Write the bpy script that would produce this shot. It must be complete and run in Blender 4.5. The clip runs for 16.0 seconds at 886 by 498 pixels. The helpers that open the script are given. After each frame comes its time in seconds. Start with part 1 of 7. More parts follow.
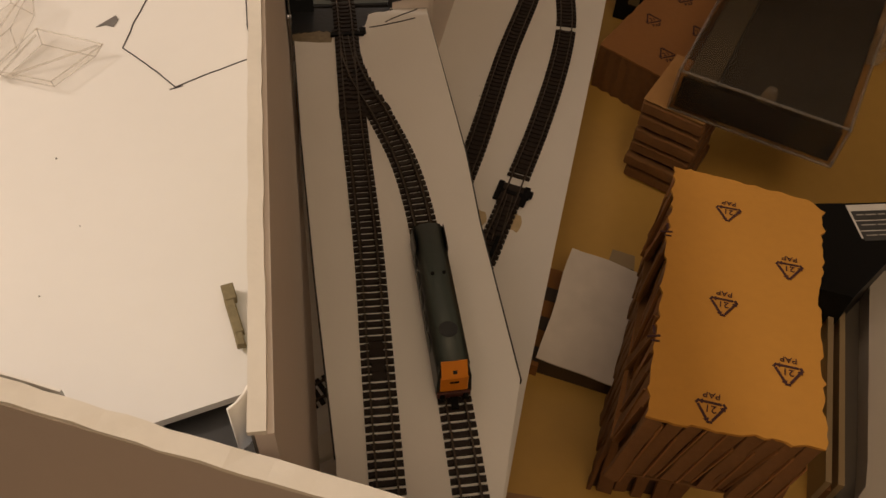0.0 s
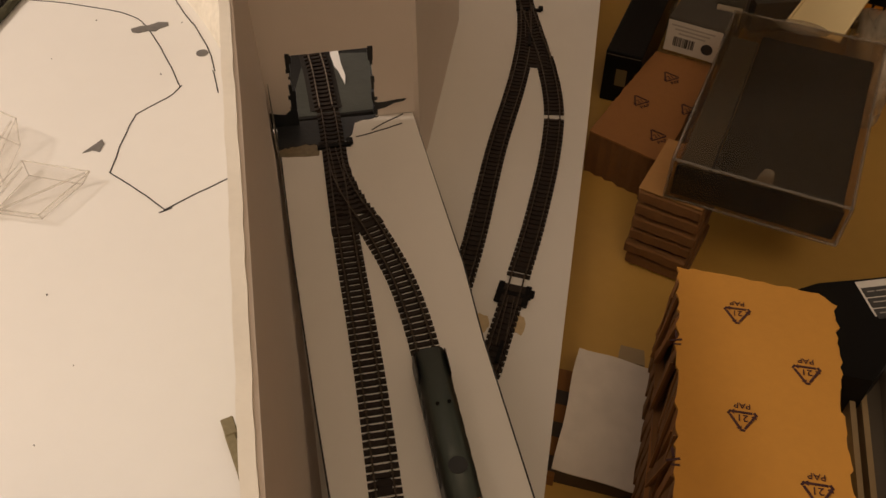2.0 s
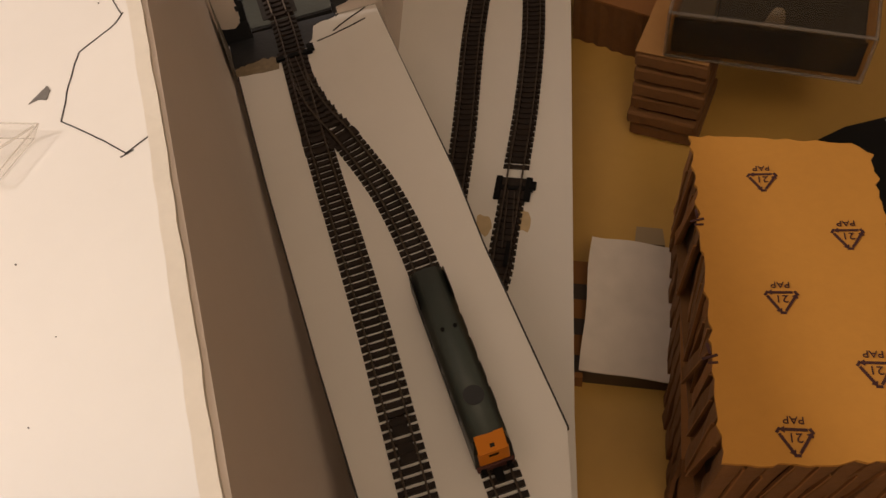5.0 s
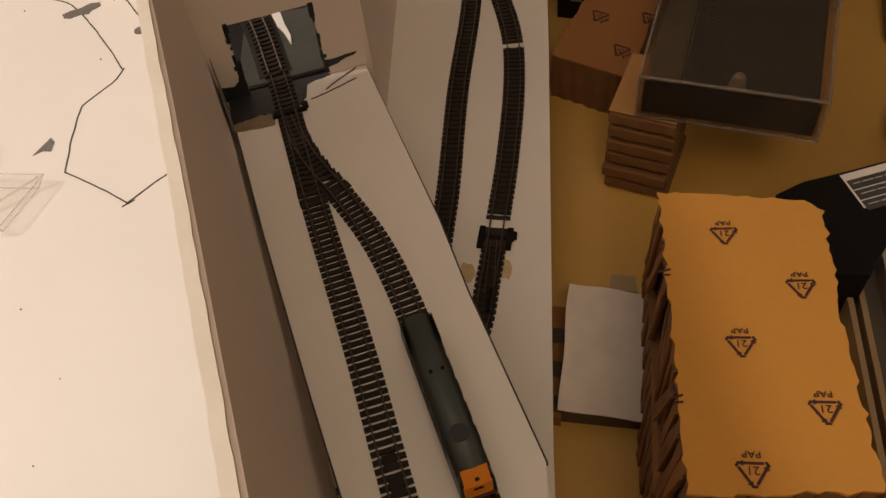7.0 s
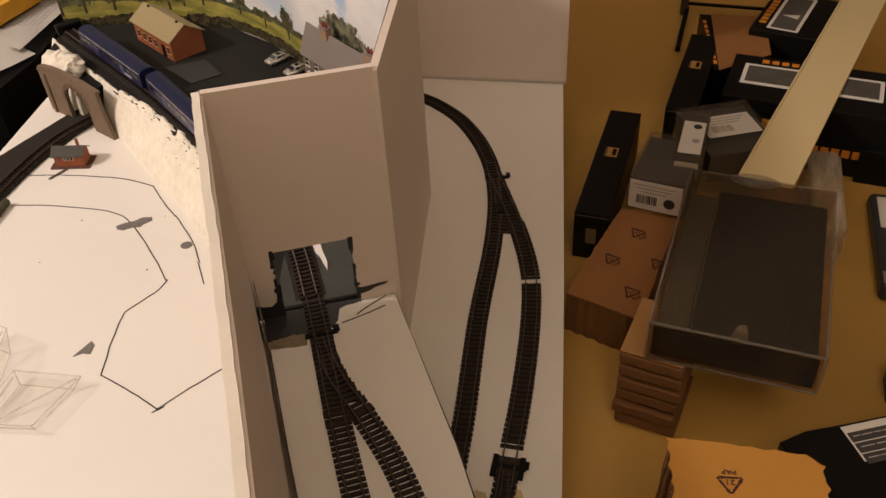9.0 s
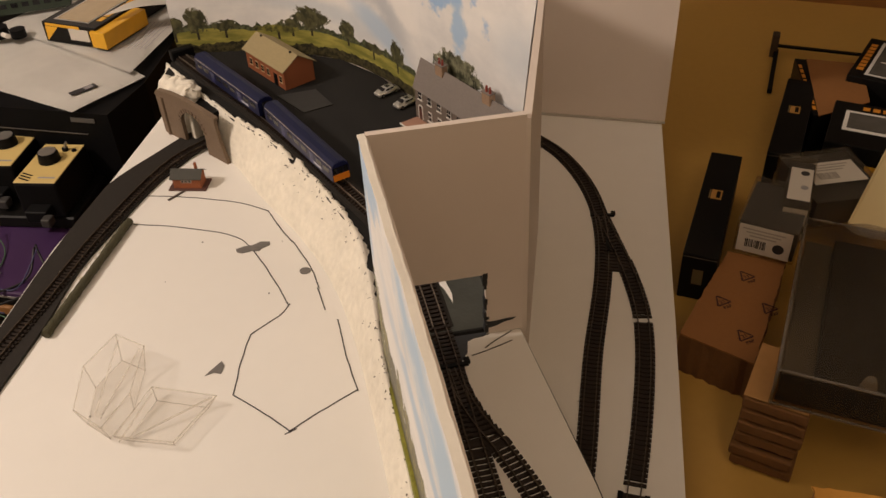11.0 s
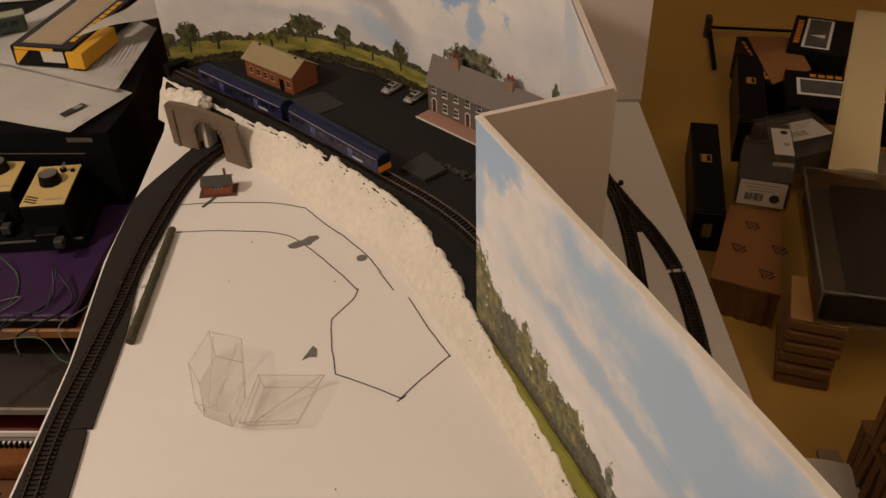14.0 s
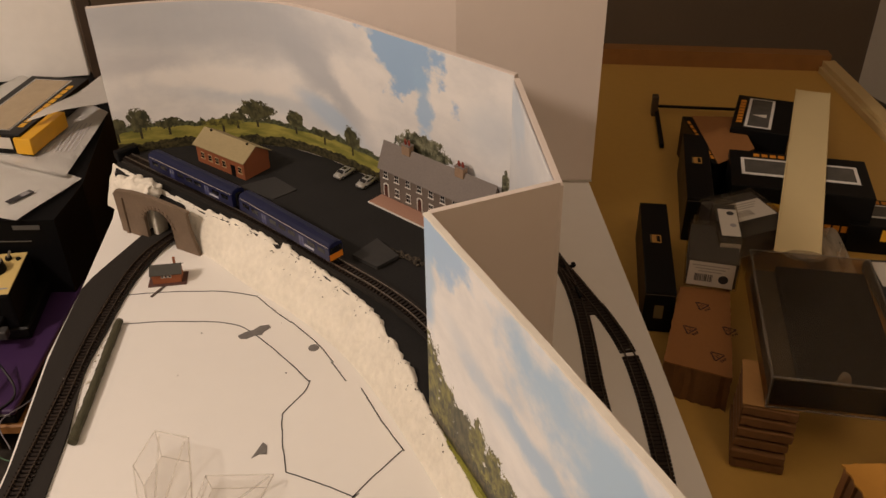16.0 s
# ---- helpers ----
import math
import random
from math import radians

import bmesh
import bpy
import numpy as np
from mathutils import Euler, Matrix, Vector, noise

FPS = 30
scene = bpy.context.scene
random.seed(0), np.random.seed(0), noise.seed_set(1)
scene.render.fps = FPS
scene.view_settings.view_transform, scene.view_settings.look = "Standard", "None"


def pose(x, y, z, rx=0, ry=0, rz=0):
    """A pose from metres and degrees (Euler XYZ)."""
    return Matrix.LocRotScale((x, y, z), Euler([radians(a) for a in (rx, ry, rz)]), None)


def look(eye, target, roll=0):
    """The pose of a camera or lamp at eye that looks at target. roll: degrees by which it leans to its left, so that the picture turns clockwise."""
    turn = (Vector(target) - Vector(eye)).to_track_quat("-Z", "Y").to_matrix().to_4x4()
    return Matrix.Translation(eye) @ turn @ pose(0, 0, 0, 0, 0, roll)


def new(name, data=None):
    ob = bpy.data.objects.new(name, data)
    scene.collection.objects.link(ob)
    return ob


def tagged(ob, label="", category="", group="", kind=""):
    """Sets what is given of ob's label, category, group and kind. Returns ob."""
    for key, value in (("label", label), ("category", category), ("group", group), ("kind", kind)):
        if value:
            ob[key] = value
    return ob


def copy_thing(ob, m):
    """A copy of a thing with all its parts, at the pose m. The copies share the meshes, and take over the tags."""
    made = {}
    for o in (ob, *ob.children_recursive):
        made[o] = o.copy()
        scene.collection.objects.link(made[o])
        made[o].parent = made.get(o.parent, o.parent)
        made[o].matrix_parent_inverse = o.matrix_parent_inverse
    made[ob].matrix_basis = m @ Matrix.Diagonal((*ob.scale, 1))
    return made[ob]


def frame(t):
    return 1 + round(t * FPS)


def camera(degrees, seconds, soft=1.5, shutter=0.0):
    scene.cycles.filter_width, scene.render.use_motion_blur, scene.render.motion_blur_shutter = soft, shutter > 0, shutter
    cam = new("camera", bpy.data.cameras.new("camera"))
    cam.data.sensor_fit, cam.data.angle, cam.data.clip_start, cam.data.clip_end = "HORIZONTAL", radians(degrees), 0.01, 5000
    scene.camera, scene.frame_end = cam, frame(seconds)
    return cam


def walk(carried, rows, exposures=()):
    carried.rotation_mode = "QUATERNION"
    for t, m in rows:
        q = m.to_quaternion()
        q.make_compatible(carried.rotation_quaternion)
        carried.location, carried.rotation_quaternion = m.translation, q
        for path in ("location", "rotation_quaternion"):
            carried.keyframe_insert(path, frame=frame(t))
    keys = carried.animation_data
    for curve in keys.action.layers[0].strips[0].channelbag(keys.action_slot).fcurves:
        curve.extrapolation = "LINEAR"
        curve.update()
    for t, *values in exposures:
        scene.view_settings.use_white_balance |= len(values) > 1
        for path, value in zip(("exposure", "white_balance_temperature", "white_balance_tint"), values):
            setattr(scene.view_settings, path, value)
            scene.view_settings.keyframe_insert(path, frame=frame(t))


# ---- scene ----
cam = camera(53.88, 16.0)
EXPOSURES = [(0.0, 0.03, 6420, 11), (1.5, 0.08, 6400, 11), (2.5, 0.07, 6350, 11), (3.0, 0.1, 6280, 12), (3.5, 0.28, 6150, 13), (4.7, 0.28, 6150, 13), (7.0, 0.24, 6150, 13), (8.7, 0.3, 6150, 13), (11.0, 0.02, 6300, 11), (12.0, -0.14, 6250, 10), (12.5, -0.3, 6350, 11), (13.5, -0.47, 6500, 13), (15.0, -0.44, 6550, 14), (16.0, -0.14, 6480, 13)]
PATH = [
    (0, (0.09956, 0.05969, 0.44922), (0.12527, 0.68097, -0.33395), 4.06),
    (0.5, (0.10023, 0.04906, 0.45243), (0.12282, 0.65334, -0.34403), 3.21),
    (1, (0.09988, 0.06082, 0.45446), (0.11889, 0.67478, -0.33465), 2.40),
    (1.5, (0.10101, 0.07929, 0.45447), (0.12039, 0.70024, -0.32914), 1.70),
    (2, (0.10222, 0.09524, 0.46150), (0.12392, 0.76626, -0.27963), -0.60),
    (2.5, (0.10427, 0.10005, 0.46950), (0.12476, 0.81816, -0.22613), -2.39),
    (3, (0.10538, 0.10059, 0.47297), (0.12842, 0.85034, -0.18835), -3.24),
    (3.5, (0.10471, 0.09655, 0.47059), (0.12573, 0.84913, -0.18757), -3.60),
    (4, (0.10082, 0.09478, 0.45057), (0.11709, 0.78447, -0.27336), -5.16),
    (4.5, (0.11240, 0.12194, 0.43411), (0.11381, 0.72419, -0.36419), -9.13),
    (4.7, (0.11602, 0.13460, 0.43032), (0.10588, 0.70863, -0.38845), -11.08),
    (6.8, (0.11213, 0.12462, 0.44769), (0.13355, 0.69040, -0.37658), -9.02),
    (7, (0.11285, 0.11891, 0.45989), (0.13659, 0.72450, -0.33554), -8.68),
    (7.5, (0.10630, 0.11124, 0.48240), (0.15335, 0.79298, -0.24768), -5.74),
    (8, (0.10839, 0.10990, 0.49340), (0.16347, 0.83655, -0.19140), -5.18),
    (8.5, (0.10612, 0.10839, 0.49860), (0.16542, 0.86003, -0.15831), -4.33),
    (8.7, (0.10425, 0.10678, 0.49811), (0.16279, 0.86920, -0.14633), -4.08),
    (10.8, (0.04263, 0.10614, 0.52205), (0.06131, 0.89500, -0.09224), -3.13),
    (11, (0.02562, 0.10423, 0.52770), (0.04605, 0.89208, -0.08784), -3.12),
    (11.5, (-0.03111, 0.09182, 0.54537), (-0.00016, 0.88106, -0.06794), -4.27),
    (12, (-0.08366, 0.07876, 0.55002), (-0.04306, 0.87114, -0.05866), -5.47),
    (12.5, (-0.13299, 0.05944, 0.54809), (-0.03778, 0.84508, -0.06322), -4.11),
    (13, (-0.15836, 0.05664, 0.54873), (-0.04118, 0.83753, -0.06486), -3.39),
    (13.5, (-0.15998, 0.05629, 0.55265), (-0.01267, 0.83288, -0.05989), -2.34),
    (14, (-0.15914, 0.05797, 0.55423), (0.00938, 0.82872, -0.06023), -1.97),
    (14.5, (-0.15663, 0.06036, 0.56239), (0.02637, 0.82844, -0.05126), -1.85),
    (15, (-0.15453, 0.06098, 0.57194), (0.03903, 0.82963, -0.03774), -1.47),
    (15.5, (-0.15106, 0.06547, 0.57426), (0.05922, 0.85156, -0.00699), -1.12),
    (16, (-0.14607, 0.07215, 0.57225), (0.07765, 0.87205, 0.01538), -0.98),
]
walk(cam, [(t, look(eye, target, roll)) for t, eye, target, roll in PATH], EXPOSURES)

# ---------------------------------------------------------------- room light
world = bpy.data.worlds.new("room_world")
scene.world = world
world.use_nodes = True
world.node_tree.nodes["Background"].inputs[0].default_value = (1.0, 0.72, 0.42, 1)
world.node_tree.nodes["Background"].inputs[1].default_value = 0.02


def lamp(name, kind, place, target, watts, colour, size):
    data = bpy.data.lights.new(name, kind)
    data.energy, data.color = watts, colour
    if kind == "AREA":
        data.shape, data.size = "DISK", size
    else:
        data.shadow_soft_size = size
    ob = new(name, data)
    ob.matrix_world = look(place, target)
    return ob


lamp("desk_lamp_bulb", "POINT", (-1.15, 0.62, 1.0), (0, 0.6, 0), 42.5, (1.0, 0.82, 0.668), 0.07)
# unseen fill light, added below the ceiling to brighten shaded walls and table
lamp("added_fill_light", "POINT", (0.22, -0.42, 1.3), (0.2, 0.5, 0), 9.0, (1.0, 0.73, 0.45), 0.2)

# ---------------------------------------------------------------- materials
MATS = {}


def mat(name, colour, rough=0.6, metal=0.0, grain=0.06, scale=60.0, big=0.08, bigscale=6.0, bump=0.0, bumpscale=300.0, spec=0.5, island=0.0):
    """A surface with variation at two scales and fine relief."""
    if name in MATS:
        return MATS[name]
    m = bpy.data.materials.new(name)
    m.use_nodes = True
    n, k = m.node_tree.nodes, m.node_tree.links
    b = n["Principled BSDF"]
    b.inputs["Roughness"].default_value, b.inputs["Metallic"].default_value = rough, metal
    b.inputs["Specular IOR Level"].default_value = spec
    tc = n.new("ShaderNodeTexCoord")
    fine, wide = n.new("ShaderNodeTexNoise"), n.new("ShaderNodeTexNoise")
    fine.inputs["Scale"].default_value, wide.inputs["Scale"].default_value = scale, bigscale
    fine.inputs["Detail"].default_value, wide.inputs["Detail"].default_value = 4, 3
    k.new(tc.outputs["Object"], fine.inputs["Vector"])
    k.new(tc.outputs["Object"], wide.inputs["Vector"])
    val = n.new("ShaderNodeMath")
    val.operation = "MULTIPLY_ADD"
    k.new(fine.outputs["Fac"], val.inputs[0])
    val.inputs[1].default_value, val.inputs[2].default_value = 2 * grain, 1 - grain - big
    val2 = n.new("ShaderNodeMath")
    val2.operation = "MULTIPLY_ADD"
    k.new(wide.outputs["Fac"], val2.inputs[0])
    val2.inputs[1].default_value = 2 * big
    k.new(val.outputs[0], val2.inputs[2])
    last = val2
    if island:
        info = n.new("ShaderNodeObjectInfo")
        val3 = n.new("ShaderNodeMath")
        val3.operation = "MULTIPLY_ADD"
        k.new(info.outputs["Random"], val3.inputs[0])
        val3.inputs[1].default_value = island
        k.new(val2.outputs[0], val3.inputs[2])
        last = val3
    hsv = n.new("ShaderNodeHueSaturation")
    hsv.inputs["Color"].default_value = (*colour, 1)
    k.new(last.outputs[0], hsv.inputs["Value"])
    k.new(hsv.outputs[0], b.inputs["Base Color"])
    rr = n.new("ShaderNodeMath")
    rr.operation = "MULTIPLY_ADD"
    k.new(wide.outputs["Fac"], rr.inputs[0])
    rr.inputs[1].default_value, rr.inputs[2].default_value = 0.2, max(rough - 0.1, 0.02)
    k.new(rr.outputs[0], b.inputs["Roughness"])
    if bump:
        rel, bn = n.new("ShaderNodeTexNoise"), n.new("ShaderNodeBump")
        rel.inputs["Scale"].default_value, rel.inputs["Detail"].default_value = bumpscale, 5
        k.new(tc.outputs["Object"], rel.inputs["Vector"])
        bn.inputs["Strength"].default_value, bn.inputs["Distance"].default_value = bump, 0.001
        k.new(rel.outputs["Fac"], bn.inputs["Height"])
        k.new(bn.outputs[0], b.inputs["Normal"])
    MATS[name] = m
    return m


def clear(name, tint=(0.9, 0.88, 0.84), gloss=0.12, haze=0.08, clouds=45.0):
    """Thin clear plastic: lets the light pass, with gloss and a little haze."""
    if name in MATS:
        return MATS[name]
    m = bpy.data.materials.new(name)
    m.use_nodes = True
    n, k = m.node_tree.nodes, m.node_tree.links
    n.remove(n["Principled BSDF"])
    tr, gl, df, a, c = (n.new("ShaderNode" + x) for x in ("BsdfTransparent", "BsdfGlossy", "BsdfDiffuse", "MixShader", "MixShader"))
    tr.inputs[0].default_value = (*tint, 1)
    gl.inputs["Roughness"].default_value = 0.12
    df.inputs[0].default_value = (0.74, 0.68, 0.58, 1)
    noise_tex, ramp = n.new("ShaderNodeTexNoise"), n.new("ShaderNodeMath")
    noise_tex.inputs["Scale"].default_value = clouds
    ramp.operation = "MULTIPLY"
    k.new(noise_tex.outputs["Fac"], ramp.inputs[0])
    ramp.inputs[1].default_value = 2 * haze
    k.new(ramp.outputs[0], a.inputs[0])
    k.new(tr.outputs[0], a.inputs[1])
    k.new(df.outputs[0], a.inputs[2])
    c.inputs[0].default_value = gloss
    k.new(a.outputs[0], c.inputs[1])
    k.new(gl.outputs[0], c.inputs[2])
    k.new(c.outputs[0], n["Material Output"].inputs["Surface"])
    MATS[name] = m
    return m


FOAM = mat("white_foam_board", (0.8, 0.77, 0.73), 0.55, grain=0.02, big=0.03, bump=0.05, bumpscale=500, spec=0.2)
FOAM_CUT = mat("cut_foam_edge", (0.78, 0.74, 0.66), 0.85, grain=0.05, scale=200, bump=0.12, bumpscale=400)
BOARD = mat("white_board", (0.82, 0.8, 0.76), 0.5, grain=0.015, big=0.03, bump=0.03, bumpscale=400)
PLASTER = mat("white_plaster", (0.8, 0.755, 0.655), 0.9, grain=0.16, scale=140, big=0.12, bigscale=24, bump=1.0, bumpscale=260)
INK = mat("black_marker_ink", (0.03, 0.028, 0.03), 0.6, grain=0.2, scale=400)
PENCIL = mat("grey_graphite", (0.16, 0.15, 0.14), 0.6, grain=0.35, scale=250)
TARMAC = mat("black_painted_scenic_ground", (0.019, 0.018, 0.017), 0.85, grain=0.3, scale=500, big=0.3, bigscale=25, bump=0.3, bumpscale=900, spec=0.15)
BASE = mat("black_foam_trackbed", (0.025, 0.0215, 0.0185), 0.9, spec=0.25, grain=0.2, scale=400, big=0.12, bigscale=30, bump=0.4, bumpscale=1200)
GREYPAINT = mat("grey_green_paint", (0.043, 0.047, 0.04), 0.35, grain=0.15, scale=120, big=0.35, bigscale=55, bump=0.2)
DARKPAINT = mat("blue_black_paint", (0.018, 0.02, 0.024), 0.45, grain=0.2, scale=150, big=0.3, bigscale=60, bump=0.2)
RAIL = mat("dull_nickel_rail", (0.075, 0.055, 0.04), 0.45, 0.5, grain=0.2, scale=200)
RAIL_BRIGHT = mat("bright_nickel_rail", (0.6, 0.55, 0.48), 0.25, 0.9, grain=0.1, scale=200)
SLEEPER = mat("dark_brown_sleeper_plastic", (0.017, 0.011, 0.008), 0.55, grain=0.2, scale=500, island=0.35, spec=0.3)
STONE = mat("moulded_grey_brown_stone", (0.17, 0.12, 0.08), 0.85, grain=0.18, scale=350, big=0.2, bigscale=60, bump=0.6, bumpscale=700)
TABLE = mat("varnished_pale_tabletop", (0.54, 0.325, 0.078), 0.36, grain=0.05, scale=90, big=0.1, bigscale=5, bump=0.03)
RIM = mat("cream_painted_rim", (0.56, 0.41, 0.19), 0.4, grain=0.05, big=0.1)
GREEN = mat("green_hedge_foam", (0.27, 0.265, 0.04), 0.95, grain=0.4, scale=500, big=0.2, bigscale=60, bump=1.0, bumpscale=900)
BLACK = mat("black_plastic", (0.005, 0.005, 0.0055), 0.5, grain=0.1, big=0.1, spec=0.13)
BLACKCARD = mat("black_glossy_card", (0.0065, 0.006, 0.0056), 0.38, grain=0.1, scale=80, big=0.15, bigscale=15, spec=0.16)
CARD = mat("brown_cardboard", (0.465, 0.216, 0.029), 0.8, grain=0.06, scale=200, big=0.08, bigscale=14, bump=0.15, bumpscale=500)
# card darkened for torn sides, with their shade included in the colour
CARD_DARK = mat("shaded_corrugated_edge", (0.185, 0.084, 0.026), 0.9, grain=0.15, scale=260, big=0.15, bigscale=30, bump=0.3, bumpscale=600)
CARD_BROWN = mat("brown_grey_cardboard", (0.27, 0.115, 0.03), 0.8, grain=0.07, scale=200, big=0.12, bigscale=14, bump=0.15, bumpscale=500)
# ink of the printed marks, and the painted shade inside the sheet stack
CARD_INK_SHADE = mat("dark_card_print_and_gap_shade", (0.045, 0.012, 0.012), 0.8, grain=0.2, scale=300)
CREAM = mat("cream_styrene_strip", (0.7, 0.57, 0.31), 0.45, grain=0.02, big=0.03)
PAPER = mat("white_paper", (0.85, 0.83, 0.79), 0.75, grain=0.03, scale=60, big=0.05, bigscale=15, bump=0.1, bumpscale=60)
PRINT = mat("grey_print", (0.3, 0.29, 0.3), 0.75, grain=0.2, scale=200)
LABEL = mat("white_label_paper", (0.6, 0.56, 0.5), 0.6, grain=0.04)
ORANGE = mat("orange_print", (0.62, 0.24, 0.02), 0.5, grain=0.1)
YELLOW = mat("yellow_card", (0.75, 0.4, 0.02), 0.5, grain=0.08, big=0.1, bigscale=30)
PURPLE = mat("purple_laptop_lid", (0.045, 0.02, 0.07), 0.3, grain=0.08, scale=200, big=0.2, bigscale=8)
METAL = mat("brushed_silver", (0.5, 0.48, 0.45), 0.35, 0.8)
WOOD = mat("orange_pine_wood", (0.27, 0.125, 0.035), 0.45, grain=0.15, scale=50, big=0.2, bigscale=12)
DARKWOOD = mat("dark_brown_wood", (0.05, 0.032, 0.02), 0.5, grain=0.2, scale=40)
CLEAR = clear("clear_plastic", (0.992, 0.988, 0.983), 0.05, 0.065)
CASE = clear("clear_polystyrene_case", (0.86, 0.8, 0.7), 0.03, 0.015)
WALLPAINT = mat("warm_wall_paint", (0.68, 0.6, 0.48), 0.9, grain=0.03, big=0.05)
CEIL = mat("ceiling_paint", (0.75, 0.72, 0.68), 0.9)
CARPET = mat("dark_carpet", (0.07, 0.05, 0.035), 0.95, grain=0.3, scale=300, big=0.2)

# ---------------------------------------------------------------- building helpers


def box(bm, size, m=Matrix(), bevel=0.0, seg=1):
    """A box of that size with its base centre at m's origin, added to bm."""
    made = bmesh.ops.create_cube(bm, size=1.0, matrix=m @ Matrix.Translation((0, 0, size[2] / 2)) @ Matrix.Diagonal((*size, 1)))["verts"]
    if bevel:
        edges = list({e for v in made for e in v.link_edges})
        bmesh.ops.bevel(bm, geom=edges, offset=bevel, segments=seg, affect="EDGES", profile=0.5)
    return bm


def cyl(bm, r, h, m=Matrix(), r2=None, n=20):
    bmesh.ops.create_cone(bm, cap_ends=True, segments=n, radius1=r, radius2=r if r2 is None else r2, depth=h, matrix=m @ Matrix.Translation((0, 0, h / 2)))
    return bm


def prism(bm, outline, z0, z1, m=Matrix()):
    """An upright prism over a plan outline; z0 and z1 may be functions of (x, y)."""
    f0 = z0 if callable(z0) else (lambda x, y: z0)
    f1 = z1 if callable(z1) else (lambda x, y: z1)
    lo = [bm.verts.new(m @ Vector((x, y, f0(x, y)))) for x, y in outline]
    hi = [bm.verts.new(m @ Vector((x, y, f1(x, y)))) for x, y in outline]
    count = len(outline)
    bm.faces.new(hi)
    bm.faces.new(lo[::-1])
    for a in range(count):
        b = (a + 1) % count
        bm.faces.new((lo[a], lo[b], hi[b], hi[a]))
    bmesh.ops.recalc_face_normals(bm, faces=bm.faces)
    return bm


def smooth_line(points, step):
    """A Catmull-Rom line through plan points, resampled at even steps."""
    p = [np.array(q, float) for q in points]
    p = [2 * p[0] - p[1], *p, 2 * p[-1] - p[-2]]
    dense = []
    for a in range(1, len(p) - 2):
        for t in np.linspace(0, 1, 40, endpoint=False):
            dense.append(0.5 * (2 * p[a] + (p[a + 1] - p[a - 1]) * t + (2 * p[a - 1] - 5 * p[a] + 4 * p[a + 1] - p[a + 2]) * t * t + (3 * p[a] - p[a - 1] - 3 * p[a + 1] + p[a + 2]) * t**3))
    dense = np.array([*dense, p[-2]])
    run = np.r_[0, np.cumsum(np.linalg.norm(np.diff(dense, axis=0), axis=1))]
    at = np.linspace(0, run[-1], max(2, int(round(run[-1] / step)) + 1))
    return np.stack([np.interp(at, run, dense[:, c]) for c in range(dense.shape[1])], 1)


def offset_line(line, d):
    """A plan line moved d to its right."""
    t = np.gradient(line[:, :2], axis=0)
    t /= np.linalg.norm(t, axis=1)[:, None]
    out = line.copy()
    out[:, 0] += d * t[:, 1]
    out[:, 1] -= d * t[:, 0]
    return out


def ribbon(bm, line, width, z0, z1):
    """A swept bar of rectangular section along a plan line; z0, z1: heights or functions of (x, y)."""
    f0 = z0 if callable(z0) else (lambda x, y: z0)
    f1 = z1 if callable(z1) else (lambda x, y: z1)
    left, right = offset_line(line, -width / 2), offset_line(line, width / 2)
    rings = []
    for a, b in zip(left, right):
        rings.append([bm.verts.new((a[0], a[1], f0(*a[:2]))), bm.verts.new((b[0], b[1], f0(*b[:2]))), bm.verts.new((b[0], b[1], f1(*b[:2]))), bm.verts.new((a[0], a[1], f1(*a[:2])))])
    for p, q in zip(rings, rings[1:]):
        for c in range(4):
            bm.faces.new((p[c], p[(c + 1) % 4], q[(c + 1) % 4], q[c]))
    bm.faces.new(rings[0])
    bm.faces.new(rings[-1][::-1])
    bmesh.ops.recalc_face_normals(bm, faces=bm.faces)
    return bm


def tube(bm, points, r, n=8):
    """A round cord through points in space."""
    p = smooth_line(points, max(r * 3, 0.002))
    rings = []
    for a in range(len(p)):
        d = Vector(p[min(a + 1, len(p) - 1)] - p[max(a - 1, 0)]).normalized()
        u = d.cross(Vector((0.1, 0.2, 1))).normalized()
        v = d.cross(u)
        rings.append([bm.verts.new(Vector(p[a]) + r * (math.cos(c * math.tau / n) * u + math.sin(c * math.tau / n) * v)) for c in range(n)])
    for q, w in zip(rings, rings[1:]):
        for c in range(n):
            bm.faces.new((q[c], q[(c + 1) % n], w[(c + 1) % n], w[c]))
    bm.faces.new(rings[0][::-1])
    bm.faces.new(rings[-1])
    bmesh.ops.recalc_face_normals(bm, faces=bm.faces)
    return bm


def shaped(name, bm, material, smooth=False):
    data = bpy.data.meshes.new(name)
    bm.to_mesh(data)
    bm.free()
    data.materials.append(material)
    if smooth:
        for f in data.polygons:
            f.use_smooth = True
    return data


def part(name, bm, material, parent, label="", m=None, smooth=False):
    ob = new(name, bm if isinstance(bm, bpy.types.Mesh) else shaped(name, bm, material, smooth))
    ob.parent = parent
    if m is not None:
        ob.matrix_basis = m
    if label:
        ob["label"] = label
    return ob


def thing(name, label, category, m=Matrix(), group="", kind=""):
    ob = new(name)
    ob.empty_display_size = 0.01
    ob.matrix_basis = m
    return tagged(ob, label, category, group, kind)


def solid(name, bm, material, label, category, m=None, group="", kind="", smooth=False):
    ob = new(name, shaped(name, bm, material, smooth))
    if m is not None:
        ob.matrix_basis = m
    return tagged(ob, label, category, group, kind)


def B():
    return bmesh.new()


def at2(p, q, z=0.0):
    """A placing at plan point p whose x axis points to plan point q."""
    return pose(p[0], p[1], z, 0, 0, math.degrees(math.atan2(q[1] - p[1], q[0] - p[0])))


def wall_run(bm, line, thick, z0, z1):
    return ribbon(bm, np.array(line, float), thick, z0, z1)


def ramp_z(x, y):
    return 0.046 + (0.6 - y) * 0.045


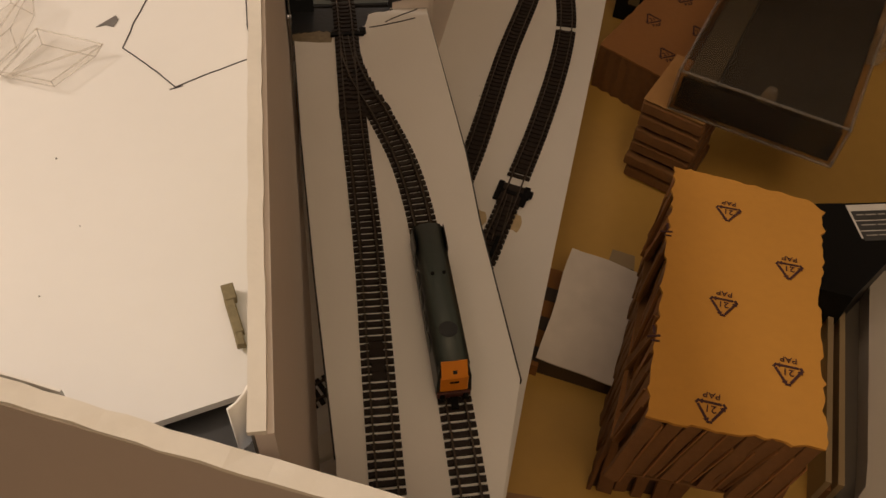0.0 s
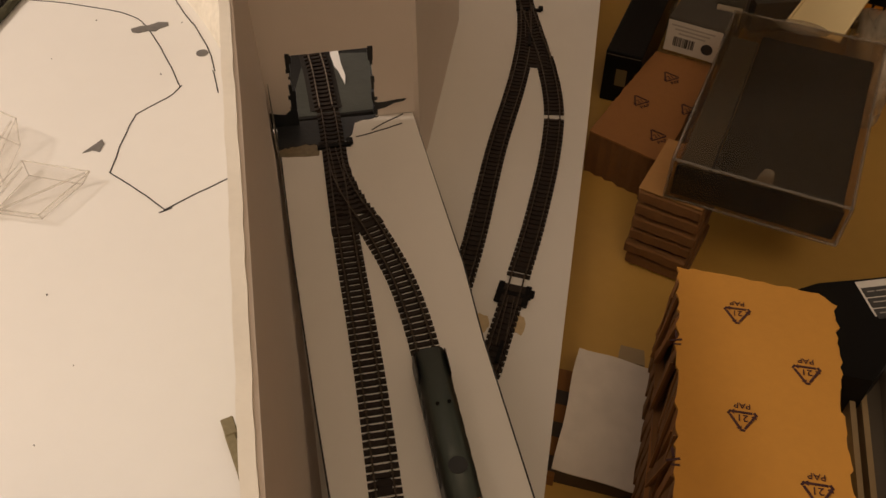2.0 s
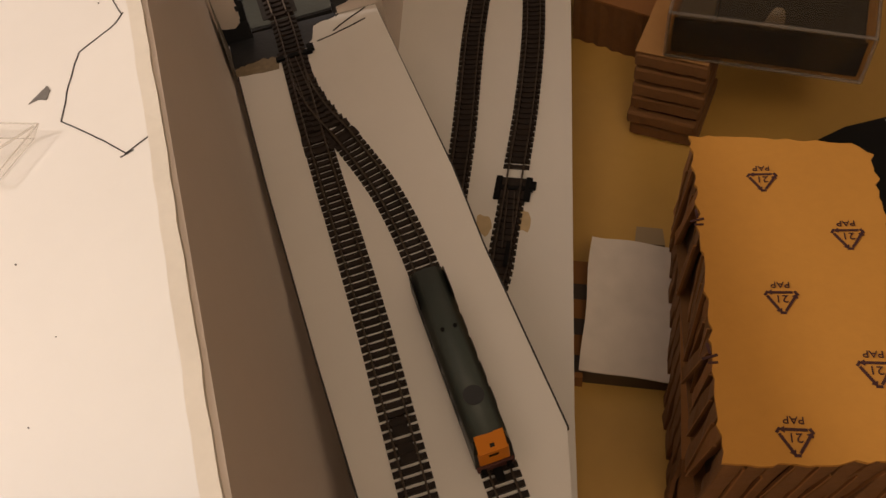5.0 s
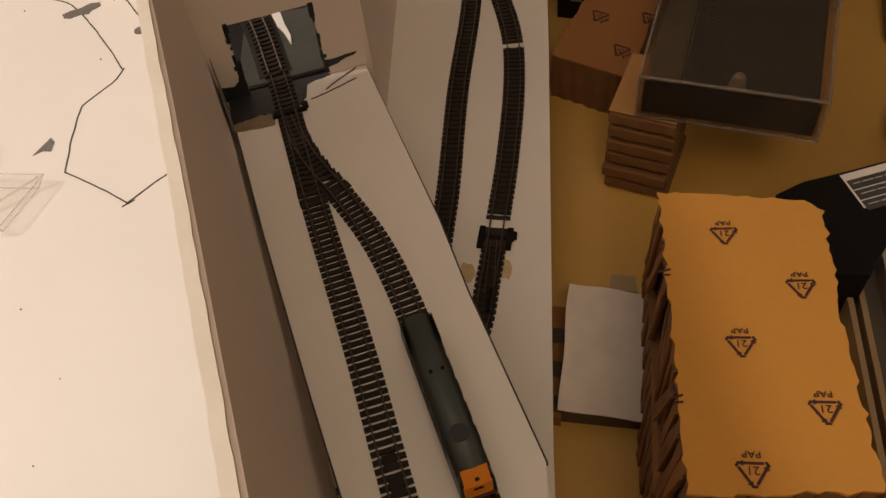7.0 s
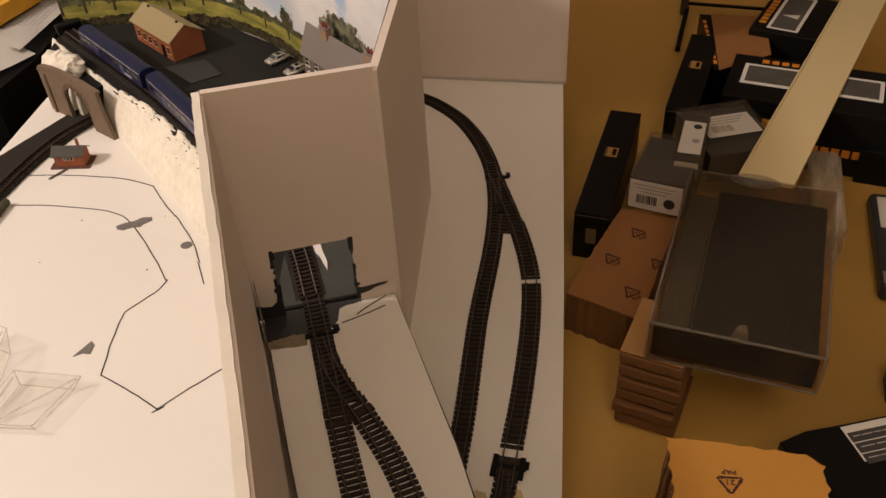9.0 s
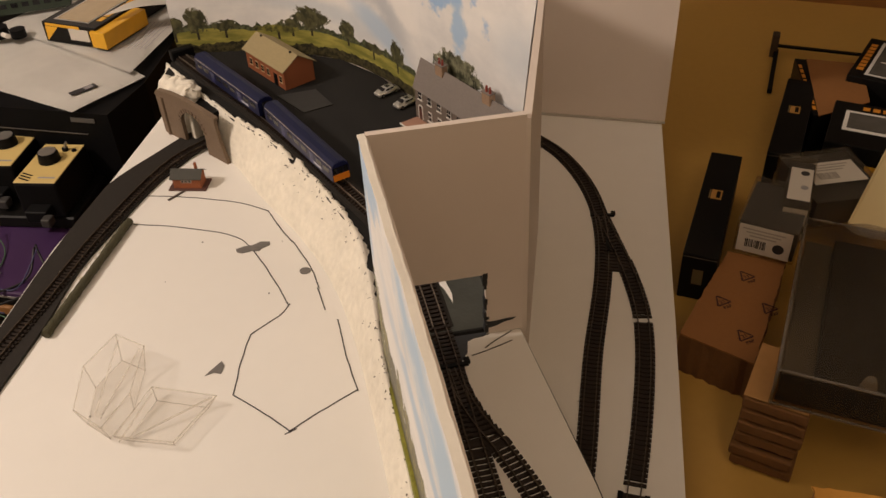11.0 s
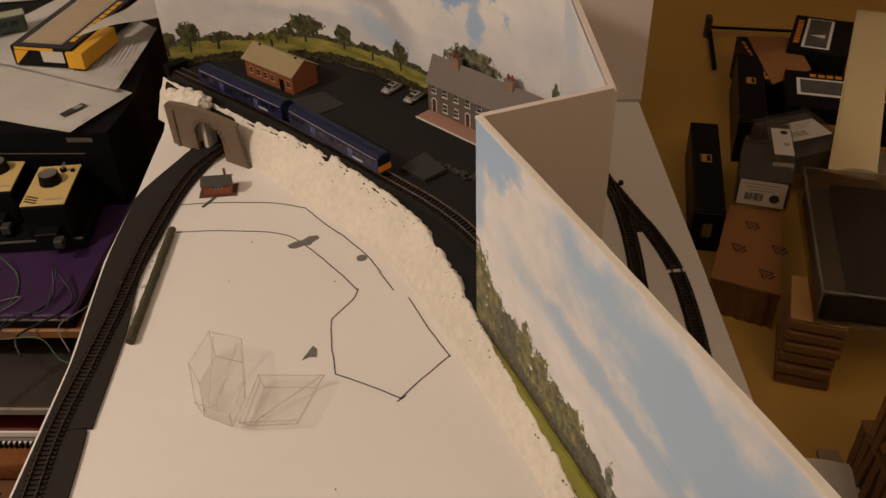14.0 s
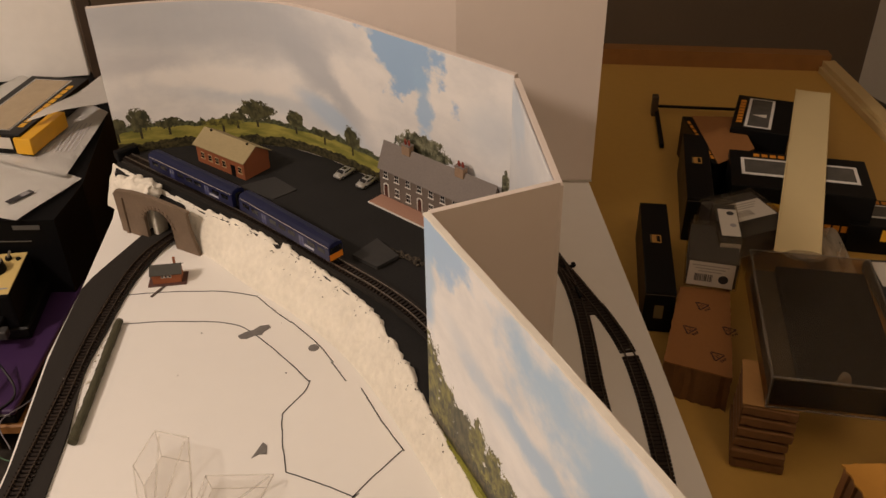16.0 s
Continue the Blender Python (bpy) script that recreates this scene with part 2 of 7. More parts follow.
def strip_z(x, y):
    return -0.019 + (y - 0.5) * 0.025


TABLE_Z, DECK_Z, TOP = -0.055, 0.048, 0.24

# ---------------------------------------------------------------- room shell
def room():
    x0, x1, y0, y1, z0, z1 = -2.3, 2.2, -1.7, 2.6, -0.78, 1.65
    w, d = x1 - x0, y1 - y0
    cx, cy = (x0 + x1) / 2, (y0 + y1) / 2
    solid("floor", box(B(), (w, d, 0.05), pose(cx, cy, z0 - 0.05)), CARPET, "dark brown carpet floor of the room", "floor", kind="structure")
    solid("ceiling", box(B(), (w, d, 0.05), pose(cx, cy, z1)), CEIL, "plain warm white ceiling of the room", "ceiling", kind="structure")
    for name, size, place in (
        ("wall_north", (w + 0.2, 0.1, z1 - z0), (cx, y1 + 0.05, z0)),
        ("wall_south", (w + 0.2, 0.1, z1 - z0), (cx, y0 - 0.05, z0)),
        ("wall_west", (0.1, d, z1 - z0), (x0 - 0.05, cy, z0)),
        ("wall_east", (0.1, d, z1 - z0), (x1 + 0.05, cy, z0)),
    ):
        paint = mat("dark_taupe_wall_paint", (0.16, 0.115, 0.075), 0.9, grain=0.04, big=0.08) if name == "wall_north" else WALLPAINT
        solid(name, box(B(), size, pose(*place)), paint, "dark taupe painted room wall" if name == "wall_north" else "plain warm beige painted room wall", "wall", kind="structure")


room()


def table():
    t = thing("table", "pale varnished table with a raised cream rim", "table")
    outline = [(-0.16, -0.05), (0.63, -0.12), (0.64, 0.28), (0.93, 1.33), (0.56, 1.49), (0.1, 1.69), (-0.16, 1.69)]
    part("tabletop", prism(B(), outline, TABLE_Z - 0.025, TABLE_Z), TABLE, t)
    part("rim", ribbon(B(), np.array([(0.945, 1.335), (0.55, 1.505), (0.1, 1.705)]), 0.028, TABLE_Z - 0.03, TABLE_Z + 0.03), WOOD, t, "brown wooden far rim")
    part("rim", ribbon(B(), np.array([(0.655, 0.27), (0.795, 0.8), (0.938, 1.325)]), 0.022, TABLE_Z - 0.03, TABLE_Z + 0.02), RIM, t, "cream painted side rim")
    part("rim_bead", ribbon(B(), np.array([(0.648, 0.28), (0.782, 0.8), (0.925, 1.322)]), 0.012, TABLE_Z - 0.0, TABLE_Z + 0.011), RIM, t)
    # thin sheet that makes the front of the tabletop darker and redder
    part("front_edge", prism(B(), [(-0.0831, 0.3045), (0.6095, 0.2131), (0.62, -0.11), (-0.15, -0.045)], TABLE_Z - 0.001, TABLE_Z + 0.0015), mat("reddish_table_front", (0.3, 0.17, 0.075), 0.45, grain=0.12, scale=60, big=0.12, bigscale=10), t, "darker reddish front of the tabletop")
    for x, y in ((-0.1, 0.0), (0.58, -0.06), (0.84, 1.28), (-0.1, 1.62)):
        part("leg", box(B(), (0.06, 0.06, 0.7), pose(x, y, -0.78)), DARKWOOD, t)


table()


# ---------------------------------------------------------------- foam board structure
A0, B0, C0, D0 = (-0.0095, 0.6), (0.1, 0.614), (0.141, 0.822), (0.0605, 0.163)
MID0 = (0.0272, 0.38)
BACK = [C0, (0.102, 0.887), (0.063, 0.951), (0.024, 1.016), (-0.015, 1.075), (-0.06, 1.122), (-0.12, 1.152), (-0.19, 1.168), (-0.275, 1.172)]


def layout_board():
    t = thing("layout_board", "flat white foam board base of the model railway", "board", kind="structure")
    outline = [(-0.413, 0.5), (-0.406, 0.524), (-0.371, 0.678), (-0.35, 0.826), (-0.322, 0.942), (-0.293, 1.085), (-0.285, 1.2), (-0.05, 1.2), (-0.02, 0.72), (0.0, 0.56), (0.022, 0.42), (0.016, 0.312), (-0.002, 0.303), (-0.073, 0.272), (-0.3, 0.18), (-0.46, 0.12)]
    part("sheet", prism(B(), outline, -0.006, 0.0), BOARD, t)
    low = [(x * 0.94 - 0.01, 0.6 + (y - 0.6) * 0.9) for x, y in outline]
    part("underframe", prism(B(), low, TABLE_Z + 0.001, -0.0065), DARKWOOD, t, "dark support under the board")


layout_board()
solid("black_box", prism(B(), [(-0.17, 0.27), (-0.02, 0.34), (0.02, 0.335), (0.04, 0.2), (0.033, 0.175), (-0.1, 0.208)], TABLE_Z, -0.0125), mat("charcoal_card", (0.035, 0.034, 0.033), 0.5, grain=0.1, scale=90, big=0.15, bigscale=15), "low black box wedged between board and end wall", "box")


def yard_floor():
    outline = [(-0.004, 0.6), (0.018, 0.43), (0.041, 0.28), (0.048, 0.2), (0.142, 0.2), (0.167, 0.325), (0.243, 0.658), (0.322, 1.02), (0.15, 1.05), (0.142, 0.83), (0.102, 0.62)]
    t = thing("yard_board", "white foam board carrying the lower siding tracks", "board", kind="structure")
    part("sheet", prism(B(), outline, lambda x, y: strip_z(x, y) - 0.005, strip_z), FOAM, t)
    for y in (0.27, 0.62, 0.97):
        w = 0.06 if y > 0.3 else 0.04
        part("spacer", box(B(), (w, 0.03, strip_z(0, y) - 0.0055 - TABLE_Z), pose(0.12 + 0.17 * (y - 0.27), y, TABLE_Z)), FOAM_CUT, t)


yard_floor()


def walls():
    inner = mat("white_foam_wall", (0.76, 0.675, 0.615), 0.55, grain=0.02, big=0.04)
    t = thing("wall_front_long", "long white foam board wall with a scenic print on one face", "wall", kind="structure")
    part("panel", wall_run(B(), [A0, MID0, D0], 0.0052, strip_z(0, 0.3) + 0.001, TOP - 0.002), inner, t)
    bm = wall_run(B(), offset_line(smooth_line([A0, MID0, D0], 0.006), 0.0017), 0.005, TOP - 0.002, lambda x, y: TOP + 0.0005 * noise.noise(Vector((x * 90, y * 60, 1))))
    for v in bm.verts:
        v.co.x += 0.0007 * noise.noise(Vector((v.co.x * 20, v.co.y * 70, 4)))
    part("cut_edge", bm, FOAM_CUT, t, "uneven cut top edge")
    curl = smooth_line([(0.0525, 0.212), (0.0545, 0.196), (0.0552, 0.184), (0.0545, 0.1765), (0.052, 0.171), (0.05, 0.169)], 0.003)
    part("curled_end", ribbon(B(), curl, 0.0009, 0.215, lambda x, y: TOP - 0.0006), PAPER, t, "print end curling away from the wall", smooth=True)
    smear = mat("grey_smear", (0.16, 0.14, 0.11), 0.6, grain=0.4, scale=120, big=0.3, bigscale=60)
    part("paint_smear", wall_run(B(), offset_line(np.array([(-0.0062, 0.594), (-0.0005, 0.56)]), -0.0029), 0.0004, 0.046, lambda x, y: 0.058 + 0.03 * (y - 0.555) / 0.04), smear, t, "grey paint smear near the corner")
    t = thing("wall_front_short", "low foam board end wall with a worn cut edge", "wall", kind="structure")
    # darker copy of the white foam: the shade on this face is in its colour
    part("panel", wall_run(B(), [(-0.22, 0.226), (-0.03, 0.1775), (0.052, 0.1555), (0.1275, 0.1352)], 0.006, -0.05, TOP - 0.002), mat("shaded_white_foam_facing", (0.5, 0.43, 0.385), 0.6, grain=0.03, big=0.06), t)
    bm = wall_run(B(), smooth_line([(-0.22, 0.226), (-0.03, 0.1775), (0.052, 0.1555), (0.1275, 0.1352)], 0.006), 0.0062, TOP - 0.002, lambda x, y: TOP + 0.0008 * noise.noise(Vector((x * 80, y * 60, 7))))
    for v in bm.verts:
        v.co.y += 0.0009 * noise.noise(Vector((v.co.x * 80, v.co.y * 40, 11)))
    part("cut_edge", bm, FOAM_CUT, t, "worn cut top edge")
    part("print_edge", wall_run(B(), offset_line(smooth_line([(-0.22, 0.226), (-0.03, 0.1775), (0.004, 0.1683)], 0.01), -0.0047), 0.0008, -0.01, lambda x, y: TOP - 0.0004 + 0.0009 * noise.noise(Vector((x * 50, y * 40, 2)))), PAPER, t, "loose white paper edge standing behind the wall")
    # cross wall with the track opening
    t = thing("wall_cross", "white foam board cross wall with a rough track opening", "wall", kind="structure")
    m = at2(A0, B0)
    length = math.hypot(B0[0] - A0[0], B0[1] - A0[1])
    bm = B()
    base = ramp_z(0, 0.605) + 0.0005
    x0, x1, zt = 0.021, 0.0795, 0.107
    for a, b, lo, hi in ((0.0012, x0, base, zt), (x1, length - 0.001, base, zt), (0.0012, length - 0.001, zt, TOP - 0.0004)):
        box(bm, (b - a, 0.0052, hi - lo), m @ pose((a + b) / 2, 0, lo))
    part("panel", bm, inner, t)
    part("footing", box(B(), (length - 0.002, 0.0052, 0.0565), m @ pose(length / 2, 0, -0.0165)), inner, t)
    bm = B()
    rng = random.Random(4)
    for c in range(34):
        side = c % 2
        z = base + 0.002 + (zt - base) * rng.random()
        box(bm, (0.0012 + 0.003 * rng.random(), 0.0058, 0.002 + 0.006 * rng.random()), m @ pose((x0 if side else x1) + rng.uniform(-0.001, 0.001), 0, z - 0.002))
    part("opening_edge", bm, DARKPAINT, t, "black-painted ragged edge of the opening")
    o = [(-0.003, 0.0), (0.021, 0.0), (0.0205, 0.0155), (0.015, 0.0135), (0.012, 0.0105), (0.006, 0.0115), (0.001, 0.0135), (-0.0015, 0.012)]
    part("paint_splash", prism(B(), o, 0.0, 0.0004, m @ pose(0.002, -0.0028, base, 90)), DARKPAINT, t, "dark paint splashed on the foot of the wall")
    o = [(0.0, 0.006), (0.008, 0.0075), (0.014, 0.0105), (0.021, 0.0115), (0.0235, 0.0135), (0.016, 0.0135), (0.008, 0.0125), (0.0, 0.0125)]
    part("paint_splash", prism(B(), o, 0.0, 0.0004, m @ pose(x1, -0.0028, base, 90)), DARKPAINT, t, "dark brush stroke beside the opening")
    t = thing("wall_mid", "white foam board wall beside the siding board", "wall", kind="structure")
    d = Vector((C0[0] - B0[0], C0[1] - B0[1])).normalized() * 0.003
    part("panel", wall_run(B(), [(B0[0] - d[0], B0[1] - d[1]), (0.121, 0.72), (C0[0] - d[0], C0[1] - d[1])], 0.0055, -0.02, TOP - 0.003), inner, t)
    t = thing("wall_back", "curved white foam board wall behind the village", "wall", kind="structure")
    part("panel", wall_run(B(), smooth_line(BACK, 0.012), 0.005, 0.0, TOP), inner, t)
    t = thing("wall_tall", "tall plain white foam board standing behind the layout", "wall", kind="structure")
    part("panel", wall_run(B(), [(0.322, 1.003), (0.15, 1.053), (-0.07, 1.16 + 0.02)], 0.006, strip_z(0, 1.0) + 0.001, 0.46), inner, t)
    # thin grey strip paints the shadow in the fold at the foot
    part("crease_tape", wall_run(B(), [(0.321, 0.9985), (0.154, 1.0475)], 0.002, strip_z(0, 1.0) + 0.001, strip_z(0, 1.0) + 0.0035), mat("grey_fold_shadow", (0.5, 0.46, 0.41), 0.7), t, "narrow grey strip painting the fold shadow along the foot")


walls()


def scenic_print(name, trees, hedge, seed, washes, verge):
    """Printed scenery over UV metres: cloudy sky, a field with hedges, leafy trees given as (u, v, ru, rv)."""
    m = bpy.data.materials.new(name)
    m.use_nodes = True
    n, k = m.node_tree.nodes, m.node_tree.links
    b = n["Principled BSDF"]
    b.inputs["Roughness"].default_value = 0.42

    def node(kind, **vals):
        x = n.new("ShaderNode" + kind)
        for key, v in vals.items():
            x.inputs[key].default_value = v
        return x

    def math_(op, p, q=0.0, r=0.0):
        x = n.new("ShaderNodeMath")
        x.operation = op
        for c, v in enumerate((p, q, r)):
            if isinstance(v, (int, float)):
                x.inputs[c].default_value = v
            else:
                k.new(v, x.inputs[c])
        return x.outputs[0]

    def mix(f, p, q):
        x = n.new("ShaderNodeMix")
        x.data_type = "RGBA"
        k.new(f, x.inputs[0])
        for c, v in ((6, p), (7, q)):
            if isinstance(v, tuple):
                x.inputs[c].default_value = (*v, 1)
            else:
                k.new(v, x.inputs[c])
        return x.outputs[2]

    def step(v, lo, hi):
        x = n.new("ShaderNodeMapRange")
        x.interpolation_type = "SMOOTHSTEP"
        k.new(v, x.inputs[0])
        x.inputs[1].default_value, x.inputs[2].default_value = lo, hi
        return x.outputs[0]

    uv = n.new("ShaderNodeUVMap")
    sep = n.new("ShaderNodeSeparateXYZ")
    k.new(uv.outputs[0], sep.inputs[0])
    u, v = sep.outputs[0], sep.outputs[1]

    def noise_at(scale, detail, sx=1.0, sy=1.0, off=0.0, rough=0.55):
        mp = n.new("ShaderNodeMapping")
        mp.inputs["Scale"].default_value = (sx, sy, 1)
        mp.inputs["Location"].default_value = (off + seed, off * 0.7, seed)
        k.new(uv.outputs[0], mp.inputs[0])
        x = node("TexNoise", Scale=scale, Detail=detail, Roughness=rough)
        k.new(mp.outputs[0], x.inputs["Vector"])
        return x.outputs["Fac"]

    # sky: bright cloud with soft washes of grey and blue
    cloud = noise_at(9.0, 8, 0.9, 1.4, 0.0, 0.6)
    sky = mix(step(cloud, 0.34, 0.66), (0.7, 0.71, 0.73), (0.88, 0.87, 0.86))
    puff = noise_at(17, 10, 1, 1.2, 21.0, 0.6)
    wide_puff = noise_at(7, 6, 0.6, 1.6, 33.0, 0.55)
    for cu, cv, ru, rv, slope, tone, strength, soft, rag_by in washes:
        du = math_("SUBTRACT", u, cu)
        dv = math_("SUBTRACT", math_("SUBTRACT", v, cv), math_("MULTIPLY", du, slope))
        du, dv = math_("DIVIDE", du, ru), math_("DIVIDE", dv, rv)
        d = math_("SQRT", math_("ADD", math_("MULTIPLY", du, du), math_("MULTIPLY", dv, dv)))
        d = math_("ADD", d, math_("MULTIPLY_ADD", puff if soft < 0.5 else wide_puff, 2 * rag_by, -rag_by))
        sky = mix(math_("MULTIPLY", math_("SUBTRACT", 1.0, step(d, 1.0 - soft, 1.0 + soft)), strength), sky, tone)
    # field and its shades
    grass_n = noise_at(55, 5, 0.5, 2.2, 1.0)
    grass = mix(step(grass_n, 0.35, 0.7), (0.19, 0.19, 0.04), (0.42, 0.37, 0.09))
    wob = math_("MULTIPLY_ADD", noise_at(16, 3, 1, 0.0, 2.0), 0.02, -0.01)
    line = math_("ADD", wob, hedge)
    field = math_("LESS_THAN", v, line)
    col = mix(field, sky, grass)
    # far hedgerow on the horizon
    bush = math_("MULTIPLY_ADD", noise_at(75, 5, 1, 0.25, 5.0), 0.027, -0.009)
    far = math_("MULTIPLY", math_("LESS_THAN", v, math_("ADD", line, bush)), math_("GREATER_THAN", v, math_("SUBTRACT", line, 0.003)))
    leaf = mix(step(noise_at(260, 4, 1, 1, 7.0), 0.36, 0.66), (0.03, 0.038, 0.02), (0.14, 0.15, 0.08))
    col = mix(far, col, leaf)
    near = math_("MULTIPLY", math_("LESS_THAN", v, math_("ADD", math_("MULTIPLY", bush, 0.6), verge)), 1.0)
    col = mix(near, col, mix(step(noise_at(200, 3), 0.4, 0.6), (0.022, 0.02, 0.012), (0.09, 0.078, 0.035)))
    # trees: ragged leafy crowns with sky gaps, and trunks
    rag = noise_at(95, 8, 1, 0.75, 9.0, 0.68)
    gaps = noise_at(160, 3, 1, 1, 12.0)
    for tu, tv, ru, rv, tone in trees:
        du, dv = math_("DIVIDE", math_("SUBTRACT", u, tu), ru), math_("DIVIDE", math_("SUBTRACT", v, tv), rv)
        d = math_("SQRT", math_("ADD", math_("MULTIPLY", du, du), math_("MULTIPLY", dv, dv)))
        d = math_("ADD", d, math_("MULTIPLY_ADD", rag, 2.0, -1.0))
        airy = math_("MULTIPLY", math_("GREATER_THAN", gaps, 0.6), math_("GREATER_THAN", d, 0.68))
        crown = math_("MULTIPLY", math_("LESS_THAN", d, 0.92), math_("SUBTRACT", 1.0, airy))
        trunk = math_("MULTIPLY", math_("LESS_THAN", math_("ABSOLUTE", math_("SUBTRACT", u, tu)), 0.0015), math_("MULTIPLY", math_("LESS_THAN", v, tv), math_("GREATER_THAN", v, tv - rv - 0.009)))
        col = mix(trunk, col, (0.03, 0.024, 0.018))
        leaves = mix(step(noise_at(120, 6, 1, 0.8, 15.0 + tu, 0.6), 0.34, 0.68), (0.028, 0.03, 0.016), tone)
        leaves = mix(step(noise_at(60, 8, 1, 0.8, 25.0 + tu, 0.7), 0.52, 0.7), leaves, tuple(min(1.0, 1.7 * c) for c in tone))
        col = mix(crown, col, leaves)
    k.new(col, b.inputs["Base Color"])
    return m


def print_sheet(name, label, line, side, z0, z1, material):
    """A thin printed sheet along one face of a wall, with UVs in metres."""
    bm = B()
    uv = bm.loops.layers.uv.new("UVMap")
    line = np.array(line, float)
    run = np.r_[0, np.cumsum(np.linalg.norm(np.diff(line, axis=0), axis=1))]
    faces = []
    for off, flip in ((side, False), (side * 1.12, True)):
        o = offset_line(line, off)
        cols = [(bm.verts.new((p[0], p[1], z0)), bm.verts.new((p[0], p[1], z1))) for p in o]
        for a in range(len(cols) - 1):
            f = bm.faces.new((cols[a][0], cols[a + 1][0], cols[a + 1][1], cols[a][1]))
            for lp, (q, w) in zip(f.loops, ((a, z0), (a + 1, z0), (a + 1, z1), (a, z1))):
                lp[uv].uv = (run[q], w)
    bmesh.ops.recalc_face_normals(bm, faces=bm.faces)
    return solid(name, bm, material, label, "backscene print", kind="structure")


OLIVE, MOSS, PALE = (0.23, 0.215, 0.05), (0.12, 0.115, 0.055), (0.26, 0.26, 0.17)
SCENE_BACK = scenic_print(
    "printed_countryside",
    [(0.403, 0.096, 0.028, 0.015, MOSS), (0.43, 0.086, 0.016, 0.008, MOSS), (0.347, 0.09, 0.015, 0.012, MOSS), (0.25, 0.09, 0.014, 0.016, MOSS), (0.3, 0.08, 0.02, 0.006, MOSS), (0.556, 0.09, 0.015, 0.017, MOSS), (0.585, 0.085, 0.014, 0.014, MOSS), (0.52, 0.082, 0.018, 0.008, MOSS), (0.13, 0.115, 0.044, 0.02, PALE), (0.007, 0.115, 0.006, 0.016, PALE), (0.45, 0.078, 0.03, 0.005, OLIVE)],
    0.078,
    2.0,
    [
        (0.46, 0.215, 0.17, 0.04, 0.0, (0.47, 0.5, 0.55), 0.75, 0.6, 0.9),
        (0.3, 0.165, 0.075, 0.03, 0.75, (0.5, 0.53, 0.58), 0.8, 0.6, 0.8),
        (0.55, 0.165, 0.07, 0.014, 0.0, (0.55, 0.56, 0.6), 0.6, 0.7, 0.6),
        (0.4, 0.112, 0.08, 0.012, 0.1, (0.55, 0.62, 0.7), 0.6, 0.7, 0.8),
        (0.42, 0.137, 0.13, 0.017, 0.06, (0.9, 0.88, 0.86), 0.85, 0.4, 1.2),
        (0.23, 0.15, 0.04, 0.02, 0.5, (0.9, 0.88, 0.86), 0.8, 0.4, 1.4),
        (0.285, 0.11, 0.045, 0.014, 0.35, (0.47, 0.6, 0.76), 0.8, 0.6, 0.8),
        (0.165, 0.22, 0.052, 0.036, 0.2, (0.33, 0.52, 0.79), 0.95, 0.22, 2.2),
        (0.125, 0.172, 0.014, 0.036, 0.0, (0.36, 0.55, 0.8), 0.85, 0.3, 1.8),
        (0.03, 0.17, 0.035, 0.03, 0.0, (0.6, 0.66, 0.73), 0.6, 0.7, 0.9),
    ],
    0.056,
)
SCENE_FRONT = scenic_print(
    "printed_woodland",
    [(0.004, 0.085, 0.028, 0.046, OLIVE), (0.035, 0.078, 0.022, 0.028, OLIVE), (0.062, 0.076, 0.026, 0.024, MOSS), (0.088, 0.08, 0.016, 0.03, OLIVE), (0.112, 0.074, 0.022, 0.024, OLIVE), (0.14, 0.07, 0.028, 0.021, OLIVE), (0.166, 0.071, 0.016, 0.021, OLIVE), (0.188, 0.062, 0.02, 0.013, MOSS), (0.212, 0.07, 0.006, 0.02, PALE), (0.235, 0.06, 0.016, 0.01, MOSS)],
    0.034,
    7.0,
    [
        (0.33, 0.185, 0.19, 0.042, -0.12, (0.4, 0.58, 0.78), 0.95, 0.4, 1.2),
        (0.2, 0.14, 0.12, 0.013, -0.1, (0.41, 0.57, 0.76), 0.9, 0.4, 1.2),
        (0.09, 0.15, 0.05, 0.014, -0.3, (0.62, 0.69, 0.77), 0.6, 0.7, 0.7),
        (0.35, 0.115, 0.1, 0.016, 0.0, (0.6, 0.68, 0.76), 0.7, 0.7, 0.7),
        (0.02, 0.232, 0.05, 0.03, 0.2, (0.36, 0.55, 0.8), 0.9, 0.3, 1.8),
        (0.002, 0.185, 0.014, 0.05, 0.0, (0.4, 0.58, 0.8), 0.8, 0.4, 1.2),
    ],
    0.062,
)
SCENE_RETURN = scenic_print(
    "printed_pale_cloud",
    [],
    0.03,
    5.0,
    [
        (0.1, 0.17, 0.1, 0.05, 0.2, (0.62, 0.68, 0.75), 0.6, 0.6, 0.9),
        (0.03, 0.21, 0.04, 0.03, 0.0, (0.5, 0.63, 0.78), 0.6, 0.45, 1.2),
    ],
    0.03,
)
print_sheet("backscene_print", "printed country sky and fields on the curved back wall", smooth_line(BACK, 0.012), -0.003, DECK_Z - 0.002, TOP - 0.001, SCENE_BACK)
d = Vector((B0[0] - C0[0], B0[1] - C0[1]))
print_sheet("backscene_print", "printed cloudy sky on the return wall", [(C0[0] - 0.001, C0[1] - 0.004), (0.1205, 0.72), (B0[0] + 0.001, B0[1] + 0.004)], 0.0033, DECK_Z - 0.002, TOP - 0.004, SCENE_RETURN)
print_sheet("backscene_print", "printed woodland and bright sky on the long wall", smooth_line([A0, MID0, D0], 0.02), 0.0031, 0.03, TOP - 0.001, SCENE_FRONT)


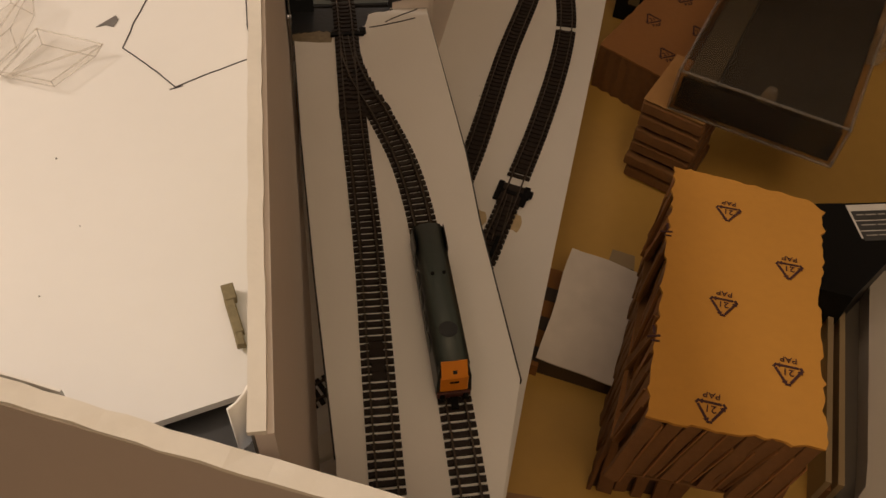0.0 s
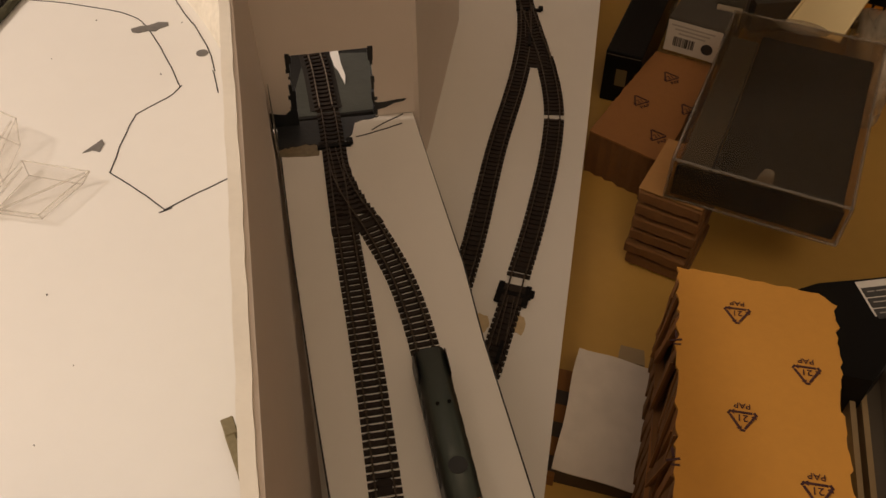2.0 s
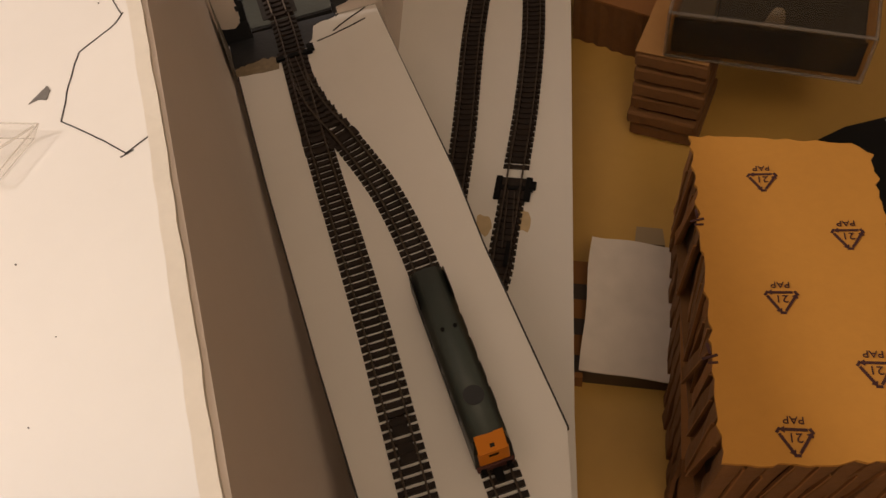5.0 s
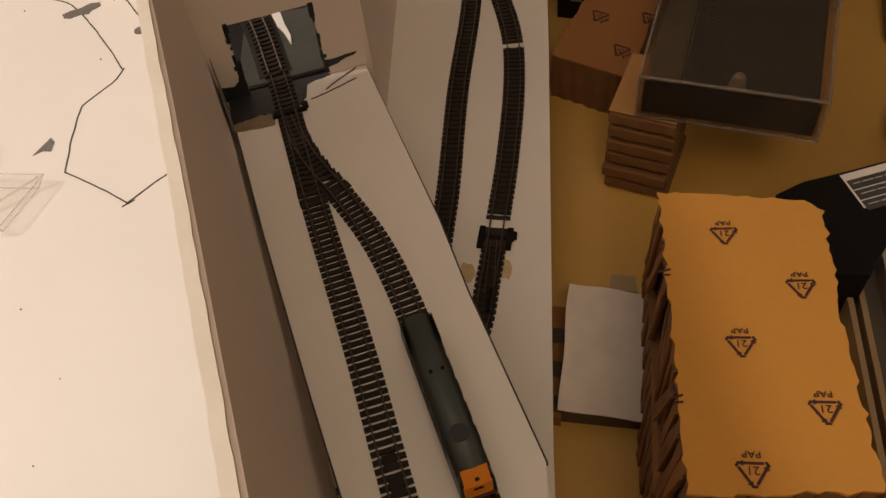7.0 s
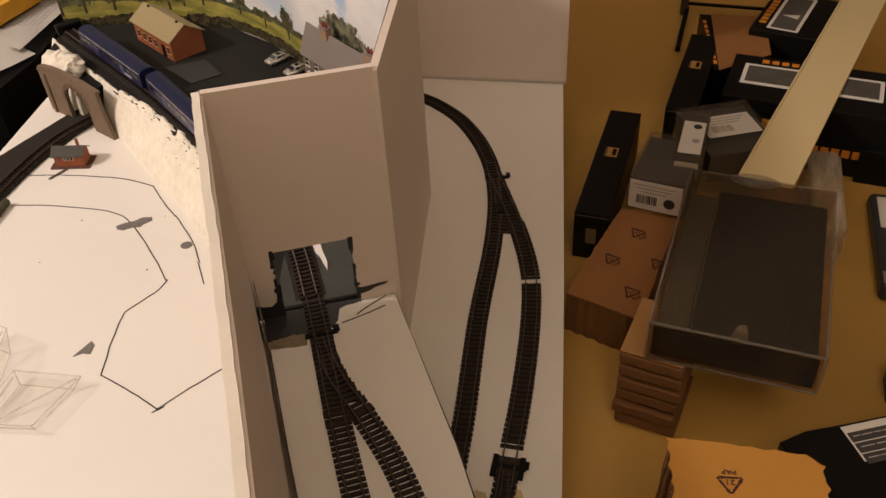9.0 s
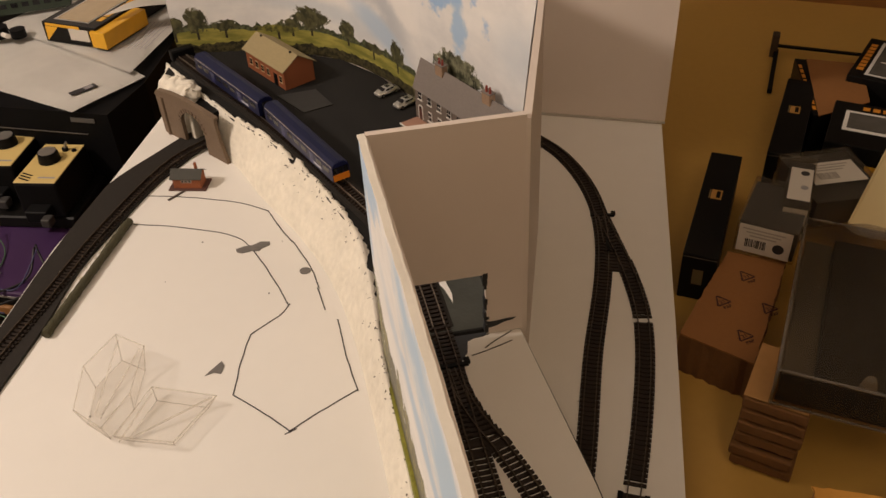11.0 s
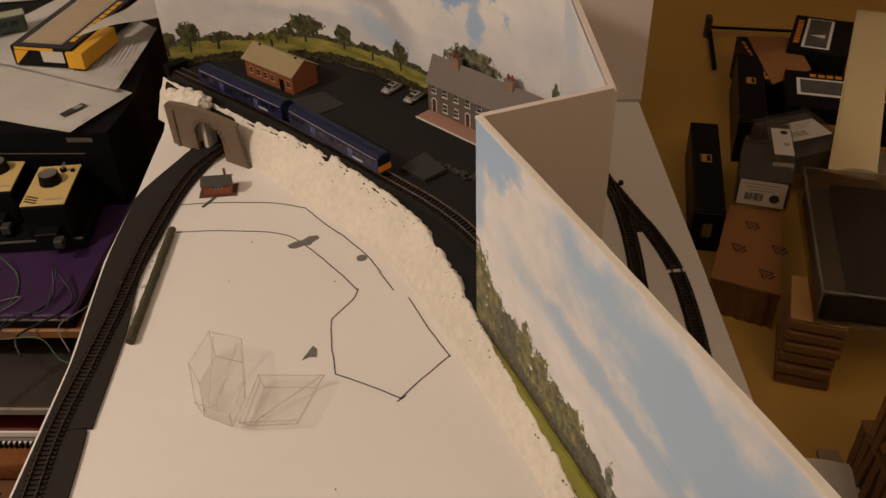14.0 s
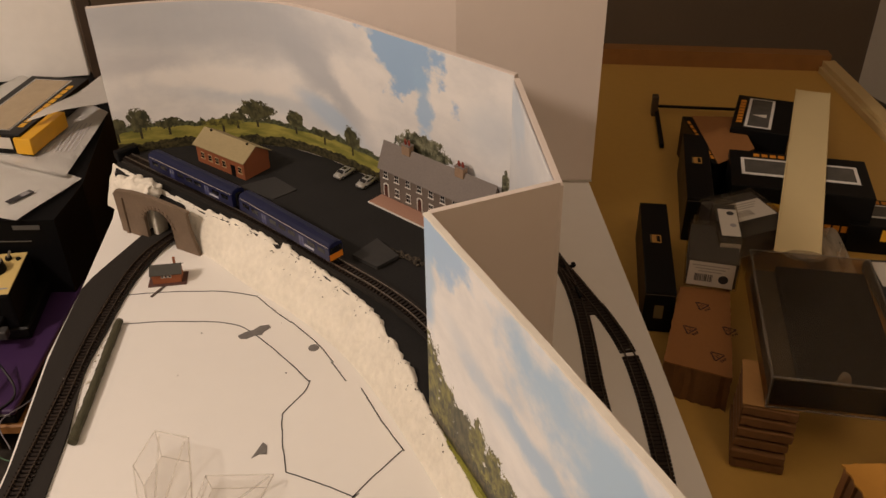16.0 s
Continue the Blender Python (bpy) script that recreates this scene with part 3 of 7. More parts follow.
def deck():
    t = thing("upper_deck", "black-painted raised scenic ground behind the ridge", "ground", kind="structure")
    edge = [(-0.281, 1.11), (-0.241, 1.067), (-0.18, 0.981), (-0.137, 0.933), (-0.083, 0.846), (-0.042, 0.761), (-0.023, 0.686), (-0.0125, 0.6035)]
    outline = edge + [(0.03, 0.6085), (0.096, 0.6175), (0.136, 0.82), (0.06, 0.946), (-0.018, 1.07), (-0.062, 1.117), (-0.12, 1.146), (-0.19, 1.162), (-0.277, 1.166)]
    part("surface", prism(B(), outline, 0.0005, lambda x, y: DECK_Z if y > 0.66 else ramp_z(0, 0.605) + 0.0001), TARMAC, t)
    part("grey_paint", prism(B(), [(0.004, 0.6085), (0.03, 0.61), (0.076, 0.6165), (0.07, 0.685), (0.012, 0.685)], 0.04, lambda x, y: (DECK_Z if y > 0.65 else ramp_z(0, 0.605)) + 0.0007), GREYPAINT, t, "grey-green painted patch")
    part("bare_streak", prism(B(), [(0.0455, 0.645), (0.0455, 0.655), (0.0415, 0.67), (0.0405, 0.676), (0.038, 0.69), (0.031, 0.692), (0.0325, 0.682), (0.035, 0.673), (0.036, 0.668), (0.0395, 0.662)], DECK_Z - 0.001, DECK_Z + 0.0012), FOAM, t, "bare white streak in the paint")
    # lighter concrete pads
    pad = mat("grey_platform_pad", (0.026, 0.0245, 0.0225), 0.85, grain=0.2, scale=300)
    part("platform_ramp", prism(B(), [(-0.032, 0.838), (-0.012, 0.808), (0.015, 0.822), (0.0, 0.862)], DECK_Z, DECK_Z + 0.004), pad, t)
    part("shed_apron", prism(B(), [(-0.135, 1.03), (-0.1, 0.985), (-0.068, 1.0), (-0.09, 1.04)], DECK_Z, DECK_Z + 0.0012), pad, t)
    bm = B()
    rng = random.Random(8)
    for c in range(160):
        f = rng.random()
        x, y = 0.01 + 0.05 * f + rng.gauss(0, 0.003), 0.838 - 0.06 * f + rng.gauss(0, 0.003)
        s = rng.uniform(0.0008, 0.0022)
        bmesh.ops.create_icosphere(bm, subdivisions=1, radius=s, matrix=pose(x, y, DECK_Z + s * 0.4, 0, 0, rng.uniform(0, 90)))
    tagged(new("rubble", shaped("rubble", bm, mat("brown_ballast_rubble", (0.05, 0.04, 0.028), 0.95, grain=0.3, scale=700))), "loose brown rubble on the black ground", "rubble", kind="stuff")


deck()


def ridge():
    """Rough plaster bank between the board and the upper deck."""
    foot = smooth_line([(-0.3, 1.12), (-0.255, 1.055), (-0.188, 0.967), (-0.146, 0.891), (-0.102, 0.819), (-0.065, 0.741), (-0.041, 0.657), (-0.024, 0.565), (-0.01, 0.48), (0.0, 0.42), (0.012, 0.36)], 0.004)
    crest = smooth_line([(-0.283, 1.135), (-0.241, 1.068), (-0.18, 0.984), (-0.137, 0.936), (-0.083, 0.849), (-0.042, 0.764), (-0.025, 0.69), (-0.015, 0.6), (0.001, 0.5), (0.013, 0.42), (0.023, 0.355)], 0.004)
    count = min(len(foot), len(crest))
    foot = foot[np.linspace(0, len(foot) - 1, count).astype(int)]
    crest = crest[np.linspace(0, len(crest) - 1, count).astype(int)]
    bm = B()
    rows = 16
    grid = []
    for a in range(count):
        f, c = foot[a], crest[a]
        top = DECK_Z + 0.004 if f[1] > 0.66 else max(0.006, 0.006 + 0.046 * min(1, max(0, (f[1] - 0.34) / 0.3)))
        line = []
        for r in range(rows + 3):
            s = min(r / rows, 1.0)
            x, y = f[0] + (c[0] - f[0]) * s, f[1] + (c[1] - f[1]) * s
            z = top * (s**0.8 if s < 1 else 1)
            w = noise.noise(Vector((x * 60, y * 60, 1))) * 0.005 + noise.noise(Vector((x * 170, y * 170, 5))) * 0.0042 + noise.noise(Vector((x * 420, y * 420, 9))) * 0.0026
            z += w * min(1, s * 3) if r <= rows else 0
            if r > rows:
                over = (r - rows) * 0.0035
                d = Vector((c[0] - f[0], c[1] - f[1])).normalized()
                x, y, z = x + d[0] * over, y + d[1] * over, top - (r - rows) * 0.004 + w
            line.append(bm.verts.new((x, y, max(z, -0.001))))
        grid.append(line)
    for p, q in zip(grid, grid[1:]):
        for r in range(rows + 2):
            bm.faces.new((p[r], p[r + 1], q[r + 1], q[r]))
    mouth = at2((-0.278, 1.056), (-0.191, 0.969)).inverted()
    inside = [f for f in bm.faces if 0.043 < (mouth @ f.calc_center_median()).x < 0.091 and -0.02 < (mouth @ f.calc_center_median()).y < 0.032 and f.calc_center_median().z < 0.045]
    bmesh.ops.delete(bm, geom=inside, context="FACES")
    bmesh.ops.recalc_face_normals(bm, faces=bm.faces)
    solid("plaster_bank", bm, PLASTER, "rough white plaster bank sloping down to the board", "bank", kind="structure", smooth=True)
    bm = B()
    rng = random.Random(3)
    for c in range(230):
        a = rng.randrange(4, count - 4)
        s = min(1.0, abs(rng.gauss(0.9, 0.22)))
        p = foot[a] + (crest[a] - foot[a]) * s
        top = DECK_Z + 0.004 if p[1] > 0.66 else max(0.006, 0.006 + 0.046 * min(1, max(0, (foot[a][1] - 0.34) / 0.3)))
        z = top * s**0.8
        r = rng.uniform(0.0002, 0.00085)
        bmesh.ops.create_icosphere(bm, subdivisions=1, radius=r, matrix=pose(p[0], p[1], z + 0.001, 0, 0, rng.uniform(0, 180)) @ Matrix.Diagonal((rng.uniform(1, 2.6), 0.9, 0.7, 1)))
    tagged(new("grit", shaped("grit", bm, mat("dark_grit", (0.07, 0.055, 0.04), 0.9))), "dark grit stuck in the white plaster", "grit", kind="stuff")
    # green foam strip along the foot of the print
    bm = ribbon(B(), offset_line(smooth_line([A0, MID0, (0.035, 0.31)], 0.01), 0.0046), 0.0026, 0.01, lambda x, y: 0.0405 - 0.02 * max(0, (0.5 - y)) + 0.002 * noise.noise(Vector((x * 90, y * 90, 2))))
    solid("grass_strip", bm, GREEN, "thin yellow-green foam strip along the printed wall", "scenic grass")


ridge()


def ramp_board():
    t = thing("ramp_board", "long white foam board ramp carrying two tracks", "board", kind="structure")
    outline = [(-0.003, 0.602), (0.097, 0.6115), (0.126, 0.453), (0.134, 0.393), (0.153, 0.285), (0.137, 0.19), (0.07, 0.19), (0.063, 0.239), (0.042, 0.345), (0.02, 0.464)]
    part("sheet", prism(B(), outline, lambda x, y: ramp_z(x, y) - 0.005, ramp_z), FOAM, t)
    # dark line along the cut edges
    for line in ([(0.0975, 0.608), (0.1265, 0.453), (0.1345, 0.393), (0.1535, 0.285)], [(-0.0032, 0.6), (0.0195, 0.464), (0.0415, 0.345), (0.0625, 0.239)]):
        part("edge_line", ribbon(B(), np.array(line), 0.001, lambda x, y: ramp_z(x, y) - 0.0045, lambda x, y: ramp_z(x, y) - 0.0004), INK, t, "dark cut edge of the ramp")
    for x, y in ((0.1, 0.25), (0.06, 0.52)):
        part("support", box(B(), (0.05, 0.03, ramp_z(x, y) - 0.0055 - strip_z(x, y)), pose(x, y, strip_z(x, y))), FOAM_CUT, t)
    paint = lambda o, h, m_, lbl: part("paint_patch", prism(B(), o, lambda x, y: ramp_z(x, y) + 0.00005, lambda x, y: ramp_z(x, y) + h), m_, t, lbl)
    rng = random.Random(14)
    rough = []
    ends = [(-0.0025, 0.601), (0.0, 0.5715), (0.009, 0.5735), (0.017, 0.576), (0.031, 0.577), (0.049, 0.581), (0.0525, 0.587), (0.054, 0.6), (0.058, 0.604), (0.0695, 0.606), (0.072, 0.6095)]
    for p0, p1 in zip(ends, ends[1:]):
        for k in range(5):
            s = k / 5
            j = 0.0011 if p0[0] >= 0 else 0
            rough.append((p0[0] + (p1[0] - p0[0]) * s + rng.uniform(-j, j) * 0.4, p0[1] + (p1[1] - p0[1]) * s + rng.uniform(-1.8 * j, j)))
    paint(rough + [(0.07, 0.6097), (0.04, 0.6065), (0.01, 0.6035)], 0.0005, DARKPAINT, "dark blue-black paint patch")
    paint([(0.0015, 0.5635), (0.008, 0.5625), (0.013, 0.563), (0.02, 0.5625), (0.03, 0.5635), (0.03, 0.577), (0.019, 0.577), (0.008, 0.573), (0.0015, 0.572)], 0.0003, mat("streaky_brown_paint", (0.22, 0.17, 0.1), 0.5, grain=0.4, scale=300), "streaky brown dabs of paint")


ramp_board()


def drawn_line(name, label, points, width=0.001, height=0.0004, zf=None, material=INK):
    zf = zf or (lambda x, y: 0.0)
    line = smooth_line(points, 0.006) if len(points) > 2 else np.array(points, float)
    wob = line + np.array([[0.0006 * noise.noise(Vector((p[0] * 90, p[1] * 90, 3))), 0.0006 * noise.noise(Vector((p[0] * 90, p[1] * 90, 8)))] for p in line])
    return solid(name, ribbon(B(), wob, width, lambda x, y: zf(x, y) + 0.00002, lambda x, y: zf(x, y) + height), material, label, "drawn line")


def drawings():
    g = "black pen lines drawn on the white board"
    for pts in (
        [(-0.277, 0.911), (-0.245, 0.906), (-0.211, 0.898), (-0.17, 0.885), (-0.137, 0.866)],
        [(-0.137, 0.866), (-0.122, 0.835), (-0.107, 0.808)],
        [(-0.107, 0.81), (-0.095, 0.785), (-0.085, 0.763), (-0.076, 0.733)],
        [(-0.078, 0.734), (-0.073, 0.718), (-0.069, 0.702)],
        [(-0.277, 0.858), (-0.245, 0.852), (-0.21, 0.842), (-0.175, 0.829), (-0.154, 0.812), (-0.135, 0.78), (-0.121, 0.752)],
        [(-0.121, 0.752), (-0.112, 0.733), (-0.103, 0.712)],
        [(-0.102, 0.714), (-0.109, 0.7), (-0.117, 0.692), (-0.134, 0.676)],
        [(-0.134, 0.676), (-0.138, 0.645), (-0.14, 0.605)],
        [(-0.14, 0.605), (-0.112, 0.582), (-0.089, 0.561)],
        [(-0.091, 0.5615), (-0.07, 0.578), (-0.037, 0.601)],
        [(-0.037, 0.599), (-0.047, 0.636), (-0.057, 0.688)],
        [(-0.094, 0.559), (-0.085, 0.564)],
    ):
        tagged(drawn_line("pen_line", "black pen line on the white board", pts), group=g)
    zr = ramp_z
    drawn_line("pen_line", "black pen line across the ramp end", [(0.0555, 0.5835), (0.07, 0.589), (0.089, 0.598)], 0.0009, 0.0004, zr)
    drawn_line("pen_line", "short black diagonal pen line on the ramp", [(0.067, 0.591), (0.077, 0.6), (0.09, 0.6095)], 0.0009, 0.0004, zr)
    rng = random.Random(5)

    def blot(o, label):
        solid("ink_smudge", prism(B(), o, 0.0001, 0.0007), PENCIL, label, "smudge")

    blot([(-0.163, 0.802), (-0.155, 0.806), (-0.147, 0.807), (-0.139, 0.812), (-0.13, 0.811), (-0.129, 0.806), (-0.137, 0.801), (-0.139, 0.797), (-0.146, 0.798), (-0.155, 0.795), (-0.161, 0.797)], "dark grey paint smudge on the white board")
    blot([(-0.167, 0.629), (-0.161, 0.637), (-0.155, 0.645), (-0.152, 0.64), (-0.1535, 0.63), (-0.16, 0.632)], "small dark triangular smudge on the board")
    blot([(-0.091 + 0.0055 * math.cos(a * math.tau / 14), 0.7605 + 0.005 * math.sin(a * math.tau / 14)) for a in range(14)], "small round black dot on the board")
    bm = B()
    for c in range(9):
        x, y = rng.uniform(-0.26, -0.04), rng.uniform(0.36, 0.86)
        cyl(bm, rng.uniform(0.0004, 0.0009), 0.0006, pose(x, y, 0), n=7)
    tagged(new("specks", shaped("specks", bm, PENCIL)), "tiny dark specks scattered on the white board", "specks", kind="stuff")


drawings()


# ---------------------------------------------------------------- tracks
def sleeper_mesh(name, length=0.017, width=0.0027):
    bm = box(B(), (length, width, 0.0017))
    for x in (-0.0048, 0.0048):
        box(bm, (0.0028, width * 0.8, 0.0009), pose(x, 0, 0.0017))
    return shaped(name, bm, SLEEPER)


SLEEPER_MESH = sleeper_mesh("sleeper")


def track(label, points, zf, gaps=(), rail=RAIL, spacing=0.0048, web=0.0, skip=None, wide=None):
    """A length of model track along a plan line: two rails and single sleepers. gaps: stretches (m along) without sleepers."""
    t = thing("track", label, "track", group="model railway tracks")
    line = smooth_line(points, spacing)
    top = lambda h: (lambda x, y: zf(x, y) + h)
    for off in (-0.0048, 0.0048):
        part("rail", ribbon(B(), offset_line(line, off), 0.0009, top(0.0016), top(0.0039)), rail, t)
    if web:
        part("web", ribbon(B(), line, web, top(0.00005), top(0.0009)), SLEEPER, t, "dark moulded web between sleepers")
    d = np.gradient(line, axis=0)
    for c, p in enumerate(line):
        s = c * spacing
        if any(a <= s <= b for a, b in gaps) or (skip and skip(p)):
            continue
        a = max(0, c - 1)
        b = min(len(line) - 1, c + 1)
        slope = math.degrees(math.atan2(zf(*line[b]) - zf(*line[a]), np.linalg.norm(line[b] - line[a])))
        yaw = math.degrees(math.atan2(d[c][1], d[c][0])) - 90
        m = pose(p[0], p[1], zf(*p) + 0.0001, slope, 0, yaw)
        reach = wide(p) if wide else None
        if reach:
            # turnout timber spanning both routes
            m = m @ pose(reach / 2, 0, 0) @ Matrix.Diagonal((1 + abs(reach) / 0.017, 1.25, 1, 1))
        part("sleeper", SLEEPER_MESH, None, t, m=m)
    return t


def spread(other, y0, y1, limit):
    """For a turnout: how far the other route lies to the right of a place on this one, between two distances along y."""
    q = smooth_line(other, 0.003)

    def f(p):
        if not y0 <= p[1] <= y1:
            return None
        near = q[np.argmin((q[:, 1] - p[1]) ** 2)]
        return -float(np.clip(near[0] - p[0], -limit, limit))

    return f


STRAIGHT = [(0.0335, 0.615), (0.038, 0.586), (0.0475, 0.515), (0.0555, 0.46), (0.0635, 0.41), (0.071, 0.36), (0.0785, 0.301), (0.087, 0.235), (0.093, 0.192)]
BRANCH = [(0.0395, 0.575), (0.0445, 0.545), (0.0535, 0.518), (0.0685, 0.487), (0.0865, 0.443), (0.099, 0.395), (0.108, 0.34), (0.1165, 0.29), (0.125, 0.235), (0.131, 0.195)]
track("dark model track running straight along the white ramp", STRAIGHT, ramp_z, wide=spread(BRANCH, 0.498, 0.575, 0.02))
near_main = lambda p: min((p[0] - q[0]) ** 2 + (p[1] - q[1]) ** 2 for q in smooth_line(STRAIGHT, 0.004)) < 0.0175**2 and p[1] > 0.498
track("dark curved branch track leaving the point on the ramp", BRANCH, ramp_z, skip=near_main)
BED_H = 0.0045


def deck_track_z(x, y):
    low, high = ramp_z(0, 0.605) + 0.001, DECK_Z + 0.0012
    if y < 0.68:
        return low + (high - low) * min(1.0, max(0.0, (y - 0.612) / 0.06))
    s = min(1.0, (y - 0.68) / 0.1)
    return high + (DECK_Z + BED_H - high) * s * s * (3 - 2 * s)


DECK_LINE = [(-0.263, 1.142), (-0.226, 1.09), (-0.182, 1.03), (-0.137, 0.965), (-0.09, 0.891), (-0.05, 0.823), (-0.02, 0.773), (0.006, 0.722), (0.022, 0.672), (0.0325, 0.616)]
solid("deck_trackbed", ribbon(B(), smooth_line(DECK_LINE, 0.01), 0.024, lambda x, y: DECK_Z - 0.001, lambda x, y: deck_track_z(x, y) - 0.0002), BASE, "black foam trackbed under the upper track", "trackbed")
track("dark model track on the black upper deck", DECK_LINE, deck_track_z, rail=mat("worn_nickel_rail", (0.26, 0.22, 0.18), 0.35, 0.8, grain=0.2, scale=200))
LEFTL = [(0.145, 1.006), (0.166, 0.984), (0.188, 0.948), (0.203, 0.9), (0.209, 0.85), (0.206, 0.8), (0.198, 0.755), (0.186, 0.708), (0.164, 0.634), (0.141, 0.541), (0.128, 0.495), (0.112, 0.44)]
RIGHTL = [(0.2085, 0.845), (0.213, 0.8), (0.2185, 0.738), (0.2175, 0.68), (0.2065, 0.622), (0.187, 0.553), (0.169, 0.499), (0.153, 0.452), (0.135, 0.408), (0.095, 0.362), (0.045, 0.322), (0.02, 0.305)]
track("dark model track on the lower siding board", LEFTL, strip_z, web=0.0145, wide=spread(RIGHTL, 0.745, 0.84, 0.02))
near_left = lambda p: min((p[0] - q[0]) ** 2 + (p[1] - q[1]) ** 2 for q in smooth_line(LEFTL, 0.004)) < 0.0185**2 and p[1] > 0.745
track("dark curved siding track with bare rail joints", RIGHTL, strip_z, gaps=((0.168, 0.1735), (0.352, 0.3605)), skip=near_left)
JOINT_WEB = smooth_line(RIGHTL, 0.0048)
for a, b in ((20, 35), (37, 73), (76, 96)):
    solid("track_web", ribbon(B(), JOINT_WEB[a:b], 0.0145, lambda x, y: strip_z(x, y) + 0.00005, lambda x, y: strip_z(x, y) + 0.0009), SLEEPER, "dark moulded track base on the siding board", "track base")
LOOP = [(-0.396, 0.47), (-0.387, 0.519), (-0.375, 0.589), (-0.357, 0.654), (-0.3335, 0.736), (-0.3095, 0.83), (-0.279, 0.921), (-0.255, 0.973), (-0.228, 1.005), (-0.2, 1.03)]
track("dark model track curving along the board edge", LOOP, lambda x, y: 0.003)


def turnout_bits(name, label, p, yaw, zf):
    """Point blades, frog and tie bar of a turnout."""
    t = thing(name, label, "turnout", pose(p[0], p[1], zf(*p), 0, 0, yaw))
    part("tie_bar", box(B(), (0.024, 0.0032, 0.0022), pose(0.001, 0.0, 0.0004)), BLACK, t)
    part("end_block", box(B(), (0.0045, 0.006, 0.003), pose(0.0125, 0.003, 0.0002), 0.0005), BLACK, t)
    part("frog", box(B(), (0.0026, 0.018, 0.0022), pose(0.0035, -0.052, 0.0017)), BLACK, t)
    part("blade", box(B(), (0.0007, 0.045, 0.002), pose(-0.0015, -0.026, 0.0018, 0, 0, 3)), RAIL, t)
    part("blade", box(B(), (0.0007, 0.045, 0.002), pose(0.0035, -0.026, 0.0018, 0, 0, 5)), RAIL, t)
    return t


solid("rail_joint", box(B(), (0.0165, 0.0011, 0.0011), Matrix()), FOAM, "pale gap at a rail joint on the siding track", "rail joint", pose(0.1495, 0.584, strip_z(0, 0.584), 0, 0, -15))
for x, y, yaw in ((0.0508, 0.4935, 8), (0.052, 0.4855, 8), (0.067, 0.4905, 28), (0.0385, 0.5755, 8)):
    solid("rail_joint_plate", box(B(), (0.0185, 0.0062, 0.0014), Matrix(), 0.0003), SLEEPER, "dark moulded plate at the end of the point", "joint plate", pose(x, y, ramp_z(x, y), 0, 0, yaw))
turnout_bits("turnout", "dark model railway point on the ramp", (0.0395, 0.572), 8, ramp_z)
turnout_bits("turnout", "dark model railway point on the siding board", (0.2105, 0.83), -8, strip_z)
low = turnout_bits("turnout", "dark end of a second railway point on the siding board", (0.164, 0.484), -19, strip_z)
for x in (-0.0098, 0.0098):
    part("side_block", box(B(), (0.0042, 0.019, 0.0026), pose(x, 0.0, 0.0001), 0.0005), BLACK, low)
part("centre_plate", box(B(), (0.016, 0.017, 0.0018), pose(0, 0.0, 0.0001)), SLEEPER, low)
stain = mat("amber_glue_stain", (0.55, 0.42, 0.24), 0.4, grain=0.2, scale=150)
for o in ([(0.165 + 0.0055 * math.cos(a * 0.45), 0.459 + 0.009 * math.sin(a * 0.45) + 0.0015 * math.sin(a * 2.1)) for a in range(14)], [(0.1405 + 0.005 * math.cos(a * 0.45), 0.461 + 0.008 * math.sin(a * 0.45) + 0.0015 * math.sin(a * 1.7)) for a in range(14)]):
    solid("glue_stain", prism(B(), o, lambda x, y: strip_z(x, y) + 0.00005, lambda x, y: strip_z(x, y) + 0.0004), stain, "amber glue stain beside the siding track", "stain")
for x, y in ((0.0785, 0.3), (0.0805, 0.288)):
    solid("rail_joint_plate", box(B(), (0.0075, 0.0085, 0.0014), Matrix(), 0.0003), SLEEPER, "dark moulded plate under the rail joint", "joint plate", pose(x, y, ramp_z(x, y), 0, 0, 8))


def trackbed():
    outer = [(-0.412, 0.47), (-0.402, 0.524), (-0.385, 0.6), (-0.368, 0.678), (-0.3585, 0.744), (-0.346, 0.826), (-0.329, 0.903), (-0.318, 0.942), (-0.28, 0.997), (-0.245, 1.043), (-0.21, 1.07)]
    inner = [(-0.195, 1.03), (-0.224, 1.005), (-0.248, 0.965), (-0.27, 0.92), (-0.2975, 0.836), (-0.311, 0.793), (-0.3185, 0.743), (-0.3225, 0.705), (-0.3445, 0.594), (-0.348, 0.59), (-0.359, 0.516), (-0.37, 0.465)]
    t = thing("trackbed", "black foam trackbed curving along the board edge", "trackbed")
    cut = inner.index((-0.3445, 0.594)) + 1
    for o, e in ((outer[2:], inner[:cut]), ([*outer[:2], (-0.3852, 0.5992)], [(-0.3485, 0.5935), *inner[cut:]])):
        part("foam_strip", prism(B(), [*map(tuple, smooth_line(o, 0.02)), *map(tuple, smooth_line(e, 0.02))], 0.0001, 0.003), BASE, t)


trackbed()

# ---------------------------------------------------------------- the village and trains
BRICK = mat("red_model_brick", (0.28, 0.085, 0.03), 0.75, grain=0.2, scale=700, big=0.15, bigscale=60, bump=0.4, bumpscale=900)
SHEDROOF = mat("tan_sheet_roof", (0.3, 0.24, 0.12), 0.7, grain=0.12, scale=400, big=0.1, bigscale=60)
SLATE = mat("grey_slate_paper", (0.19, 0.165, 0.15), 0.75, grain=0.2, scale=600, big=0.1, bigscale=40, bump=0.4, bumpscale=900)
GREYBRICK = mat("grey_brown_stonework", (0.15, 0.12, 0.1), 0.8, grain=0.3, scale=700, big=0.15, bigscale=80, bump=0.5, bumpscale=900)
PAVING = mat("pink_brick_paving", (0.36, 0.2, 0.14), 0.8, grain=0.2, scale=800)
WHITEPAINT = mat("white_window_paint", (0.72, 0.69, 0.64), 0.5)
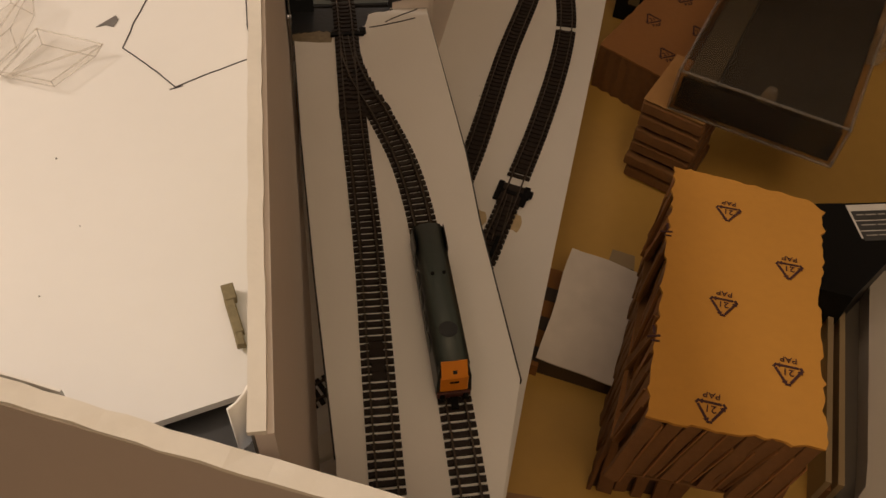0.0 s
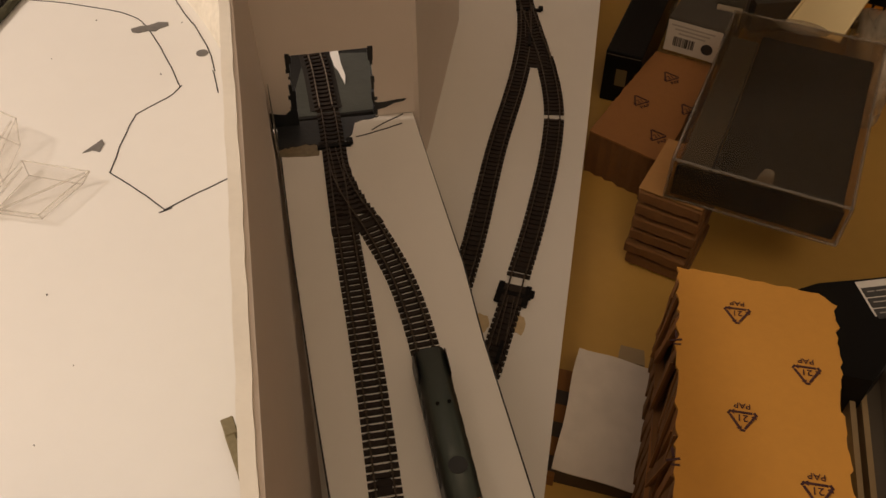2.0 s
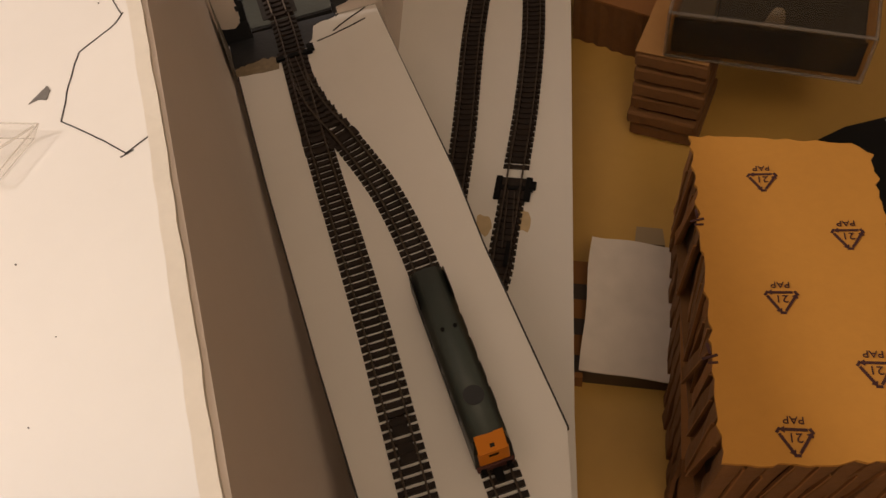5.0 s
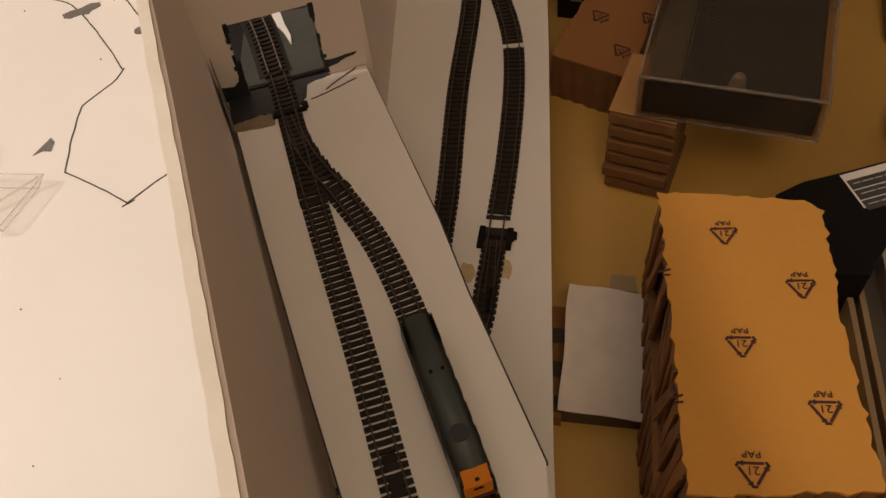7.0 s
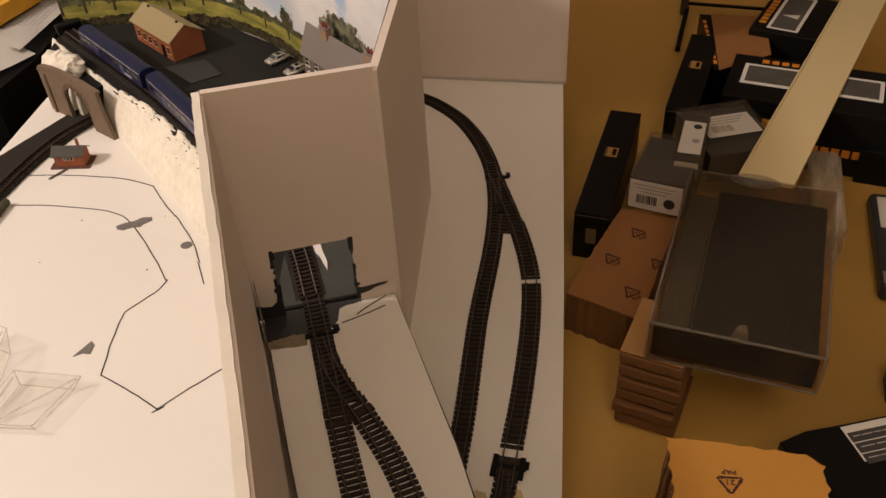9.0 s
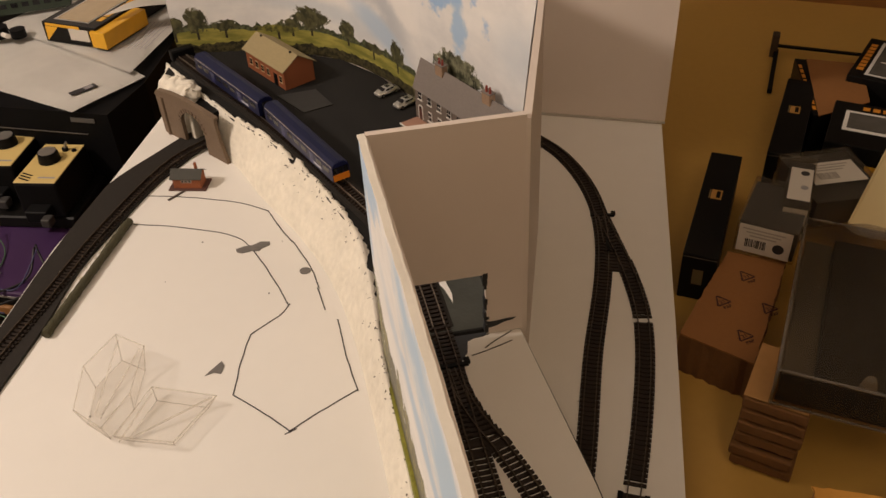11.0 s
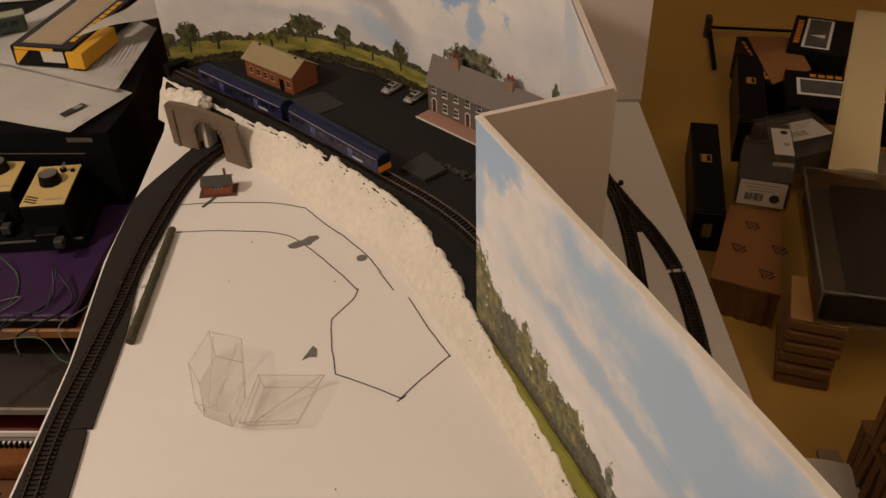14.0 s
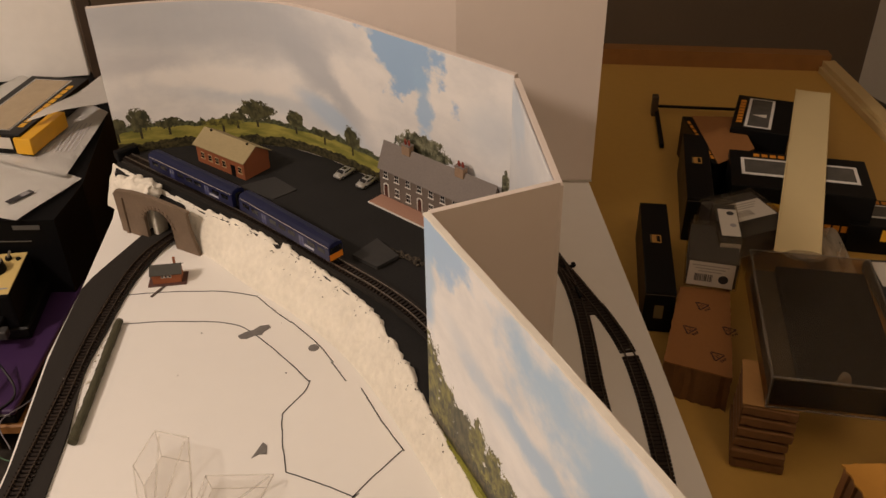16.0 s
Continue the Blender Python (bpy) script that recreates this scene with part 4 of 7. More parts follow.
DARKGLASS = mat("dark_model_glazing", (0.012, 0.012, 0.014), 0.12)
NAVY = mat("dark_blue_train_paint", (0.008, 0.011, 0.052), 0.32, spec=0.35, grain=0.08, scale=300)
NAVYROOF = mat("dull_blue_roof", (0.009, 0.012, 0.045), 0.55, spec=0.25, grain=0.12, scale=300)
SILVER = mat("silver_car_paint", (0.42, 0.41, 0.38), 0.3, 0.5)
LOCOGREEN = mat("grey_green_loco_roof", (0.05, 0.065, 0.06), 0.5, grain=0.1, scale=300)
LOCODARK = mat("dark_loco_side", (0.014, 0.018, 0.016), 0.4, grain=0.1)
PANEL = mat("orange_yellow_warning_panel", (0.75, 0.24, 0.01), 0.45, grain=0.05)
REDDIRT = mat("red_brown_buffer_beam", (0.07, 0.018, 0.012), 0.6)


def portal():
    p, q = (-0.278, 1.056), (-0.191, 0.969)
    m = at2(p, q)
    L = math.hypot(q[0] - p[0], q[1] - p[1])
    t = thing("tunnel_portal", "grey-brown moulded stone tunnel portal on the white board", "tunnel portal", m)
    o0, o1, spring, rise = 0.045, 0.089, 0.026, 0.02
    arch = [(o1, 0.0)] + [((o0 + o1) / 2 + (o1 - o0) / 2 * math.cos(a), spring + rise * math.sin(a)) for a in np.linspace(0, math.pi, 15)] + [(o0, 0.0)]
    outline = [(0.002, 0.0), (0.0, 0.05), (0.006, 0.056), (0.03, 0.0595), (0.06, 0.0605), (0.09, 0.0585), (L - 0.008, 0.0555), (L - 0.006, 0.03), (L + 0.002, 0.0)] + arch
    flat = prism(B(), outline, 0.0, 0.0045, pose(0, 0.0, 0, 90))
    part("face", flat, STONE, t)
    part("buttress", box(B(), (0.0045, 0.003, 0.05), pose(0.013, -0.0055, 0), 0.0006), STONE, t)
    part("coping", prism(B(), [(-0.002, 0.05), (0.005, 0.0575), (0.03, 0.0612), (0.06, 0.0622), (0.09, 0.0602), (L - 0.006, 0.057), (L - 0.006, 0.054), (0.09, 0.0568), (0.06, 0.0588), (0.03, 0.0578), (0.007, 0.054)], -0.0005, 0.0055, pose(0, 0.0005, 0, 90)), STONE, t)
    bm = B()
    for c in range(13):
        a = math.pi * (c + 0.5) / 13
        box(bm, (0.0026, 0.0014, 0.0045), pose((o0 + o1) / 2 + ((o1 - o0) / 2 + 0.0005) * math.cos(a), -0.0048, spring + (rise + 0.0005) * math.sin(a), 0, 90 - math.degrees(a), 0))
    part("arch_stones", bm, STONE, t)
    bm = B()
    part("pier_back", box(B(), (0.008, 0.018, 0.044), pose(o0 + 0.0035, 0.0135, 0), 0.001), PLASTER, t, "white plaster block inside the mouth")
    box(bm, (0.0015, 0.03, 0.046), pose(o1 + 0.001, 0.0155, 0))
    box(bm, (o1 - o0, 0.0015, 0.046), pose((o0 + o1) / 2, 0.03, 0))
    box(bm, (o1 - o0 + 0.003, 0.03, 0.001), pose((o0 + o1) / 2, 0.0155, 0.046))
    part("tunnel_lining", bm, BLACK, t, "black inside of the tunnel mouth")
    # white plaster lump on top
    bm = B()
    bmesh.ops.create_icosphere(bm, subdivisions=5, radius=1.0, matrix=pose(0.026, 0.018, 0.055) @ Matrix.Diagonal((0.03, 0.016, 0.0115, 1)))
    bmesh.ops.create_icosphere(bm, subdivisions=4, radius=1.0, matrix=pose(-0.004, 0.022, 0.044) @ Matrix.Diagonal((0.02, 0.015, 0.015, 1)))
    for v in bm.verts:
        v.co += Vector((noise.noise(v.co * 160), noise.noise(v.co * 160 + Vector((9, 0, 0))), noise.noise(v.co * 160 + Vector((0, 9, 0))))) * 0.0032
        v.co += Vector((noise.noise(v.co * 60), noise.noise(v.co * 60 + Vector((2, 0, 0))), noise.noise(v.co * 60 + Vector((0, 2, 0))))) * 0.006
    solid("plaster_lump", bm, PLASTER, "lumpy white plaster heaped behind the portal", "plaster", m, smooth=True)


portal()


def window(parent, w, h, m, frame_mat=WHITEPAINT):
    """A little sash window in the local xz plane, facing -y."""
    f = part("window", box(B(), (w, 0.0006, h), m), frame_mat, parent, "white sash window")
    for x in (-0.23, 0.23):
        for z in (0.08, 0.54):
            part("pane", box(B(), (w * 0.36, 0.0004, h * 0.36), m @ pose(w * x, -0.0004, h * z)), DARKGLASS, f)
    part("sill", box(B(), (w * 1.3, 0.0012, 0.0007), m @ pose(0, -0.0004, -0.0006)), frame_mat, f)
    return f


def gable_roof(bm, length, depth, z0, z1, over, thick):
    """Two roof slopes over a footprint from (0, 0) to (length, depth)."""
    y = depth / 2
    for side in (-1, 1):
        a = Vector((0, side * (y + over), z0 - (z1 - z0) * over / y))
        b = Vector((0, 0, z1))
        pts = [Vector((x, y + v.y, v.z + dz)) for dz in (0, thick) for x, v in ((-over, a), (length + over, a), (length + over, b), (-over, b))]
        vs = [bm.verts.new(p) for p in pts]
        for f in ((0, 1, 2, 3), (7, 6, 5, 4), (0, 4, 5, 1), (1, 5, 6, 2), (2, 6, 7, 3), (3, 7, 4, 0)):
            bm.faces.new([vs[c] for c in f])
    bmesh.ops.recalc_face_normals(bm, faces=bm.faces)
    return bm


def house_body(bm, length, depth, h, ridge):
    return prism(bm, [(0, 0), (depth, 0), (depth, h), (depth / 2, ridge), (0, h)], 0.0, length, Matrix(((0, 0, 1, 0), (1, 0, 0, 0), (0, 1, 0, 0), (0, 0, 0, 1))))


def shed():
    m = at2((-0.178, 1.114), (-0.125, 1.043), DECK_Z)
    L, D, h, r = 0.0886, 0.041, 0.0255, 0.0385
    t = thing("goods_shed", "red brick model shed with a plain tan roof", "shed", m)
    part("wall", house_body(B(), L, D, h, r), BRICK, t)
    part("roof", gable_roof(B(), L, D, h, r, 0.003, 0.001), SHEDROOF, t)
    for c, x in enumerate((0.012, 0.026, 0.039, 0.052, 0.081)):
        window(t, 0.0062, 0.0085, pose(x, -0.0004, 0.008), mat("buff_window_paint", (0.5, 0.34, 0.18), 0.6))
    part("door", box(B(), (0.0075, 0.0008, 0.015), pose(0.068, -0.0003, 0)), BLACK, t, "open black doorway")
    for x in (0.012, 0.078):
        part("vent", box(B(), (0.002, 0.002, 0.002), pose(x, D / 2 - 0.002, r)), BLACK, t)


shed()


def terrace():
    p = (0.0265, 0.9595)
    m = at2(p, (0.1135, 0.8215), DECK_Z + 0.0015)
    L, D, h, r = 0.165, 0.023, 0.0385, 0.0655
    t = thing("terrace_house", "grey stone model terrace with slate roof and white windows", "house", m)
    part("wall", house_body(B(), L, D, h, r), GREYBRICK, t)
    part("roof", gable_roof(B(), L, D, h, r, 0.0018, 0.0009), SLATE, t)
    for c in range(9):
        x = 0.0105 + 0.0178 * c
        window(t, 0.0068, 0.0105, pose(x, -0.0004, 0.0245))
        if c % 3 == 0:
            d = part("door", box(B(), (0.0058, 0.0007, 0.0135), pose(x, -0.0003, 0.0008)), mat("dark_red_door", (0.09, 0.035, 0.025), 0.5), t, "dark red front door")
            bm = B()
            for s in (-1, 1):
                box(bm, (0.001, 0.001, 0.0135), pose(x + s * 0.0036, -0.0005, 0.0008))
            for a in np.linspace(0.1, math.pi - 0.1, 9):
                box(bm, (0.0013, 0.001, 0.0011), pose(x + 0.0036 * math.cos(a), -0.0005, 0.0138 + 0.0032 * math.sin(a)))
            part("surround", bm, WHITEPAINT, d, "white arched door surround")
            part("fanlight", box(B(), (0.005, 0.0007, 0.002), pose(x, -0.0003, 0.0145)), DARKGLASS, d)
        else:
            window(t, 0.0068, 0.0112, pose(x, -0.0004, 0.005))
    for x in (0.036, 0.116):
        ch = part("chimney", box(B(), (0.0125, 0.0075, 0.012), pose(x, D / 2, r - 0.006), 0.0003), mat("buff_brick_chimney", (0.3, 0.2, 0.13), 0.8, grain=0.3, scale=700), t, "buff brick chimney stack")
        part("cap", box(B(), (0.0135, 0.0085, 0.0012), pose(x, D / 2, r + 0.006)), SLATE, ch)
        for k in range(4):
            part("pot", cyl(B(), 0.0013, 0.0045, pose(x - 0.0042 + 0.0028 * k, D / 2 + 0.001 * (-1) ** k, r + 0.0072), 0.0011, 10), mat("terracotta_pot", (0.22, 0.035, 0.02), 0.6), ch, "terracotta pot")
    ae = part("aerial", cyl(B(), 0.0003, 0.01, pose(0.092, D / 2, r), n=6), BLACK, t)
    part("cross_bar", box(B(), (0.007, 0.0004, 0.0004), pose(0.092, D / 2, r + 0.009)), BLACK, ae)
    pm = at2((0.0085, 0.9465), (0.0955, 0.8085), DECK_Z)
    y = thing("front_paving", "pink brick paved strip with a white kerb", "pavement", pm)
    part("slab", box(B(), (0.165, 0.0225, 0.0013), pose(0.0825, 0.0108, 0)), PAVING, y)
    part("kerb", box(B(), (0.165, 0.001, 0.0018), pose(0.0825, -0.0006, 0)), WHITEPAINT, y, "white kerb edge")


terrace()


def car(m):
    t = thing("model_car", "small silver model car parked on black tarmac", "car", m, "parked model cars")
    prof = [(-0.0145, 0.0018), (-0.0148, 0.0052), (-0.0115, 0.0062), (-0.0075, 0.0094), (0.0045, 0.0096), (0.0085, 0.0066), (0.0138, 0.0054), (0.0148, 0.0036), (0.0145, 0.0018)]
    bm = prism(B(), prof, -0.0058, 0.0058, pose(0, 0, 0, 90))
    for v in bm.verts:
        if v.co.z > 0.0066:
            v.co.y *= 0.78
    bmesh.ops.bevel(bm, geom=list(bm.edges), offset=0.0005, segments=2, affect="EDGES")
    part("body", bm, SILVER, t, smooth=True)
    part("windscreen", prism(B(), [(0.0049, 0.0095), (0.0082, 0.0071), (0.0086, 0.0074), (0.0052, 0.0099)], -0.0042, 0.0042, pose(0, 0, 0, 90)), DARKGLASS, t)
    part("rear_window", prism(B(), [(-0.0078, 0.0094), (-0.0107, 0.0071), (-0.0112, 0.0074), (-0.0082, 0.0099)], -0.0042, 0.0042, pose(0, 0, 0, 90)), DARKGLASS, t)
    for s in (-1, 1):
        for x0, x1 in ((-0.0065, -0.0018), (-0.001, 0.0042)):
            part("side_window", box(B(), (x1 - x0, 0.0004, 0.0021), pose((x0 + x1) / 2, s * 0.0051, 0.0069, -s * 12)), DARKGLASS, t)
        for x in (-0.009, 0.0092):
            w = part("wheel", cyl(B(), 0.0023, 0.0014, pose(x, s * 0.0058, 0.0023, 90) @ pose(0, 0, -0.0007), n=16), BLACK, t)
            part("hub", cyl(B(), 0.0013, 0.0002, pose(x, s * 0.0066, 0.0023, 90) @ pose(0, 0, -0.0001), n=12), METAL, w)
        part("headlight", box(B(), (0.0012, 0.0022, 0.0011), pose(0.0137, s * 0.004, 0.004)), WHITEPAINT, t)
    part("sunroof", box(B(), (0.005, 0.005, 0.0002), pose(-0.001, 0, 0.00955)), DARKGLASS, t)
    return t


first = car(pose(-0.006, 1.019, DECK_Z, 0, 0, 216))
copy_thing(first, pose(0.0155, 0.988, DECK_Z, 0, 0, 216))


def coach(m, cab, label):
    """A railcar, front along +x, origin over the track's middle at rail height."""
    t = thing("railcar", label, "train", m, "two-car model train")
    L, W, H = 0.156, 0.0186, 0.0245
    sec = [(-W / 2, 0.0035), (-W / 2, 0.0175), (-W / 2 * 0.88, 0.0212), (-W / 2 * 0.6, 0.0232), (0, H - 0.0005), (W / 2 * 0.6, 0.0232), (W / 2 * 0.88, 0.0212), (W / 2, 0.0175), (W / 2, 0.0035)]
    turn = Matrix(((0, 0, 1, 0), (1, 0, 0, 0), (0, 1, 0, 0), (0, 0, 0, 1)))
    part("body", prism(B(), sec, -L / 2, L / 2, turn), NAVY, t)
    cap = [(-W / 2 * 0.9, 0.0213), (-W / 2 * 0.6, 0.0235), (0, H), (W / 2 * 0.6, 0.0235), (W / 2 * 0.9, 0.0213)]
    part("roof", prism(B(), cap, -L / 2 + 0.001, L / 2 - 0.001, turn), NAVYROOF, t)
    pale = mat("pale_window_tint", (0.2, 0.21, 0.26), 0.2, grain=0.3, scale=300)
    for s in (-1, 1):
        part("gutter", box(B(), (L - 0.004, 0.0005, 0.0005), pose(0, s * (W / 2 - 0.0004), 0.019)), mat("pale_gutter", (0.45, 0.42, 0.36), 0.5), t, "pale gutter line")
        for k in range(9):
            x = -L / 2 + 0.013 + k * 0.0163
            if k in (2, 6):
                for e in (-0.0022, 0.0022):
                    part("door", box(B(), (0.0037, 0.0004, 0.012), pose(x + e, s * W / 2, 0.0045)), mat("blue_door", (0.05, 0.055, 0.16), 0.35), t)
                    part("door_window", box(B(), (0.0018, 0.0004, 0.005), pose(x + e, s * (W / 2 + 0.0003), 0.0105)), pale, t)
            else:
                part("side_window", box(B(), (0.0118, 0.0004, 0.0052), pose(x, s * W / 2, 0.0105)), DARKGLASS, t)
        part("lettering_bar", box(B(), (0.016, 0.0003, 0.0026), pose(0.045, s * W / 2, 0.006)), mat("pale_livery_print", (0.45, 0.46, 0.52), 0.5, grain=0.4, scale=900), t, "pale livery print")
        for x in (-0.054, 0.054):
            b = part("bogie", box(B(), (0.024, 0.002, 0.0036), pose(x, s * 0.0066, 0.0012), 0.0004), BLACK, t)
            for e in (-0.0075, 0.0075):
                part("wheel", cyl(B(), 0.0028, 0.0012, pose(x + e, s * 0.0048, 0.0028, 90) @ pose(0, 0, -0.0006), n=14), BLACK, b)
        part("underframe_box", box(B(), (0.03, 0.004, 0.0032), pose(0, s * 0.006, 0.0008), 0.0003), BLACK, t)
    ends = [(1, cab), (-1, False)]
    for e, is_cab in ends:
        if is_cab:
            part("front_panel", box(B(), (0.0008, W * 0.94, 0.0072), pose(e * L / 2, 0, 0.0038)), PANEL, t, "orange-yellow warning panel")
            for y in (-0.0056, 0, 0.0056):
                part("cab_window", box(B(), (0.0008, 0.0049, 0.0072), pose(e * L / 2, y, 0.0118)), DARKGLASS, t)
            part("coupling", box(B(), (0.006, 0.003, 0.002), pose(e * (L / 2 + 0.002), 0, 0.001)), BLACK, t)
        else:
            part("gangway", box(B(), (0.004, 0.0085, 0.016), pose(e * (L / 2 + 0.0015), 0, 0.003), 0.0005), BLACK, t)
    return t


RAIL_TOP = DECK_Z + BED_H + 0.0039
coach(at2((-0.0905, 0.8915), (-0.05, 0.823), RAIL_TOP), True, "dark blue model railcar with an orange front end")
coach(at2((-0.183, 1.031), (-0.137, 0.966), RAIL_TOP), False, "dark blue model railcar coupled behind the leading one")


def buffer_block():
    t = thing("buffer_stop", "dark foam block closing the track end", "buffer stop", at2((-0.266, 1.152), (-0.24, 1.11), DECK_Z))
    bm = box(B(), (0.012, 0.03, 0.014), pose(0, 0, 0), 0.002, 2)
    for v in bm.verts:
        v.co += Vector((noise.noise(v.co * 200), noise.noise(v.co * 200 + Vector((4, 0, 0))), 0)) * 0.0012
    part("block", bm, BLACK, t)


buffer_block()


def hut():
    m = pose(-0.229, 0.9265, 0, 0, 0, -8)
    t = thing("trackside_hut", "small red brick hut with a grey-green roof", "hut", m)
    part("base_plate", box(B(), (0.042, 0.024, 0.0015), pose(0, 0, 0)), mat("maroon_base", (0.09, 0.04, 0.03), 0.7), t, "dark maroon base plate")
    mm = pose(-0.0155, -0.0085, 0.0015)
    bm = house_body(B(), 0.031, 0.017, 0.0135, 0.0195)
    bm.transform(mm)
    part("wall", bm, BRICK, t)
    bm = gable_roof(B(), 0.031, 0.017, 0.0135, 0.0195, 0.0022, 0.0009)
    bm.transform(mm)
    part("roof", bm, mat("grey_green_roof", (0.042, 0.04, 0.031), 0.7, grain=0.2, scale=500), t)
    for x in (-0.004, 0.0, 0.004):
        part("window", box(B(), (0.0032, 0.0005, 0.0036), pose(x, -0.0088, 0.009)), WHITEPAINT, t, "white window")
        part("pane", box(B(), (0.0022, 0.0005, 0.0024), pose(x, -0.0091, 0.0096)), DARKGLASS, t)
    part("chimney", box(B(), (0.0026, 0.0026, 0.013), pose(0.0095, 0.003, 0.015), 0.0002), BRICK, t)
    solid("wood_scrap", box(B(), (0.022, 0.003, 0.001), Matrix(), 0.0002), mat("dark_scrap", (0.08, 0.06, 0.05), 0.8), "thin dark strip of scrap beside the hut", "scrap", pose(-0.241, 0.9065, 0.0002, 0, 0, 48))


hut()


def hedge_bar():
    a, b = (-0.3175, 0.6905), (-0.2805, 0.859)
    m = at2(a, b)
    L = math.hypot(b[0] - a[0], b[1] - a[1])
    bm = B()
    bmesh.ops.create_cone(bm, cap_ends=True, segments=14, radius1=0.0042, radius2=0.0042, depth=L, matrix=pose(L / 2, 0, 0.0044, 0, 90, 0))
    bmesh.ops.subdivide_edges(bm, edges=[e for e in bm.edges if e.calc_length() > 0.05], cuts=60)
    for v in bm.verts:
        v.co += Vector((0, noise.noise(v.co * 240), noise.noise(v.co * 240 + Vector((5, 0, 0))))) * 0.0009
    solid("hedge_strip", bm, mat("dark_olive_foam", (0.065, 0.06, 0.032), 0.95, grain=0.4, scale=500, bump=1.0, bumpscale=900), "long dark olive foam hedge lying on the board", "hedge", m)
    rng = random.Random(31)
    bm = B()
    for c in range(16):
        f = rng.random()
        bmesh.ops.create_icosphere(bm, subdivisions=1, radius=rng.uniform(0.0006, 0.0017), matrix=pose(-0.331 + 0.039 * f + rng.uniform(-0.002, 0.002), 0.688 + 0.157 * f, 0.0008, 20, 30, 90 * f) @ Matrix.Diagonal((1.6, 1, 0.7, 1)))
    tagged(new("filler_crumbs", shaped("filler_crumbs", bm, PLASTER)), "white filler crumbs along the trackbed edge", "filler", kind="stuff")
    t = thing("screw", "small silver screw beside the track", "screw", pose(-0.3285, 0.782, 0.003))
    part("head", cyl(B(), 0.0026, 0.0014, n=14), METAL, t)
    part("slot", box(B(), (0.004, 0.0006, 0.0003), pose(0, 0, 0.0013)), BLACK, t)


hedge_bar()


def clamshell():
    t = thing("clear_blister_pack", "open empty clear plastic blister pack on the board", "packaging", pose(0.003, -0.008, 0))
    rim = clear("clear_plastic_edge", (0.985, 0.98, 0.975), 0.08, 0.16)

    def tray(floor, h, flare, name):
        c = np.mean(floor, axis=0)
        top = [tuple(c + (np.array(p) - c) * flare) for p in floor]
        bm = B()
        lo = [bm.verts.new((*p, 0.0008)) for p in floor]
        hi = [bm.verts.new((*p, h)) for p in top]
        bm.faces.new(lo)
        k = len(floor)
        for a in range(k):
            bm.faces.new((lo[a], lo[(a + 1) % k], hi[(a + 1) % k], hi[a]))
        bmesh.ops.recalc_face_normals(bm, faces=bm.faces)
        p = part(name, bm, CLEAR, t)
        for a in range(k):
            b = (a + 1) % k
            part("edge", tube(B(), [(*floor[a], 0.001), (*top[a], h)], 0.0006, 6), rim, p)
            part("edge", tube(B(), [(*top[a], h), (*top[b], h)], 0.0006, 6), rim, p)
            part("edge", tube(B(), [(*floor[a], 0.001), (*floor[b], 0.001)], 0.0004, 6), rim, p)

    def fold(a, b):
        part("fold", tube(B(), [a, tuple((np.array(a) + b) / 2), b], 0.0009, 6), rim, t, "cloudy fold in the clear plastic")

    fold((-0.216, 0.574, 0.002), (-0.157, 0.603, 0.01))
    fold((-0.226, 0.57, 0.002), (-0.207, 0.612, 0.01))
    fold((-0.252, 0.6, 0.002), (-0.243, 0.664, 0.023))
    fold((-0.247, 0.596, 0.002), (-0.222, 0.652, 0.023))
    tray([(-0.256, 0.592), (-0.26, 0.632), (-0.245, 0.662), (-0.222, 0.648), (-0.222, 0.604), (-0.234, 0.575)], 0.024, 1.2, "tray")
    tray([(-0.22, 0.572), (-0.182, 0.564), (-0.161, 0.6), (-0.205, 0.612)], 0.011, 1.25, "tray")


clamshell()


def foam_offcut():
    m = at2((-0.0195, 0.376), (0.001, 0.326), 0.002)
    khaki = mat("khaki_foam", (0.22, 0.18, 0.1), 0.95, grain=0.3, scale=300, bump=0.6)
    bm = B()
    for x0, x1, y, w, h in ((0.0, 0.0125, 0.0, 0.0074, 0.0062), (0.0105, 0.037, -0.001, 0.006, 0.0056), (0.035, 0.046, -0.0016, 0.005, 0.005)):
        box(bm, (x1 - x0, w, h), pose((x0 + x1) / 2, y, 0), 0.0006)
    for v in bm.verts:
        v.co += Vector((0, noise.noise(v.co * 130), noise.noise(v.co * 130 + Vector((3, 0, 0))))) * 0.0008
    solid("foam_offcut", bm, khaki, "stepped khaki foam offcut lying against the wall", "offcut", m)
    bm = B()
    rng = random.Random(17)
    for c in range(26):
        bmesh.ops.create_icosphere(bm, subdivisions=2, radius=rng.uniform(0.0012, 0.0034), matrix=pose(0.005 + rng.uniform(-0.005, 0.005), 0.372 + rng.uniform(-0.018, 0.012), 0.003 + rng.uniform(0, 0.006), 30 * c, 20 * c, 50 * c) @ Matrix.Diagonal((1.3, 1, 0.6, 1)))
    tagged(new("plaster_crumbs", shaped("plaster_crumbs", bm, PLASTER)), "loose white plaster crumbs at the foot of the wall", "plaster", kind="stuff")
    solid("card_scrap", box(B(), (0.02, 0.014, 0.006), Matrix(), 0.0006), FOAM_CUT, "white foam scrap under the ramp edge", "scrap", pose(0.052, 0.285, strip_z(0, 0.285), 0, 0, 30))


foam_offcut()


